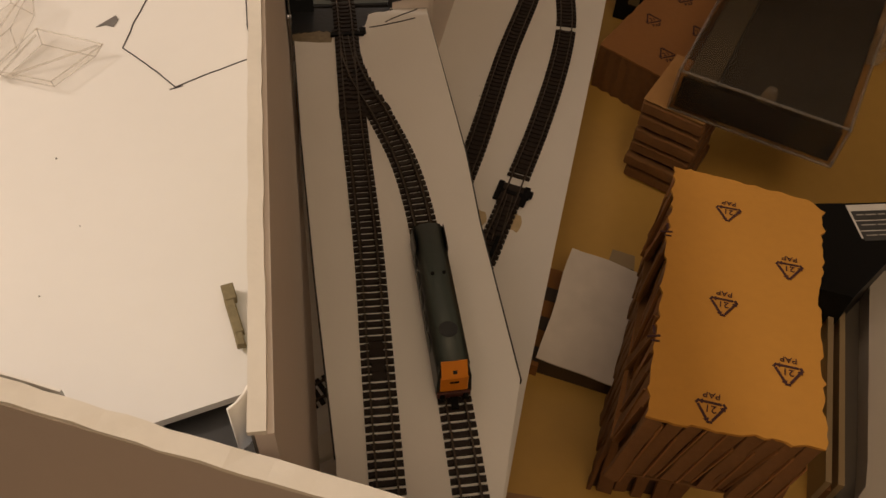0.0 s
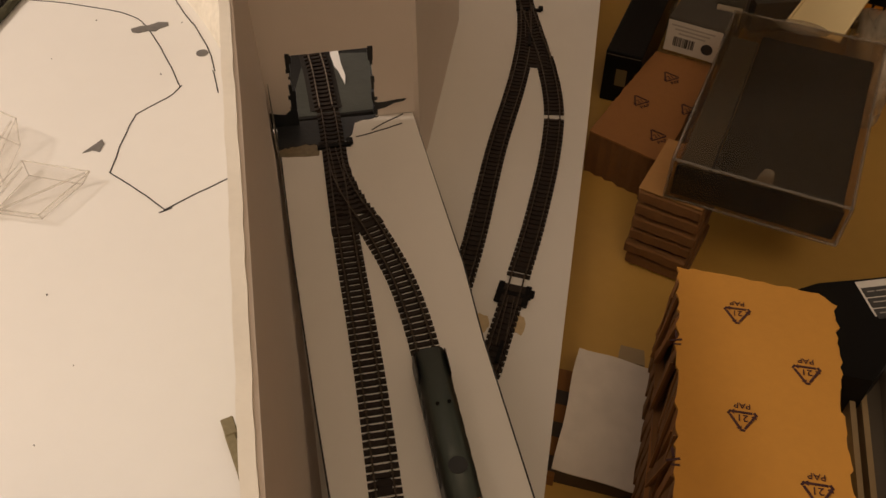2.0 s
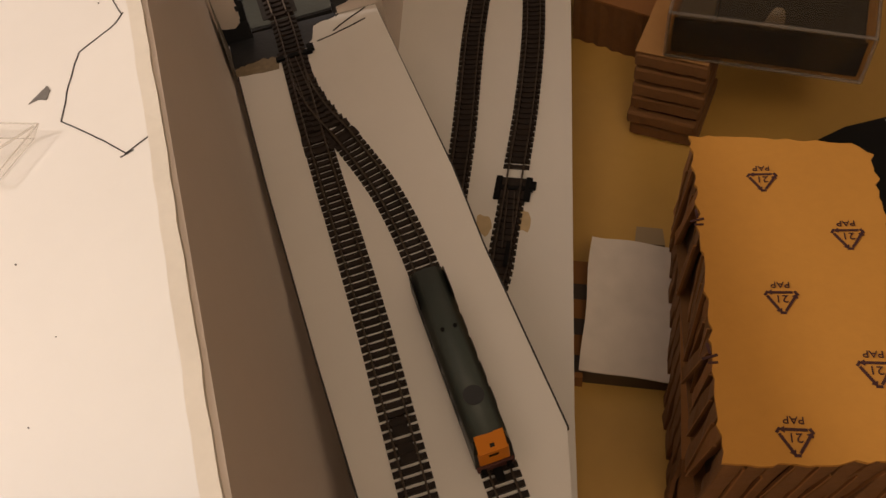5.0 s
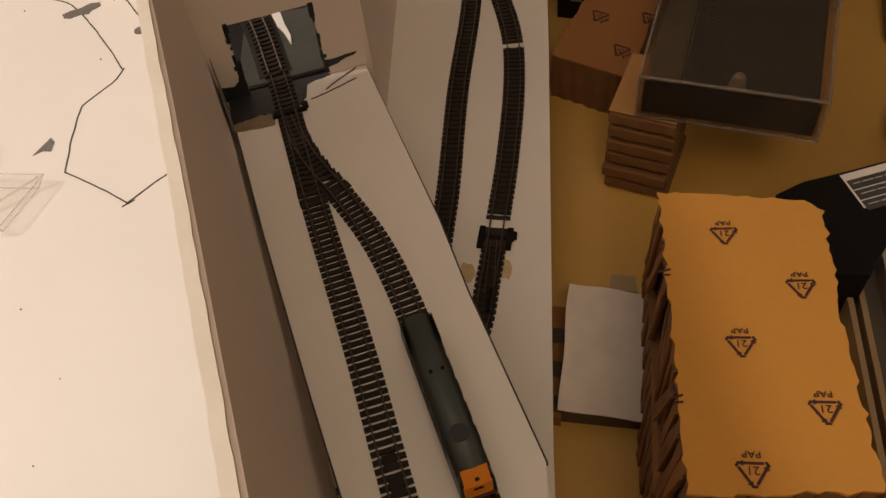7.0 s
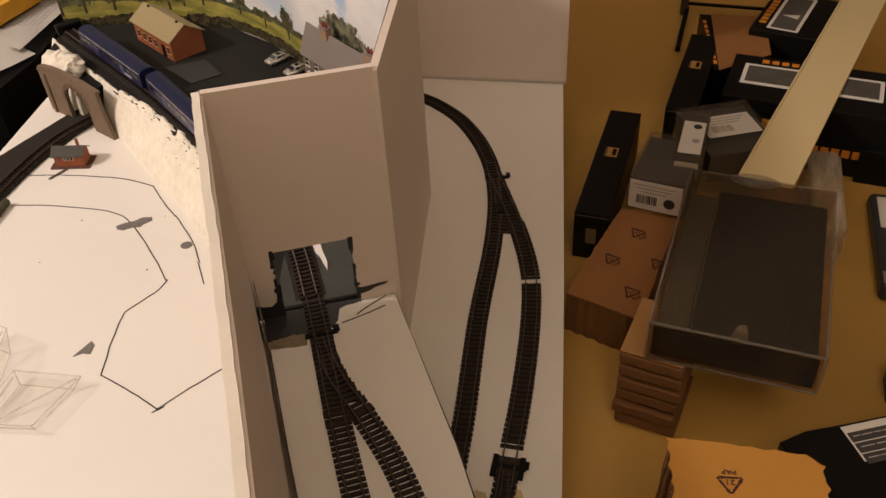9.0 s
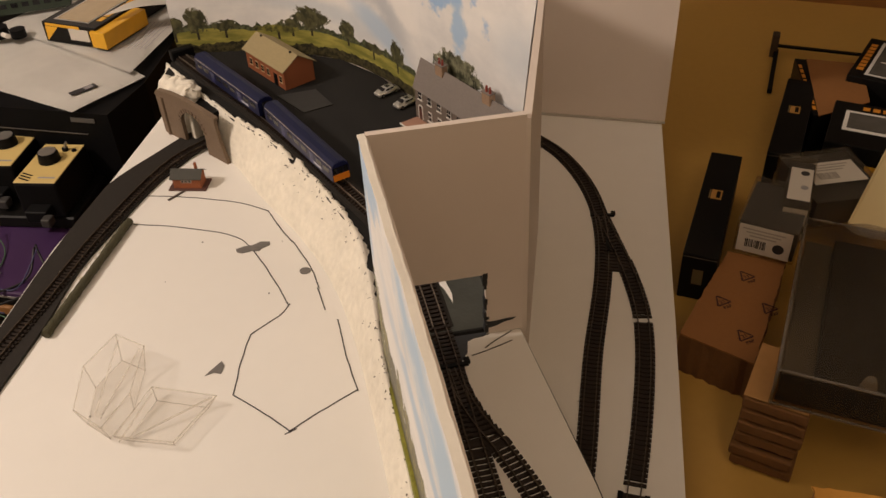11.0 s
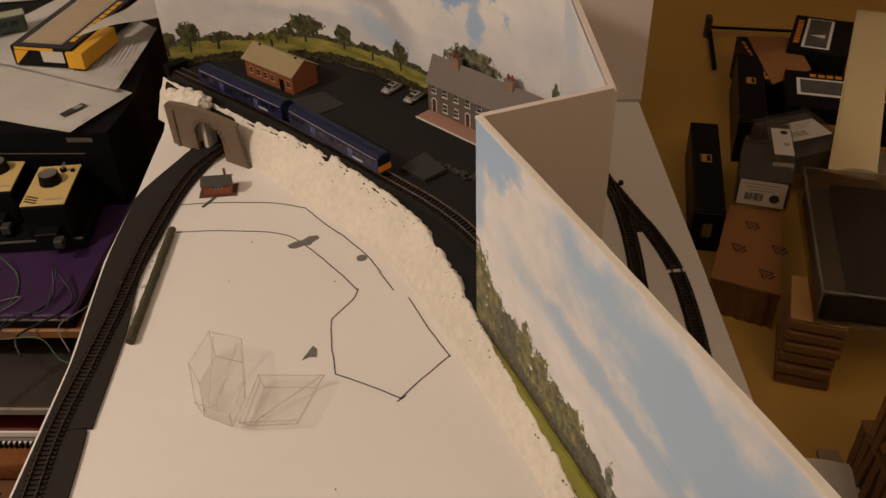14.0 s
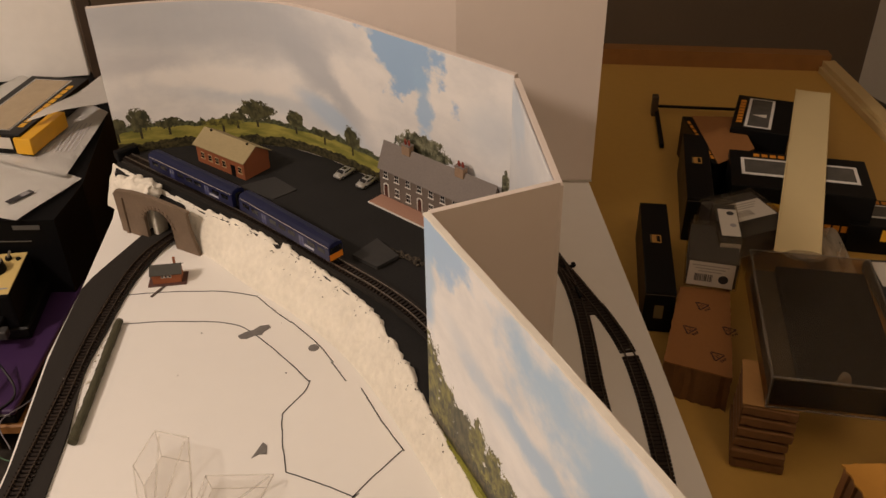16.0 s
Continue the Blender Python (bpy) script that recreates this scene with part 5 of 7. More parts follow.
def loco():
    a, b = np.array((0.1027, 0.366)), np.array((0.1182, 0.2725))
    mid = (a + b) / 2
    L = 0.099
    slope = math.degrees(math.atan(0.045))
    m = at2(mid, b, ramp_z(0, mid[1]) + 0.0039) @ pose(0, 0, 0, 0, -slope, 0)
    t = thing("diesel_locomotive", "dark green model diesel locomotive with orange-yellow nose", "locomotive", m)
    W, H = 0.0178, 0.0262
    sec = [(-W / 2, 0.0052), (-W / 2, 0.0185), (-W / 2 * 0.86, 0.0228), (-W / 2 * 0.5, 0.0255), (0, H), (W / 2 * 0.5, 0.0255), (W / 2 * 0.86, 0.0228), (W / 2, 0.0185), (W / 2, 0.0052)]
    turn = Matrix(((0, 0, 1, 0), (1, 0, 0, 0), (0, 1, 0, 0), (0, 0, 0, 1)))
    bm = prism(B(), sec, -L / 2, L / 2, turn)
    for v in bm.verts:
        if v.co.z > 0.017 and abs(v.co.x) > 0.02:
            v.co.x -= math.copysign(0.0042 * (v.co.z - 0.017) / 0.009, v.co.x)
            v.co.y *= 0.93
    part("body", bm, LOCODARK, t)
    roof = [(-W / 2 * 0.9, 0.0226), (-W / 2 * 0.52, 0.0259), (0, H + 0.0005), (W / 2 * 0.52, 0.0259), (W / 2 * 0.9, 0.0226)]
    bm = prism(B(), roof, -L / 2 + 0.0045, L / 2 - 0.0045, turn)
    part("roof", bm, LOCOGREEN, t, smooth=True)
    part("roof_fan", cyl(B(), 0.0047, 0.0005, pose(0.0265, 0, H + 0.0003), n=28), mat("dark_fan_grille", (0.025, 0.027, 0.03), 0.5), t, "dark round roof fan")
    for y in (-0.0025, 0.0035):
        part("exhaust", cyl(B(), 0.001, 0.0006, pose(-0.0095, y, H + 0.0002), n=10), BLACK, t)
    # nose: panel, windscreen, buffers
    part("nose_panel", box(B(), (0.0009, W * 0.78, 0.0118), pose(L / 2 - 0.0002, 0, 0.0072), 0.0004), PANEL, t, "orange-yellow nose panel")
    part("upper_panel", prism(B(), [(L / 2 - 0.0049, 0.0262), (L / 2 - 0.0002, 0.0188), (L / 2 + 0.0006, 0.0188), (L / 2 - 0.0042, 0.0266)], -W * 0.36, W * 0.36, pose(0, 0, 0, 90)), PANEL, t, "orange-yellow upper nose")
    part("cab_mark", prism(B(), [(L / 2 - 0.0022, 0.0222), (L / 2 - 0.0014, 0.021), (L / 2 - 0.0004, 0.0212), (L / 2 - 0.0012, 0.0226)], -0.0012, 0.0008, pose(0, 0, 0, 90)), DARKGLASS, t)
    part("headcode_mark", box(B(), (0.0004, 0.0045, 0.0012), pose(L / 2 + 0.0004, 0, 0.0145)), BLACK, t)
    part("buffer_beam", box(B(), (0.002, W * 0.95, 0.004), pose(L / 2 + 0.0002, 0, 0.0028), 0.0003), REDDIRT, t, "red-brown buffer beam")
    for y in (-0.0058, 0.0058):
        part("buffer", cyl(B(), 0.0014, 0.0026, pose(L / 2 + 0.001, y, 0.0047, 0, 90), n=12), BLACK, t)
    part("coupling", box(B(), (0.007, 0.004, 0.0018), pose(L / 2 + 0.004, 0, 0.0016), 0.0003), BLACK, t)
    for s in (-1, 1):
        for x in (-0.032, 0.032):
            bo = part("bogie", box(B(), (0.027, 0.0022, 0.0046), pose(x, s * 0.0068, 0.0012), 0.0004), BLACK, t)
            for e in (-0.0085, 0.0, 0.0085):
                part("wheel", cyl(B(), 0.0031, 0.0012, pose(x + e, s * 0.0048, 0.0031, 90) @ pose(0, 0, -0.0006), n=16), BLACK, bo)
        part("fuel_tank", box(B(), (0.026, 0.005, 0.004), pose(0, s * 0.0058, 0.0014), 0.0005), BLACK, t)
        for k in range(5):
            part("side_grille", box(B(), (0.0085, 0.0004, 0.006), pose(-0.03 + 0.0135 * k, s * (W / 2), 0.0105)), mat("side_grille_grey", (0.03, 0.034, 0.032), 0.5), t)
        part("cab_side_recess", box(B(), (0.016, 0.0006, 0.006), pose(-0.036, s * (W / 2 - 0.0006), 0.0192)), BLACK, t)


loco()

# ---------------------------------------------------------------- cartons and packs on the table
def flute_outline(corners, step, depth, seed):
    """A plan outline whose sides carry fine torn flutes."""
    rng = random.Random(seed)
    out = []
    k = len(corners)
    for a in range(k):
        p, q = Vector(corners[a]), Vector(corners[(a + 1) % k])
        d = q - p
        nrm = Vector((d.y, -d.x)).normalized()
        n = max(2, int(d.length / step))
        for c in range(n):
            off = (depth if c % 2 else 0.0) * rng.uniform(0.6, 1.2) if c else 0
            s = c / n
            out.append(tuple(p + d * s - nrm * off))
    return out


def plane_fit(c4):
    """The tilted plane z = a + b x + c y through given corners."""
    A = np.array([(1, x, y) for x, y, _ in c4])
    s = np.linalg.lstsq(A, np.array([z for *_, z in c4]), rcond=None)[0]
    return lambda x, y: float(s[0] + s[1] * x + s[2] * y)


def writing(text, size, m, material, parent, name="lettering"):
    cu = bpy.data.curves.new(name, "FONT")
    cu.body, cu.size, cu.extrude, cu.align_x, cu.align_y = text, size, 0.00012, "CENTER", "CENTER"
    cu.materials.append(material)
    ob = new(name, cu)
    ob.parent = parent
    ob.matrix_basis = m
    return ob


def recycle_mark(parent, m, size):
    """The bent-arrow recycling triangle with its number and letters."""
    bm = B()
    r = size * 0.5
    pts = [Vector((r * math.cos(a), r * math.sin(a), 0)) for a in (math.pi / 2, math.pi / 2 + math.tau / 3, math.pi / 2 + 2 * math.tau / 3)]
    for c in range(3):
        p, q = pts[c], pts[(c + 1) % 3]
        d = (q - p).normalized()
        s, e = p + d * size * 0.14, q - d * size * 0.2
        mid = (s + e) / 2
        yaw = math.degrees(math.atan2(d.y, d.x))
        box(bm, ((e - s).length, size * 0.075, 0.0003), pose(mid.x, mid.y, 0, 0, 0, yaw))
        tip = e
        prism(bm, [(tip.x + d.x * size * 0.13, tip.y + d.y * size * 0.13), (tip.x - d.y * size * 0.09, tip.y + d.x * size * 0.09), (tip.x + d.y * size * 0.09, tip.y - d.x * size * 0.09)], 0.0, 0.0003)
        turn = p + (-p).normalized() * size * 0.06
        box(bm, (size * 0.16, size * 0.075, 0.0003), pose(turn.x, turn.y, 0, 0, 0, math.degrees(math.atan2(p.y, p.x)) + 90))
    mark = part("recycling_mark", bm, CARD_INK_SHADE, parent, "dark printed recycling triangle", m)
    writing("21", size * 0.36, pose(0, -size * 0.04, 0.0002), CARD_INK_SHADE, mark, "number")
    writing("PAP", size * 0.3, pose(0, -size * 0.52, 0.0002), CARD_INK_SHADE, mark, "letters")
    return mark


def card_block(name, label, corners, zf, base, marks, mark_size, mark_yaw, lean=(0.0, 0.0), liner=CARD_BROWN, flute=0.0055, depth=0.0022):
    """A block of packed corrugated board: plain top sheet over fluted, torn sides."""
    t = thing(name, label, "cardboard block")
    bm = B()
    rng = random.Random(len(name))
    top = flute_outline(corners, flute, depth, 3)
    f1 = lambda x, y: zf(x, y) - 0.0022
    k = len(top)
    levels = 5
    rings = []
    for lv in range(levels + 1):
        s = lv / levels
        ring = []
        for x, y in top:
            z = f1(x, y) * (1 - s) + base * s
            ring.append(bm.verts.new((x + lean[0] * s + rng.uniform(-1, 1) * 0.0006, y + lean[1] * s + rng.uniform(-1, 1) * 0.0006, z)))
        rings.append(ring)
    bm.faces.new(rings[0][::-1])
    bm.faces.new(rings[-1])
    for p, q in zip(rings, rings[1:]):
        for a in range(k):
            bm.faces.new((p[a], p[(a + 1) % k], q[(a + 1) % k], q[a]))
    bmesh.ops.recalc_face_normals(bm, faces=bm.faces)
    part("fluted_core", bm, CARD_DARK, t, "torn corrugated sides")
    edge = []
    for a in range(len(corners)):
        p, q = Vector(corners[a]), Vector(corners[(a + 1) % len(corners)])
        n = max(3, int((q - p).length / 0.0045))
        for c in range(n):
            w = p + (q - p) * (c / n)
            edge.append((w.x + rng.uniform(-1, 1) * 0.0007, w.y + rng.uniform(-1, 1) * 0.0007))
    part("top_sheet", prism(B(), edge, lambda x, y: zf(x, y) - 0.0018, zf), liner, t, "flat brown top liner")
    dzx, dzy = zf(1, 0) - zf(0, 0), zf(0, 1) - zf(0, 0)
    tilt = Vector((-dzx, -dzy, 1)).normalized()
    rot = Vector((0, 0, 1)).rotation_difference(tilt).to_matrix().to_4x4()
    for x, y in marks:
        recycle_mark(t, Matrix.Translation((x, y, zf(x, y) + 0.00015)) @ rot @ pose(0, 0, 0, 0, 0, mark_yaw), mark_size)
    return t


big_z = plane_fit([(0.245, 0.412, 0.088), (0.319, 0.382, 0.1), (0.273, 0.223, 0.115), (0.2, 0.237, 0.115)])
BIG = [(0.245, 0.4115), (0.2, 0.238), (0.236, 0.231), (0.273, 0.223), (0.2955, 0.305), (0.3185, 0.3735), (0.313, 0.384)]
THICK = 0.062


def big_block():
    """A thick corrugated pad: a plain liner on top, open leaning flutes round its torn sides."""
    t = thing("cardboard_block", "orange-brown cardboard block with torn corrugated sides and recycling marks", "cardboard block")
    rng = random.Random(21)
    c = np.mean(BIG, axis=0)
    core = [tuple(c + (np.array(p) - c) * 0.93) for p in BIG]
    # solid core; its near-black brown paints the shade between the flutes
    part("core", prism(B(), core, lambda x, y: big_z(x, y) - THICK, lambda x, y: big_z(x, y) - 0.002), mat("card_gap_shade", (0.06, 0.028, 0.01), 0.95, grain=0.2, scale=200), t, "core coloured dark as the shade between the flutes")
    edge = []
    for a in range(len(BIG)):
        p, q = Vector(BIG[a]), Vector(BIG[(a + 1) % len(BIG)])
        n = max(3, int((q - p).length / 0.004))
        for k in range(n):
            w = p + (q - p) * (k / n)
            edge.append((w.x + rng.uniform(-1, 1) * 0.0012, w.y + rng.uniform(-1, 1) * 0.0012))
    part("top_sheet", prism(B(), edge, lambda x, y: big_z(x, y) - 0.0018, big_z), CARD, t, "flat orange-brown top liner")
    low = [tuple(c + (np.array(p) - c) * 0.97 + np.array((-0.003, 0.001))) for p in BIG]
    part("bottom_sheet", prism(B(), low, lambda x, y: big_z(x, y) - THICK - 0.002, lambda x, y: big_z(x, y) - THICK), CARD_DARK, t, "bottom liner")
    for a, lean, gap, width, out in ((0, 0, 0.0105, 0.0082, -3), (1, 9, 0.0083, 0.0077, -2), (2, 9, 0.0083, 0.0077, -2), (3, 5, 0.007, 0.006, 2), (4, 5, 0.007, 0.006, 2)):
        p, q = Vector(BIG[a]), Vector(BIG[(a + 1) % len(BIG)])
        d = q - p
        yaw = math.degrees(math.atan2(d.y, d.x))
        n = max(1, round(d.length / gap))
        for k in range(n):
            w = p + d * ((k + 0.5) / n)
            zt = big_z(w.x, w.y) - 0.0015
            ang = lean + rng.uniform(-2.5, 2.5) if a in (1, 2) else rng.uniform(-9, 12)
            h = (THICK - 0.002) * rng.uniform(0.93, 1.0)
            bm = box(B(), (width * rng.uniform(0.85, 1.0), 0.0028, h), pose(0, 0.0022, -h), 0.0003)
            bmesh.ops.subdivide_edges(bm, edges=[e for e in bm.edges if e.calc_length() > 0.03], cuts=4)
            for v in bm.verts:
                s = noise.noise(v.co * 120 + Vector((k * 3.7, a, 0)))
                v.co.y += 0.0014 * s * min(1, -v.co.z * 60)
                v.co.x += 0.0008 * noise.noise(v.co * 90 + Vector((0, k * 2.3, a)))
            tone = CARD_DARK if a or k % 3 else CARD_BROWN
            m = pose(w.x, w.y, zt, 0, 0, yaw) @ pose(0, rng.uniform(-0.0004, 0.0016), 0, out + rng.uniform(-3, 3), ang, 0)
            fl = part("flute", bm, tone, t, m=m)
            part("torn_rim", box(B(), (0.0008, 0.0014, h * rng.uniform(0.7, 0.96)), pose(width * 0.52, 0.0004, -h * 0.97)), CARD_BROWN, fl, "pale torn liner edge")
    n = Vector((-(big_z(1, 0) - big_z(0, 0)), -(big_z(0, 1) - big_z(0, 0)), 1)).normalized()
    rot = Vector((0, 0, 1)).rotation_difference(n).to_matrix().to_4x4()
    for x, y in ((0.266, 0.372), (0.287, 0.329), (0.248, 0.304), (0.268, 0.263), (0.2285, 0.2425)):
        recycle_mark(t, Matrix.Translation((x, y, big_z(x, y) + 0.00015)) @ rot @ pose(0, 0, 0, 0, 0, 164), 0.0155)
    for x, y, yaw in ((0.2325, 0.357, 150), (0.2135, 0.285, 155)):
        bm = B()
        box(bm, (0.0065, 0.0012, 0.0003), pose(0.002, 0.002, 0, 0, 0, 30))
        box(bm, (0.0055, 0.0012, 0.0003), pose(0.003, -0.002, 0, 0, 0, 110))
        box(bm, (0.004, 0.001, 0.0003), pose(0.0005, 0.0045, 0, 0, 0, 15))
        part("torn_mark", bm, CARD_INK_SHADE, t, "half a recycling mark at the torn edge", Matrix.Translation((x, y, big_z(x, y) + 0.00015)) @ rot @ pose(0, 0, 0, 0, 0, yaw))
    # the pad lies on a lower block that juts out on two sides
    low = [(0.2525, 0.4285), (0.2065, 0.275), (0.262, 0.268), (0.31, 0.41)]
    u = thing("cardboard_block", "dark brown lower cardboard block with gaping torn flutes", "cardboard block")
    c = np.mean(low, axis=0)
    # again a solid core, coloured as the darkness inside the gaps
    part("core", prism(B(), [tuple(c + (np.array(p) - c) * 0.94) for p in low], TABLE_Z, 0.0185), mat("card_gap_shade", (0.06, 0.028, 0.01), 0.95, grain=0.2, scale=200), u, "core coloured dark as the shade between the flutes")
    part("top_sheet", prism(B(), low, 0.0185, 0.02), CARD_BROWN, u, "brown top liner")
    for p, q in ((low[0], low[1]), (low[1], low[2]), (low[3], low[0])):
        p, q = Vector(p), Vector(q)
        d = q - p
        n = round(d.length / 0.0115)
        for k in range(n):
            w = p + d * ((k + 0.5) / n)
            h = 0.073 * rng.uniform(0.94, 1.0)
            bm = box(B(), (0.0095 * rng.uniform(0.7, 1.0), 0.0026, h), pose(0, 0.0014, -h), 0.0003)
            bmesh.ops.subdivide_edges(bm, edges=[e for e in bm.edges if e.calc_length() > 0.03], cuts=5)
            for v in bm.verts:
                v.co.y += 0.0016 * noise.noise(v.co * 70 + Vector((k * 3.1, 4, 0))) * min(1, -v.co.z * 40)
                v.co.x += 0.001 * noise.noise(v.co * 80 + Vector((0, k * 1.9, 7)))
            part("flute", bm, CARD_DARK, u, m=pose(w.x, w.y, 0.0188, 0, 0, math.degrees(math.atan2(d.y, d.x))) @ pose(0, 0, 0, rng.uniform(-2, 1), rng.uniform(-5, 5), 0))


big_block()
mid_z = lambda x, y: -0.01
card_block("cardboard_block", "brown cardboard block with vertical torn flutes on the table", [(0.243, 0.65), (0.2945, 0.6065), (0.37, 0.735), (0.32, 0.757)], mid_z, TABLE_Z, [(0.292, 0.686), (0.297, 0.64), (0.33, 0.672), (0.325, 0.718)], 0.0165, 20)


def sheet_stack():
    """Loose corrugated sheets stacked flat; each is a wavy layer between liners."""
    t = thing("corrugated_stack", "stack of thick corrugated cardboard pieces on the table", "cardboard stack")
    p, q = Vector((0.2575, 0.5415)), Vector((0.2975, 0.5165))
    d = (q - p).normalized()
    back = Vector((-d.y, d.x))
    m = Matrix.Translation((p.x, p.y, 0)) @ pose(0, 0, 0, 0, 0, math.degrees(math.atan2(d.y, d.x)))
    rng = random.Random(6)
    W, D, n = (q - p).length, 0.062, 6
    h = (0.0265 - TABLE_Z) / n
    for k in range(n):
        z = TABLE_Z + k * h
        x0, y0 = rng.uniform(-0.0018, 0.0018), rng.uniform(-0.0015, 0.0015)
        bm = box(B(), (W + rng.uniform(-0.001, 0.002), D, h * 0.74), pose(W / 2 + x0, D / 2 + y0, z + h * 0.13), 0.0012)
        bmesh.ops.subdivide_edges(bm, edges=[e for e in bm.edges if e.calc_length() > 0.02], cuts=9, use_grid_fill=True)
        for v in bm.verts:
            v.co += Vector((0, noise.noise(v.co * 200 + Vector((k, 0, 0))) * 0.0008, noise.noise(v.co * 120 + Vector((0, k, 0))) * 0.0007))
        part("sheet", bm, CARD_DARK, t, m=m)
        # near-black filler paints the shade in the slits between sheets
        part("flute_fill", box(B(), (W - 0.004, D - 0.008, h - 0.003), pose(W / 2, D / 2, z + 0.0015)), CARD_INK_SHADE, t, "dark filler standing for the shade between the sheets", m)
    part("top_liner", box(B(), (W, D, 0.0006), pose(W / 2, D / 2, 0.0262)), mat("pale_tan_liner", (0.38, 0.2, 0.065), 0.75, grain=0.08, scale=160, big=0.1, bigscale=20), t, "pale tan top liner", m)


sheet_stack()


def display_case():
    p, q = (0.2735, 0.5315), (0.3775, 0.4785)
    m = at2(p, q, 0.0272)
    W, D, H, w = 0.1168, 0.197, 0.0345, 0.0018
    t = thing("clear_case", "clear plastic display case with a dark foam tray inside", "plastic case", m)
    for name, size, at in (("base_sheet", (W, D, w), (W / 2, D / 2, 0)), ("lid_sheet", (W, D, w), (W / 2, D / 2, H)), ("side_sheet", (W, w, H - w), (W / 2, w / 2, w)), ("side_sheet", (W, w, H - w), (W / 2, D - w / 2, w)), ("side_sheet", (w, D - 2 * w, H - w), (w / 2, D / 2, w)), ("side_sheet", (w, D - 2 * w, H - w), (W - w / 2, D / 2, w))):
        part(name, box(B(), size, pose(*at)), CASE, t)
    ins = mat("dark_foam_insert", (0.012, 0.0095, 0.0065), 0.9, spec=0.1, grain=0.3, scale=500, big=0.25, bigscale=40)
    part("foam_tray", box(B(), (W * 0.74, D - 0.012, 0.021), pose(W * 0.6, D / 2, w + 0.0002), 0.001), ins, t, "dark grey foam tray")
    # added blotchy grey strip imitates the reflections along the case's left side
    part("side_card", box(B(), (W * 0.19, D - 0.02, 0.017), pose(W * 0.125, D / 2, w + 0.0002), 0.001), mat("dim_grey_sheen", (0.05, 0.043, 0.033), 0.7, grain=0.25, scale=60, big=0.35, bigscale=25), t, "dim grey strip standing in for reflections in the case side")
    part("front_card", box(B(), (W - 0.006, 0.002, 0.026), pose(W / 2, 0.004, w + 0.0004)), ins, t, "black card behind the front wall")
    edge = clear("case_edge", (0.72, 0.69, 0.64), 0.07, 0.09)
    for a, b in (((0, 0, 0.001), (W, 0, 0.001)), ((0, 0, H + 0.001), (W, 0, H + 0.001)), ((0, 0, 0.001), (0, 0, H + 0.001)), ((W, 0, 0.001), (W, 0, H + 0.001)), ((0, 0, H + 0.001), (0, D, H + 0.001)), ((W, 0, H + 0.001), (W, D, H + 0.001)), ((0, D, H + 0.001), (W, D, H + 0.001))):
        part("edge", tube(B(), [a, tuple((np.array(a) + b) / 2), b], 0.0012, 8), edge, t)
    bm = B()
    bmesh.ops.create_uvsphere(bm, u_segments=24, v_segments=10, radius=0.013, matrix=pose(W * 0.46, D - 0.002, H + 0.001) @ Matrix.Diagonal((1.6, 0.8, 0.08, 1)))
    part("thumb_notch", bm, edge, t, "rounded thumb notch in the lid", smooth=True)
    clip = [(-0.016, 0.0), (0.012, 0.0), (0.01, 0.005), (0.006, 0.012), (0.0055, 0.02), (0.0035, 0.0235), (-0.0015, 0.0235), (-0.0035, 0.02), (-0.006, 0.011), (-0.012, 0.006)]
    bm = prism(B(), clip, 0.0, 0.007, pose(W * 0.52, 0.0125, H * 0.36, 78))
    bmesh.ops.bevel(bm, geom=list(bm.edges), offset=0.0009, segments=2, affect="EDGES")
    part("moulded_clip", bm, clear("cloudy_clip", (0.8, 0.77, 0.72), 0.1, 0.16, 9.0), t, "cloudy moulded plastic clip")
    bm = B()
    rng = random.Random(9)
    for c in range(5):
        cyl(bm, rng.uniform(0.0002, 0.0004), 0.0002, pose(rng.uniform(0.01, W - 0.01), rng.uniform(0.01, D - 0.02), H + w), n=6)
    part("dust", bm, LABEL, t)["kind"] = "stuff"


display_case()


def carton(name, label, m, size, bits=(), material=BLACKCARD, bevel=0.0012):
    """A closed carton; bits: (part name, size, local place, rotation, material, label)."""
    t = thing(name, label, "carton", m)
    part("body", box(B(), size, Matrix(), bevel, 2), material, t)
    for pname, psize, at, rot, pm, plabel in bits:
        part(pname, box(B(), psize, pose(*at, *rot)), pm, t, plabel)
    return t


def slim_carton(name, m, size, label):
    x, y, z = size
    t = carton(
        name,
        label,
        m,
        size,
        (
            ("badge", (0.011, 0.017, 0.0003), (0.0, 0.012, z), (0, 0, 0), mat("dull_orange_print", (0.42, 0.22, 0.05), 0.5, grain=0.3, scale=400), "orange printed badge"),
            ("badge_shape", (0.004, 0.012, 0.0003), (0.002, 0.012, z + 0.0003), (0, 0, 0), BLACK, ""),
            ("badge_bar", (0.0012, 0.017, 0.0003), (-0.0068, 0.012, z), (0, 0, 0), mat("dull_gold_print", (0.16, 0.115, 0.05), 0.5), ""),
            ("end_badge", (0.01, 0.0003, 0.018), (0.0, -y / 2, z * 0.35), (0, 0, 0), mat("dull_gold_print", (0.16, 0.115, 0.05), 0.5), "dull gold end print"),
            ("flap_seam", (x * 0.98, 0.0003, 0.0006), (0, -y / 2 - 0.0002, z * 0.93), (0, 0, 0), mat("worn_card_edge", (0.12, 0.1, 0.08), 0.8), ""),
        ),
    )
    return t


# a slim black carton beside the siding board
m = at2((0.2875, 0.741), (0.3685, 0.9155), TABLE_Z) @ pose(0.096, 0, 0, 0, 0, -90)
slim_carton("black_carton", m, (0.0335, 0.192, 0.055), "slim black carton with an orange badge standing on edge")
m = at2((0.422, 0.893), (0.507, 1.057), TABLE_Z) @ pose(0.092, 0, 0, 0, 0, -90)
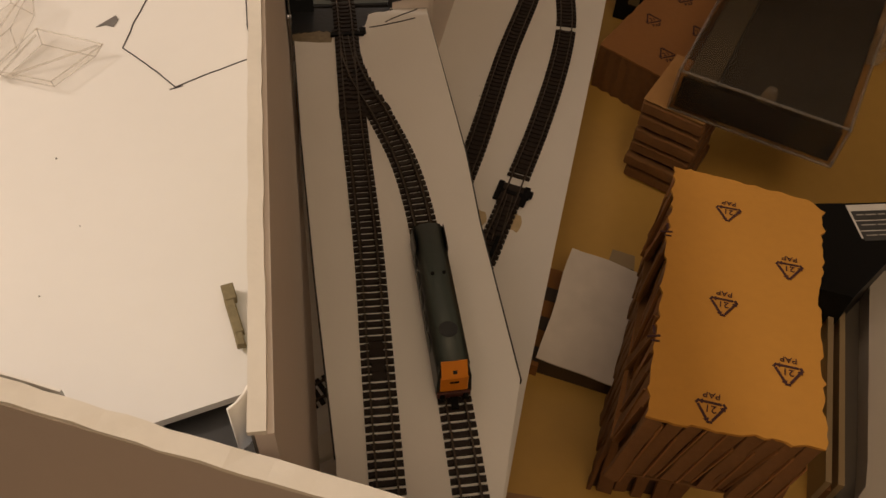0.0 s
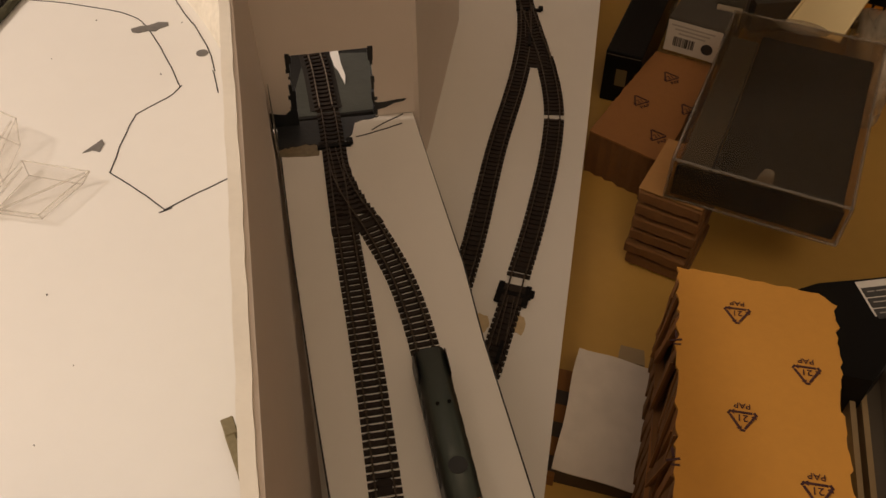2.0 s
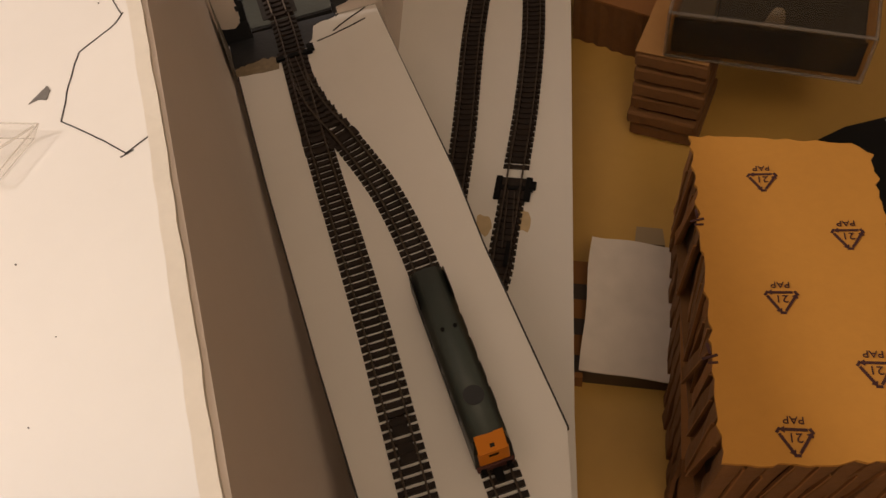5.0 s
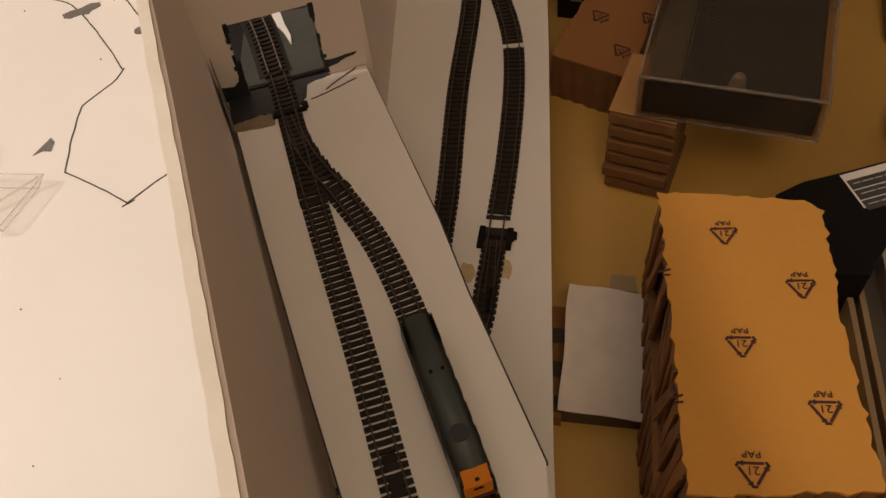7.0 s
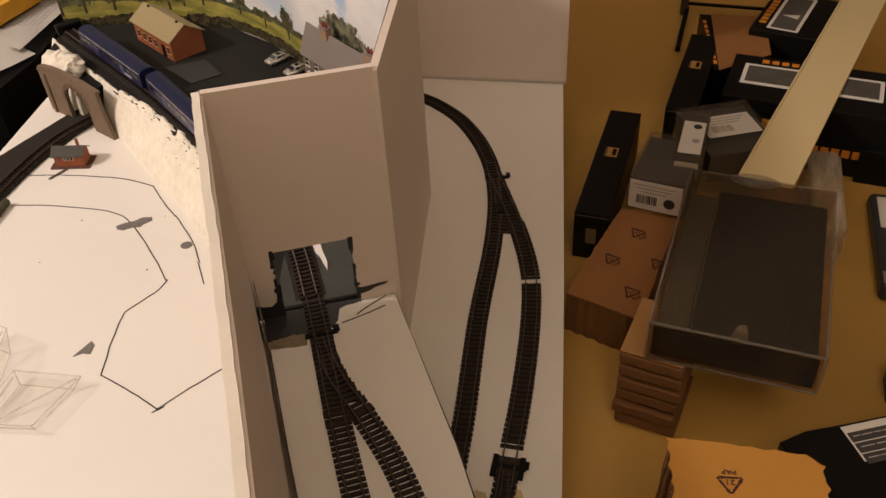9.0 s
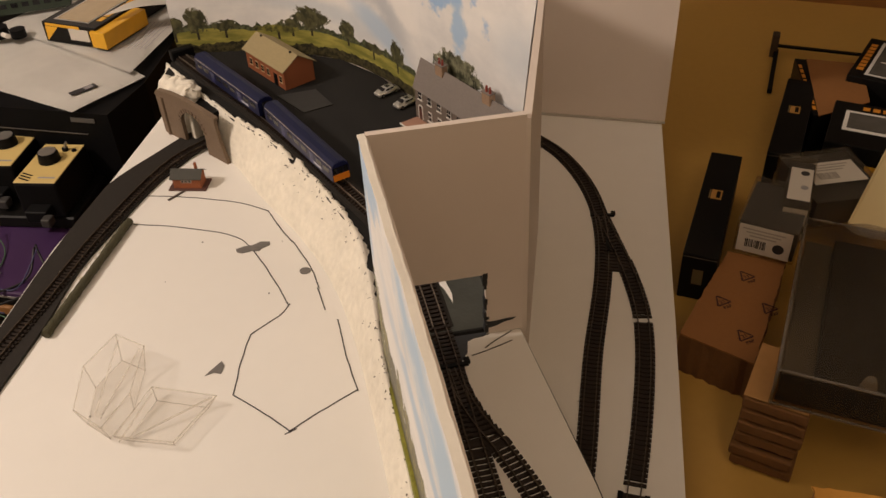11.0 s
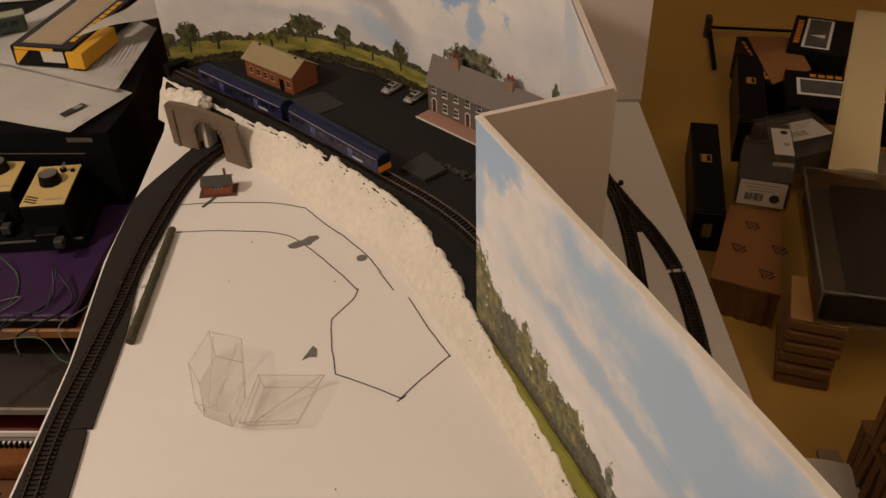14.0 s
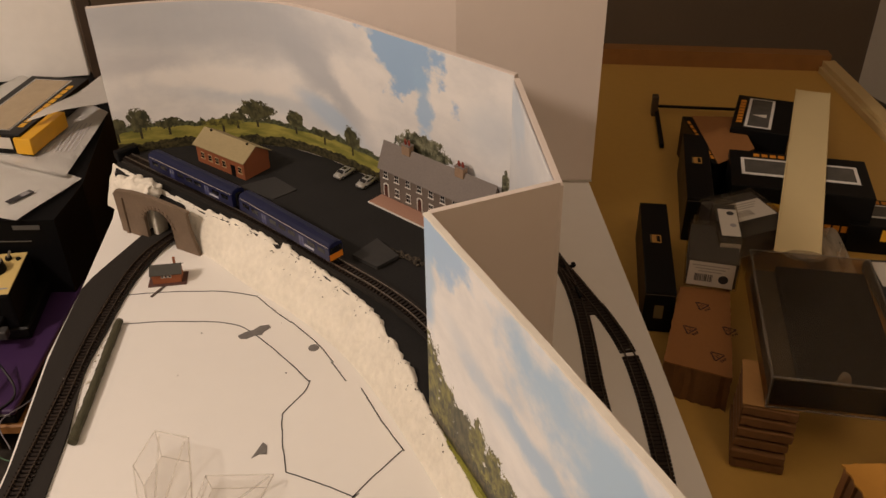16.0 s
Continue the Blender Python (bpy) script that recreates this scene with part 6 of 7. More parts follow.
slim_carton("black_carton", m, (0.034, 0.184, 0.064), "taller slim black carton with an orange badge")


def label_pack(name, label, m, size, on_front=True):
    """A clear pack with a white barcode label."""
    x, y, z = size
    t = thing(name, label, "plastic pack", m)
    body = part("shell", box(B(), size, Matrix(), 0.0015, 2), clear("cloudy_pack_plastic", (0.86, 0.82, 0.75), 0.04, 0.04), t)
    part("card_insert", box(B(), (x * 0.94, y * 0.94, z * 0.8), pose(0, 0, z * 0.06)), mat("grey_blue_card", (0.045, 0.042, 0.042), 0.6, grain=0.2, scale=120), t, "dark grey card insert")
    if on_front:
        lm = pose(-x * 0.02, -y / 2 - 0.0008, z * 0.1, 90)
        w, h = x * 0.86, z * 0.78
    else:
        lm = pose(0, 0, z + 0.0004)
        w, h = x * 0.72, y * 0.42
    lm = lm @ (Matrix.Translation((0, h / 2, 0)) if on_front else Matrix())
    lab = part("label", box(B(), (w, h, 0.0004), lm), LABEL, t, "white barcode label")
    rng = random.Random(11)
    bm = B()
    xx = -w * 0.34
    while xx < w * 0.05:
        b = rng.uniform(0.0004, 0.0013)
        box(bm, (b, h * 0.3, 0.0003), lm @ pose(xx, -h * 0.15, 0.0004))
        xx += b + rng.uniform(0.0004, 0.001)
    part("barcode", bm, INK if on_front else mat("faint_grey_print", (0.38, 0.35, 0.31), 0.7), lab, "barcode bars")
    if on_front:
        part("spot", cyl(B(), h * 0.17, 0.0003, lm @ pose(w * 0.28, -h * 0.15, 0.0004), n=20), INK, lab, "round dark spot")
    bm = B()
    for k in range(3):
        box(bm, (w * (0.8 - 0.15 * k), h * 0.05, 0.0002), lm @ pose(-w * 0.03, h * (0.36 - 0.12 * k), 0.0004))
    part("print_patch", bm, mat("faint_grey_print", (0.38, 0.35, 0.31), 0.7), lab, "faint lines of print")
    return t


m = at2((0.325, 0.757), (0.3715, 0.7285), -0.0095) @ pose(0.0275, 0.04, 0)
label_pack("labelled_pack", "clear pack with a white barcode label on its end", m, (0.057, 0.08, 0.04))
m = at2((0.405, 0.803), (0.482, 0.793), -0.018) @ pose(0.042, 0.042, 0, 1, 0, 12)
label_pack("labelled_pack", "dark plastic pack with a white label lying on top", m, (0.078, 0.088, 0.036), False)
m = at2((0.367, 0.765), (0.394, 0.752), -0.0095) @ pose(0.014, 0.052, 0)
narrow = label_pack("labelled_pack", "narrow clear pack with a pale label standing upright", m, (0.026, 0.09, 0.045))
tag = part("label", box(B(), (0.021, 0.058, 0.0004), pose(0, -0.01, 0.0454)), LABEL, narrow, "pale label on the upper face")
part("spot", cyl(B(), 0.0042, 0.0003, pose(0.003, 0.01, 0.0458), n=18), INK, tag)
part("spot", cyl(B(), 0.0036, 0.0003, pose(0.004, -0.016, 0.0458), n=18), PRINT, tag)


def window_carton(name, label, m, size):
    """A black carton with a silver-edged window and orange print shapes on its upper face."""
    x, y, z = size
    t = thing(name, label, "carton", m)
    part("body", box(B(), size, Matrix(), 0.0012, 2), BLACKCARD, t)
    part("window_frame", box(B(), (x * 0.84, y * 0.46, 0.0005), pose(0, y * 0.05, z)), mat("pale_silver_border", (0.75, 0.73, 0.7), 0.4), t, "pale silver window border")
    part("window", box(B(), (x * 0.79, y * 0.36, 0.0006), pose(0, y * 0.05, z + 0.0003)), mat("grey_film_window", (0.1, 0.095, 0.085), 0.15, grain=0.3, scale=60), t, "film window")
    part("inner_shape", prism(B(), [(-0.006, -y * 0.12), (0.006, -y * 0.12), (0.0, y * 0.12)], 0, 0.0004, pose(-x * 0.08, y * 0.05, z + 0.0007)), LABEL, t)
    bm = B()
    for k in range(8):
        box(bm, (0.0075, 0.008, 0.0004), pose(-x * 0.3 + k * 0.0105, y * 0.38, z))
    part("print_bars", bm, ORANGE, t, "orange print blocks")
    bm = B()
    for k in range(6):
        box(bm, (0.008, 0.0004, 0.009), pose(x * 0.1 + k * 0.0105, -y / 2 - 0.0002, z * 0.3))
    part("side_print", bm, ORANGE, t, "orange print blocks on the side")
    part("badge", box(B(), (0.018, 0.0004, 0.016), pose(-x * 0.18, -y / 2 - 0.0002, z * 0.5)), YELLOW, t, "orange badge")
    return t


m = at2((0.492, 0.94), (0.638, 0.856), TABLE_Z) @ pose(0.0845, 0, 0)
window_carton("window_carton", "black window carton with orange print on the table", m, (0.172, 0.1, 0.075))
m = at2((0.592, 1.075), (0.665, 1.03), TABLE_Z) @ pose(0.03, 0.012, 0, 0, 0, 84)
window_carton("window_carton", "smaller black window carton behind the first", m, (0.12, 0.08, 0.073))
m = at2((0.62, 0.84), (0.74, 0.775), TABLE_Z) @ pose(0.06, 0, 0)
window_carton("window_carton", "low black carton with orange print at the back", m, (0.15, 0.07, 0.04))


def stick():
    p, q = (0.447, 0.733), (0.735, 1.108)
    L = math.hypot(q[0] - p[0], q[1] - p[1])
    t = thing("styrene_strip", "long cream plastic strip lying across the cartons", "plastic strip", at2(p, q, 0.0205))
    part("web", box(B(), (L, 0.046, 0.002), pose(L / 2, 0, 0), 0.0004), CREAM, t)
    for y in (-0.0238, 0.0238):
        part("flange", box(B(), (L, 0.0022, 0.003), pose(L / 2, y, 0), 0.0006, 2), CREAM, t, "raised long edge")


stick()


def tray_lid():
    o = [(0.533, 1.112), (0.594, 1.088), (0.562, 0.992), (0.491, 0.968)]
    t = thing("flat_carton", "black carton with a plain brown card top among the cartons", "carton")
    part("body", prism(B(), [(0.52, 1.117), (0.594, 1.088), (0.562, 0.992), (0.486, 0.97)], TABLE_Z, 0.008), BLACKCARD, t)
    part("top_card", prism(B(), o, 0.0081, 0.0092), CARD_BROWN, t, "plain brown card top")
    side = at2((0.486, 0.97), (0.52, 1.117), 0.0082)
    for k in range(9):
        part("print_block", box(B(), (0.009, 0.004, 0.0004), side @ pose(0.02 + 0.0135 * k, -0.0035, 0)), ORANGE, t)
    f = thing("metal_stand", "thin black metal stand lying behind the cartons", "stand", at2((0.555, 1.26), (0.735, 1.18), TABLE_Z))
    for y in (0, -0.012):
        part("bar", box(B(), (0.2, 0.0025, 0.003), pose(0.1, y, 0.016 if y else 0.012)), BLACK, f)
    part("upright", box(B(), (0.01, 0.016, 0.034), pose(0.0, -0.006, 0), 0.001), DARKWOOD, f)
    part("upright", box(B(), (0.01, 0.016, 0.024), pose(0.2, -0.006, 0), 0.001), BLACK, f)
    part("side_bar", box(B(), (0.006, 0.13, 0.006), pose(0.004, -0.07, 0.004)), BLACK, f)


tray_lid()


def side_clutter():
    """A frosted sleeve and a rounded black case beside the clear display case."""
    t = thing("frosted_sleeve", "frosted clear plastic sleeve standing on the table", "plastic sleeve", at2((0.495, 0.69), (0.548, 0.815), TABLE_Z))
    part("shell", box(B(), (0.135, 0.034, 0.05), pose(0.0675, 0, 0), 0.01, 4), clear("frosted_sleeve_plastic", (0.88, 0.82, 0.7), 0.05, 0.36, 3.0), t, smooth=True)
    t = thing("flat_pack", "thin dark blue-grey pack with a white label on the table", "plastic pack", at2((0.526, 0.639), (0.582, 0.772), TABLE_Z))
    part("body", box(B(), (0.148, 0.076, 0.018), pose(0.074, -0.038, 0), 0.005, 3), mat("dark_slate_plastic", (0.03, 0.031, 0.036), 0.4, grain=0.1, big=0.15, bigscale=20), t)
    part("end_cap", box(B(), (0.017, 0.072, 0.0015), pose(0.013, -0.038, 0.0178), 0.0006), mat("pale_grey_cap", (0.3, 0.27, 0.23), 0.5, grain=0.06), t, "pale grey end cap")
    lab = part("label", box(B(), (0.05, 0.064, 0.0006), pose(0.114, -0.038, 0.018)), LABEL, t, "white label")
    for k in range(9):
        part("barcode_bar", box(B(), (0.012, 0.0012 + 0.0007 * (k % 3), 0.0003), pose(0.1, -0.03 - 0.0036 * k, 0.0186)), INK, lab)
    part("print_bar", box(B(), (0.004, 0.03, 0.0003), pose(0.126, -0.04, 0.0186)), PRINT, lab)
    solid("blue_box", prism(B(), [(0.4745, 0.497), (0.4765, 0.53), (0.486, 0.551), (0.57, 0.566), (0.57, 0.478)], TABLE_Z, -0.03), mat("navy_card", (0.014, 0.022, 0.045), 0.4, grain=0.1, big=0.12, bigscale=12), "low dark navy card box on the table", "box")


side_clutter()


def silver_card():
    o = [(0.204, 0.435), (0.1775, 0.3564), (0.2303, 0.3391), (0.2568, 0.4177)]
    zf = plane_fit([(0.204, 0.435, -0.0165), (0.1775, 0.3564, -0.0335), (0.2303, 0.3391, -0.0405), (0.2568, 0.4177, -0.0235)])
    t = thing("silver_card_box", "low box under a sloping silver-grey card with striped side", "box")
    c = np.mean(o, axis=0)
    low = [tuple(c + (np.array(p) - c) * 0.95) for p in o]
    part("body", prism(B(), low, TABLE_Z, lambda x, y: zf(x, y) - 0.0012), DARKWOOD, t, "dark reddish sides")
    edge = []
    for p, q in zip(o, o[1:] + o[:1]):
        for k in range(8):
            f = k / 8
            edge.append((p[0] + (q[0] - p[0]) * f + 0.0006 * math.sin(9 * f + p[1] * 50), p[1] + (q[1] - p[1]) * f + 0.0006 * math.sin(7 * f + p[0] * 90)))
    part("top_card", prism(B(), edge, lambda x, y: zf(x, y) - 0.001, zf), mat("silver_grey_card", (0.62, 0.56, 0.49), 0.55, grain=0.1, scale=80, big=0.14, bigscale=20, bump=0.2, bumpscale=60), t, "creased silver-grey card top")
    part("flap", prism(B(), [(0.2345, 0.442), (0.2495, 0.4365), (0.2475, 0.424), (0.23, 0.43)], -0.03, -0.0255), mat("tan_tape", (0.3, 0.22, 0.12), 0.5), t, "tan card flap")
    side = at2((0.1775, 0.3564), (0.204, 0.435), TABLE_Z)
    part("side_ledge", box(B(), (0.082, 0.014, 0.012), pose(0.04, 0.005, 0)), CARD_BROWN, t, "brown ledge along the side", side)
    for x in (0.008, 0.033, 0.058):
        part("side_stripe", box(B(), (0.011, 0.0145, 0.0005), pose(x, 0.005, 0.0121)), DARKWOOD, t, "dark brown stripe", side)


silver_card()


def black_bag():
    o = [(0.351, 0.463), (0.372, 0.4695), (0.403, 0.4715), (0.475, 0.478), (0.4479, 0.4541), (0.3807, 0.3892), (0.356, 0.3963), (0.352, 0.43)]
    t = thing("black_box", "black cardboard box with a white printed data label", "box")
    part("body", prism(B(), o, TABLE_Z, 0.0), BLACKCARD, t)
    m = at2((0.4, 0.44), (0.46, 0.446), 0.0002)
    lab = part("label", box(B(), (0.066, 0.03, 0.0004), m @ pose(0.033, 0.014, 0)), LABEL, t, "white data label")
    ground = mat("dark_label_print", (0.045, 0.043, 0.04), 0.5, grain=0.15, scale=200)
    for r in range(3):
        part("data_strip", box(B(), (0.0635, 0.0082, 0.0003), m @ pose(0.033, 0.0005 + 0.0092 * r, 0.0004)), ground, lab, "dark data row")
    rng = random.Random(12)
    for r in range(3):
        x = 0.004
        while x < 0.056:
            w = rng.uniform(0.004, 0.012)
            part("print_bar", box(B(), (w, 0.0008, 0.0002), m @ pose(x + w / 2, 0.001 + 0.0092 * r, 0.0007)), mat("faint_grey_print", (0.38, 0.35, 0.31), 0.7), lab)
            x += w + 0.0015
    for r in range(4):
        part("print_bar", box(B(), (0.03 - 0.004 * r, 0.0011, 0.0003), m @ pose(0.042 + 0.002 * r, -0.005 - 0.0027 * r, 0.0)), LABEL, t, "small white print line")


black_bag()


def grey_tub():
    t = thing("ribbed_tub", "grey plastic tub with a ribbed rim", "tub")
    for p, q in (((0.3434, 0.2729), (0.383, 0.4157)), ((0.3506, 0.2713), (0.3909, 0.4158))):
        part("rib", ribbon(B(), np.array([p, q]), 0.0036, TABLE_Z, TABLE_Z + 0.03), mat("dull_cream_rib", (0.33, 0.24, 0.13), 0.5, grain=0.06, big=0.1), t, "dull cream rib of the rim")
    part("channel", ribbon(B(), np.array([(0.347, 0.272), (0.387, 0.4157)]), 0.0034, TABLE_Z, TABLE_Z + 0.02), CARD_DARK, t)
    # flat darker band from the ribs to the pale panel
    part("base", prism(B(), [(0.335, 0.262), (0.352, 0.262), (0.396, 0.42), (0.44, 0.43), (0.395, 0.25), (0.34, 0.235)], TABLE_Z, TABLE_Z + 0.012), mat("grey_brown_band", (0.12, 0.1, 0.08), 0.5), t, "grey-brown band between the ribs and the panel")
    part("panel", prism(B(), [(0.416, 0.434), (0.3715, 0.287), (0.366, 0.272), (0.356, 0.261), (0.34, 0.252), (0.33, 0.15), (0.56, 0.15), (0.58, 0.42)], TABLE_Z, TABLE_Z + 0.028), mat("pale_grey_plastic", (0.5, 0.45, 0.39), 0.5, grain=0.04), t, "pale grey top panel")


grey_tub()

# ---------------------------------------------------------------- desk to the left
DESK_Z = -0.135


DESK_AT = at2((-0.6, 0.95), (-0.44, 0.907))


def desk():
    t = thing("desk", "orange pine desk with an open shelf below", "desk", DESK_AT)
    part("top", box(B(), (0.75, 1.0, 0.014), pose(-0.02, 0.486, DESK_Z - 0.014), 0.002), WOOD, t)
    # shelf wood darker than the desk's: the shade below is put into its colour
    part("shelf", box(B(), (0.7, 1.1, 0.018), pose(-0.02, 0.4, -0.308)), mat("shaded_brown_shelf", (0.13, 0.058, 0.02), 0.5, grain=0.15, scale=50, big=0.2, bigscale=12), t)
    for x in (-0.385, 0.345):
        part("side", box(B(), (0.02, 1.0, 0.63), pose(x, 0.5, -0.78)), WOOD, t)
    part("pull_tray", box(B(), (0.66, 0.4, 0.01), pose(-0.02, 0.118, -0.2), 0.001), mat("grey_tray_laminate", (0.03, 0.023, 0.017), 0.6, grain=0.15, scale=80, big=0.2, bigscale=20), t, "grey pull-out tray")
    part("tray_edge", box(B(), (0.66, 0.004, 0.008), pose(-0.02, -0.085, -0.199)), mat("pale_grey_trim", (0.28, 0.25, 0.21), 0.6), t, "pale tray edge")


desk()


def laptop():
    m = at2((-0.565, 0.929), (-0.423, 0.89), DESK_Z)
    t = thing("laptop", "closed laptop with a glossy purple lid on the desk", "laptop", m)
    part("base", box(B(), (0.34, 0.25, 0.012), pose(-0.02, 0.125, 0), 0.003, 2), BLACK, t)
    part("lid", box(B(), (0.342, 0.252, 0.009), pose(-0.02, 0.126, 0.0125), 0.0035, 3), PURPLE, t, "glossy purple lid")
    part("front_trim", box(B(), (0.33, 0.001, 0.002), pose(-0.02, -0.0004, 0.0135)), METAL, t, "bright front trim")
    part("badge", cyl(B(), 0.02, 0.0004, pose(0.05, 0.19, 0.0214), n=28), mat("dull_purple_badge", (0.12, 0.08, 0.15), 0.2), t, "faint round badge")


laptop()


def controller(m):
    t = thing("train_controller", "black train speed controller with a cream front plate", "controller", m, "train controllers")
    part("case", box(B(), (0.056, 0.092, 0.05), Matrix(), 0.003, 2), BLACK, t)
    part("plate", box(B(), (0.054, 0.09, 0.0015), pose(0, 0, 0.05), 0.0005), mat("cream_metal_plate", (0.6, 0.45, 0.17), 0.5, 0.0, grain=0.05), t, "cream-gold front plate")
    k = part("knob", cyl(B(), 0.0138, 0.013, pose(-0.002, 0.006, 0.0515), 0.012, 28), BLACK, t)
    part("cap", cyl(B(), 0.0108, 0.0008, pose(-0.002, 0.006, 0.0645), n=24), METAL, k, "silver knob cap")
    sw = part("switch", cyl(B(), 0.004, 0.004, pose(0.008, 0.03, 0.0515), n=16), BLACK, t)
    part("lever", cyl(B(), 0.0016, 0.01, pose(0.008, 0.03, 0.055, 0, 25), n=10), METAL, sw)
    part("lamp", cyl(B(), 0.003, 0.002, pose(0.02, 0.029, 0.0515), n=14), BLACK, t)
    for c in range(3):
        part("stripe", box(B(), (0.017, 0.0022, 0.0003), pose(-0.016, -0.038 + 0.0055 * c, 0.0515, 0, 0, -22)), BLACK, t)
    part("maker_bar", box(B(), (0.022, 0.0028, 0.0003), pose(0.012, -0.034, 0.0515)), PRINT, t, "small dark print bar")
    part("socket", box(B(), (0.028, 0.02, 0.016), pose(0, -0.054, 0.004), 0.001), BLACK, t)
    part("plug", box(B(), (0.012, 0.014, 0.012), pose(0.016, -0.068, 0.004), 0.002, 2), mat("grey_plug", (0.035, 0.033, 0.032), 0.5), t)
    return t


first = controller(at2((-0.474, 1.027), (-0.421, 1.019), DESK_Z + 0.022) @ pose(0.0265, 0.047, 0.0175))
copy_thing(first, at2((-0.543, 1.075), (-0.49, 1.068), DESK_Z + 0.022) @ pose(0.0265, 0.047, 0.0175))
solid("carton_lid", box(B(), (0.16, 0.12, 0.0172), Matrix(), 0.002), BLACKCARD, "flat black carton under the controllers", "carton", at2((-0.48, 1.09), (-0.42, 1.08), DESK_Z + 0.0217))


def cables():
    z = DESK_Z + 0.0245
    rng = random.Random(7)
    wire = {"green": (0.05, 0.12, 0.06), "grey": (0.15, 0.135, 0.15), "black": (0.012, 0.012, 0.014), "blue": (0.03, 0.035, 0.1)}
    runs = (
        ("green", [(-0.515, 1.01, z + 0.02), (-0.49, 0.98, z), (-0.49, 0.93, z), (-0.53, 0.9, z), (-0.5, 0.868, z), (-0.45, 0.855, z), (-0.43, 0.835, z - 0.02), (-0.4, 0.82, z - 0.02)]),
        ("grey", [(-0.512, 1.01, z + 0.02), (-0.545, 0.96, z), (-0.52, 0.935, z), (-0.48, 0.935, z), (-0.52, 0.9, z), (-0.555, 0.885, z)]),
        ("black", [(-0.44, 0.955, z + 0.02), (-0.445, 0.92, z), (-0.485, 0.89, z), (-0.51, 0.865, z), (-0.535, 0.83, z - 0.02), (-0.53, 0.78, z - 0.06), (-0.5, 0.72, z - 0.09)]),
        ("blue", [(-0.435, 0.95, z + 0.02), (-0.45, 0.905, z), (-0.48, 0.905, z), (-0.495, 0.88, z), (-0.45, 0.86, z)]),
        ("grey", [(-0.385, 0.95, z), (-0.4, 0.9, z), (-0.43, 0.87, z), (-0.42, 0.84, z - 0.015)]),
        ("black", [(-0.44, 0.96, z + 0.02), (-0.42, 0.91, z), (-0.47, 0.87, z), (-0.475, 0.855, z), (-0.47, 0.84, z - 0.01)]),
    )
    for name, pts in runs:
        solid("cable", tube(B(), pts, 0.0008 if name != "black" else 0.0014, 7), mat(name + "_cable", wire[name], 0.5), "thin " + name + " wire trailing over the laptop", "cable", smooth=True, group="loose wires")


cables()


def printer():
    t = thing("printer", "large matt black printer under loose papers", "printer")
    o = [(-0.7, 1.2), (-0.588, 1.168), (-0.365, 1.105), (-0.335, 1.19), (-0.305, 1.44), (-0.34, 1.6), (-0.7, 1.65)]
    part("body", prism(B(), o, DESK_Z, -0.001), mat("matt_black_printer", (0.0045, 0.0045, 0.005), 0.55, spec=0.09, grain=0.1, scale=150, big=0.2, bigscale=10), t)
    part("trim_line", ribbon(B(), np.array([(-0.66, 1.187), (-0.588, 1.1665), (-0.4, 1.1135)]), 0.0012, -0.032, -0.031), mat("dim_trim", (0.16, 0.15, 0.14), 0.4, 0.5), t, "thin silver trim line")
    part("badge_bar", box(B(), (0.034, 0.001, 0.006), at2((-0.43, 1.122), (-0.365, 1.1035), -0.014) @ pose(0.03, 0, 0)), mat("dark_grey_badge", (0.09, 0.088, 0.085), 0.4), t, "dim grey maker badge bar")
    for c in range(6):
        part("button", box(B(), (0.008, 0.001, 0.004), at2((-0.64, 1.1815), (-0.588, 1.167), -0.016) @ pose(0.02 + 0.02 * c, -0.0003, 0)), mat("dim_button", (0.045, 0.044, 0.043), 0.5), t)


printer()


def sheet(label, outline, z, seed, marks=(), amp=0.004):
    """A slightly curled sheet of paper."""
    bm = B()
    c = np.mean(outline, axis=0)
    n = 18
    p = [np.array(q) for q in outline]
    grid = []
    for a in range(n + 1):
        row = []
        for b in range(n + 1):
            u, v = a / n, b / n
            q = (1 - u) * (1 - v) * p[0] + u * (1 - v) * p[1] + u * v * p[2] + (1 - u) * v * p[3]
            row.append(bm.verts.new((q[0], q[1], z + amp * (0.5 + 0.5 * noise.noise(Vector((q[0] * 11, q[1] * 11, seed)))))))
        grid.append(row)
    for a in range(n):
        for b in range(n):
            bm.faces.new((grid[a][b], grid[a + 1][b], grid[a + 1][b + 1], grid[a][b + 1]))
    top = bmesh.ops.solidify(bm, geom=list(bm.faces), thickness=0.0004)
    bmesh.ops.recalc_face_normals(bm, faces=bm.faces)
    t = thing("paper", label, "paper", group="loose papers")
    part("sheet", bm, PAPER, t, smooth=True)
    return t


t1 = sheet("creased white paper with a dark code block", [(-0.408, 1.107), (-0.335, 1.2), (-0.55, 1.43), (-0.66, 1.27)], 0.0005, 1, amp=0.006)
part("code_block", box(B(), (0.036, 0.011, 0.0004), at2((-0.424, 1.152), (-0.392, 1.18), 0.0068) @ pose(0.02, 0.0, 0)), INK, t1, "dark printed block")
part("code_block", box(B(), (0.012, 0.009, 0.0004), at2((-0.424, 1.152), (-0.392, 1.18), 0.0071) @ pose(0.028, 0.001, 0)), PRINT, t1, "grey print")
t2 = sheet("white printed paper hanging over the printer edge", [(-0.355, 1.2), (-0.305, 1.395), (-0.45, 1.6), (-0.6, 1.4)], 0.0075, 4, amp=0.003)
bm = B()
for c in range(9):
    f = c / 8
    box(bm, (0.09, 0.0012, 0.0003), at2((-0.345, 1.255), (-0.315, 1.38), 0.0106) @ pose(0.06, 0.008 + 0.0065 * c, 0))
part("print_patch", bm, mat("pale_lilac_print", (0.58, 0.55, 0.58), 0.75), t2, "rows of pale print")
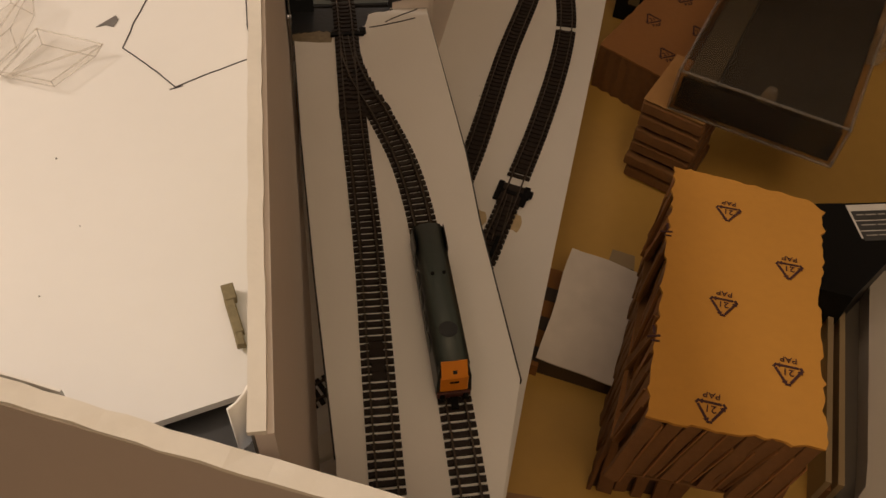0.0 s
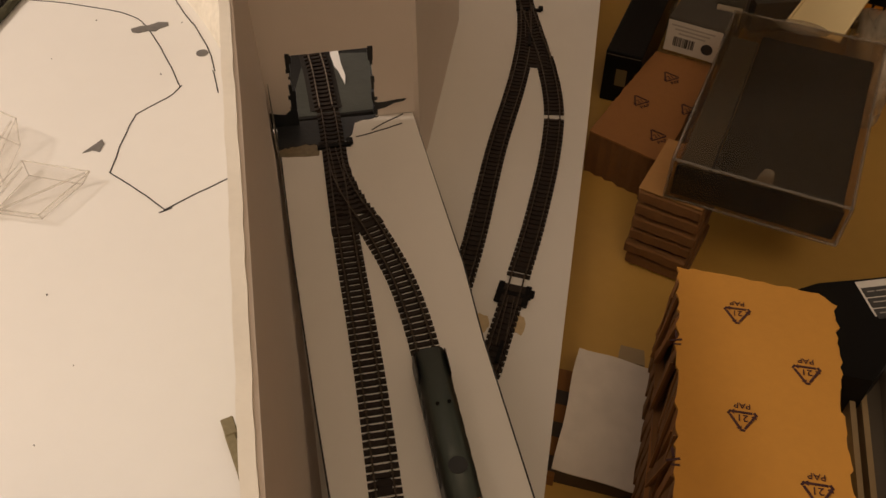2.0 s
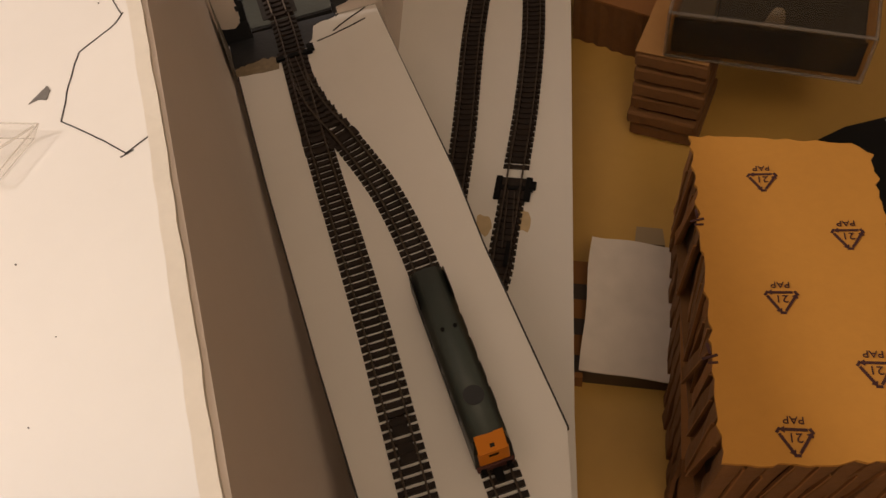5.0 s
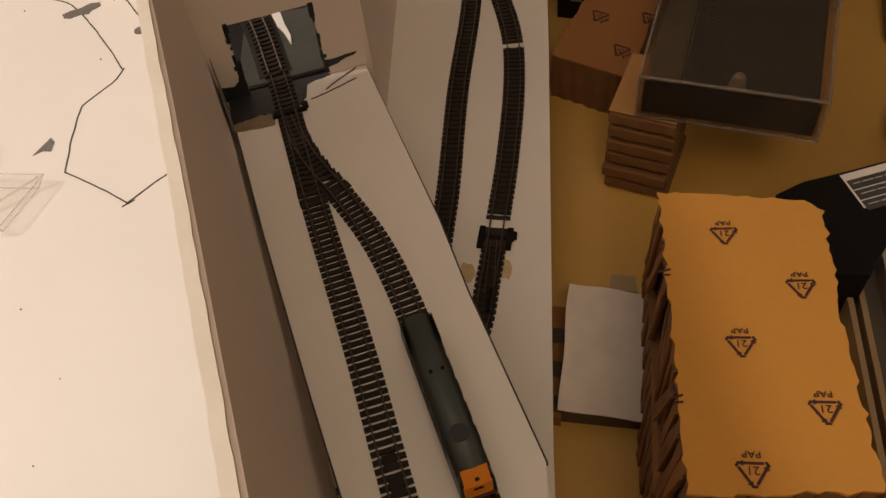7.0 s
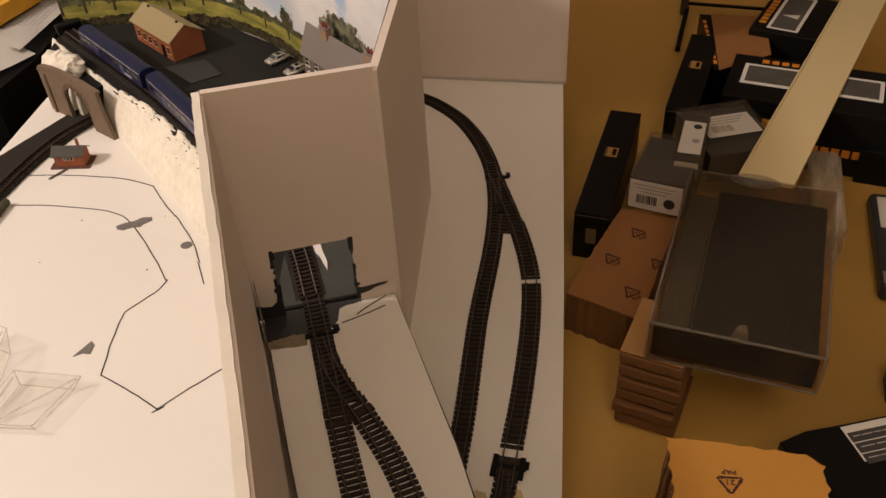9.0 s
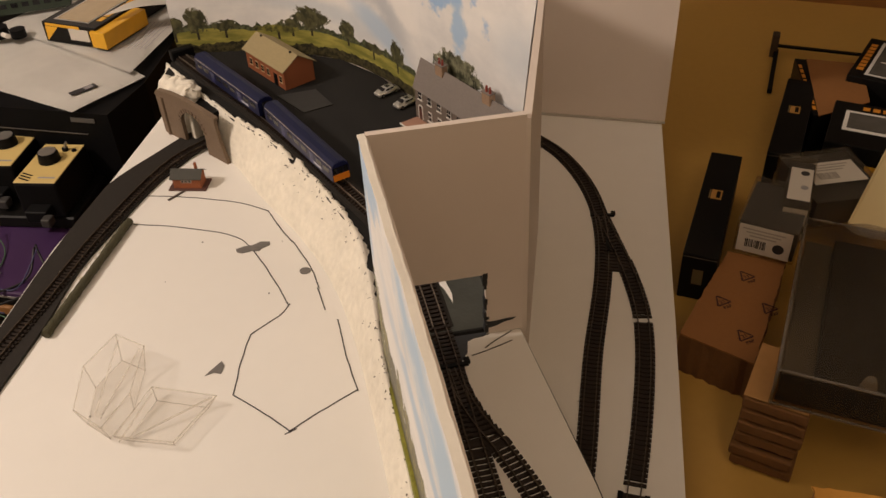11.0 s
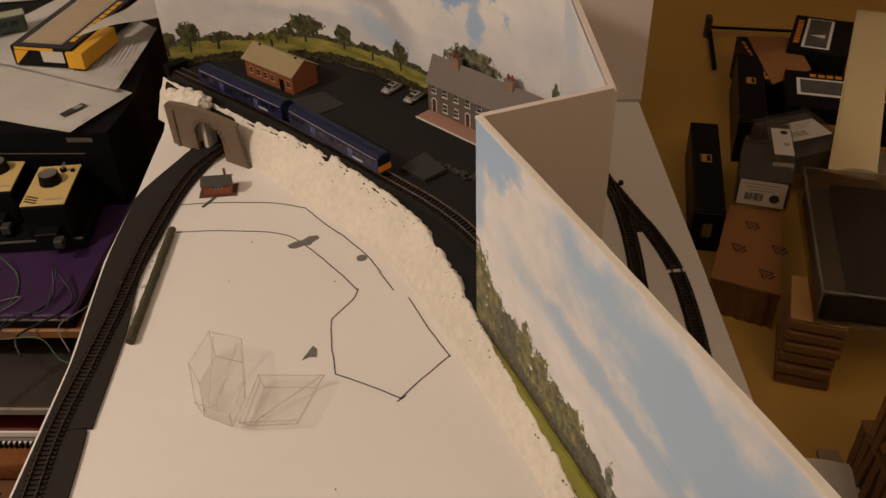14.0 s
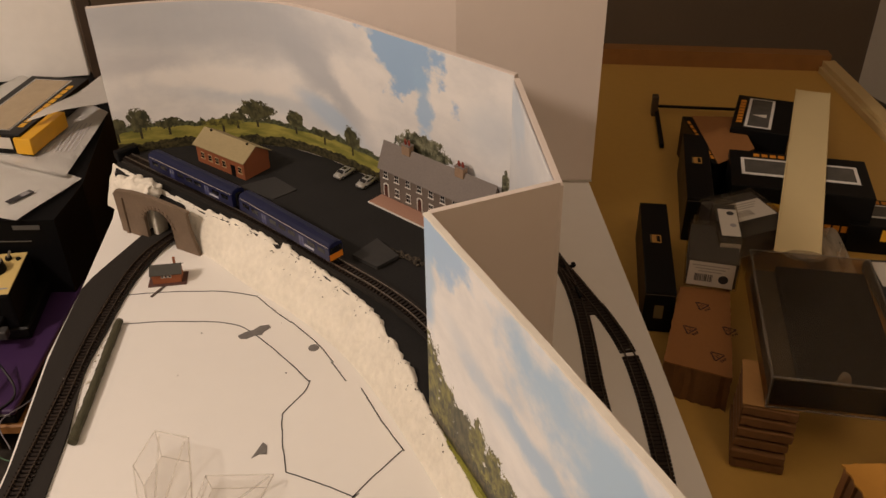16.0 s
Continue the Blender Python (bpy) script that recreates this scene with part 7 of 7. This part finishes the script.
t3 = sheet("curled white slip of paper over the yellow wagon", [(-0.406, 1.302), (-0.350, 1.322), (-0.286, 1.341), (-0.299, 1.456)], 0.044, 9, amp=0.012)


def yellow_things():
    m = at2((-0.399, 1.268), (-0.359, 1.349), 0.011)
    t = thing("yellow_wagon", "small yellow toy wagon body on the papers", "toy wagon", m)
    part("body", box(B(), (0.092, 0.026, 0.024), pose(0.046, 0.013, 0.003), 0.0012, 2), YELLOW, t)
    part("chassis", box(B(), (0.086, 0.018, 0.004), pose(0.046, 0.013, 0)), BLACK, t)
    m = at2((-0.498, 1.319), (-0.415, 1.281), 0.0115)
    t = thing("window_carton", "black and yellow model carton with a clear window", "carton", m)
    part("body", box(B(), (0.096, 0.2, 0.03), pose(0.046, 0.1, 0), 0.0012), BLACKCARD, t)
    part("window", box(B(), (0.056, 0.17, 0.0006), pose(0.042, 0.1, 0.03)), mat("tan_film_window", (0.4, 0.3, 0.17), 0.2, grain=0.15, scale=80), t, "tan film window")
    part("window_frame", box(B(), (0.062, 0.176, 0.0004), pose(0.042, 0.1, 0.03)), METAL, t, "pale window border")
    bm = B()
    for k in range(9):
        box(bm, (0.008, 0.013, 0.0005), pose(0.082, 0.03 + 0.0165 * k, 0.03))
    part("print_bars", bm, YELLOW, t, "yellow print blocks")
    part("end_label", box(B(), (0.034, 0.0005, 0.017), pose(0.062, -0.0003, 0.008)), LABEL, t, "white end label")
    part("end_triangle", prism(B(), [(0.002, 0.002), (0.026, 0.024), (0.004, 0.024)], 0, 0.0006, pose(0, 0.0, 0, 90)), YELLOW, t, "yellow printed corner")
    part("end_print", box(B(), (0.06, 0.0005, 0.004), pose(0.035, -0.0003, 0.025)), YELLOW, t)
    # other stock behind
    t = thing("model_coach", "cream and green model coach among the papers", "model coach", at2((-0.62, 1.42), (-0.5, 1.45), 0.011))
    part("body", box(B(), (0.13, 0.02, 0.024), pose(0.06, 0, 0.003), 0.003, 2), mat("dark_green_coach", (0.03, 0.045, 0.03), 0.4), t)
    part("roof", box(B(), (0.132, 0.021, 0.004), pose(0.06, 0, 0.0265), 0.0015), mat("pale_green_roof", (0.33, 0.36, 0.24), 0.5), t, "pale green roof")
    for k in range(7):
        part("side_window", box(B(), (0.01, 0.0006, 0.007), pose(0.012 + 0.016 * k, -0.0102, 0.014)), DARKGLASS, t)
    t = thing("cable_plug", "round black plug with a pale lead", "plug", pose(-0.575, 1.345, 0.0115))
    part("disc", cyl(B(), 0.013, 0.016, n=24), BLACK, t)
    part("stem", cyl(B(), 0.0035, 0.03, pose(0.004, -0.004, 0.006, 80, 0, 40), n=12), WHITEPAINT, t, "pale stem")
    part("disc", cyl(B(), 0.011, 0.012, pose(0.028, -0.003, 0), n=24), BLACK, t)
    solid("foam_sheet", box(B(), (0.3, 0.01, 0.24), Matrix(), 0.002), PAPER, "plain white foam sheet standing behind the printer", "foam sheet", at2((-0.64, 1.62), (-0.35, 1.59), 0.0) @ pose(0.15, 0, -0.001))
    solid("dark_post", box(B(), (0.022, 0.022, 0.45), Matrix(), 0.001), DARKWOOD, "dark upright post behind the backscene", "post", pose(-0.325, 1.585, DESK_Z))


yellow_things()


def shelf_things():
    spots = (("red_book", (0.13, 0.018, 0.009), -0.078, 0.012, -0.2465, "red book lying on the lower shelf"), ("white_book", (0.2, 0.185, 0.16), -0.084, 0.0075, -0.2545, "ring-bound white notebook on the lower shelf"))
    for key, col, y0, h, z, lab in spots:
        t = thing("book", lab, "book", DESK_AT @ pose(0.06, y0, z))
        part("cover", box(B(), (0.24, 0.16, h), pose(0, 0.08, 0), 0.001), mat(key + "_cover", col, 0.5, grain=0.1, scale=30), t)
        part("page_block", box(B(), (0.235, 0.004, h * 0.6), pose(0, -0.001, h * 0.15)), PAPER, t)
        if key == "white_book":
            for k in range(34):
                part("ring", box(B(), (0.0022, 0.006, h * 0.95), pose(-0.11 + 0.0065 * k, -0.004, 0.0002)), BLACK, t)
    bm = box(B(), (0.3, 0.2, 0.035), Matrix(), 0.008, 3)
    bmesh.ops.subdivide_edges(bm, edges=[e for e in bm.edges if e.calc_length() > 0.1], cuts=40, use_grid_fill=True)
    for v in bm.verts:
        v.co.z += 0.0014 * math.sin(v.co.x * 900) + 0.002 * noise.noise(v.co * 40) if v.co.z > 0.01 else 0
    solid("folded_blanket", bm, mat("orange_woven_cloth", (0.2, 0.068, 0.014), 0.95, grain=0.5, scale=130, big=0.3, bigscale=40, bump=1.0, bumpscale=300), "folded orange woven cloth on the shelf", "blanket", DESK_AT @ pose(0.05, -0.012, -0.29), smooth=True)
    solid("white_cup", cyl(B(), 0.019, 0.034, Matrix(), 0.016, 24), WHITEPAINT, "small white plastic cap on the laptop", "cap", pose(-0.64, 1.145, DESK_Z + 0.0216))


shelf_things()
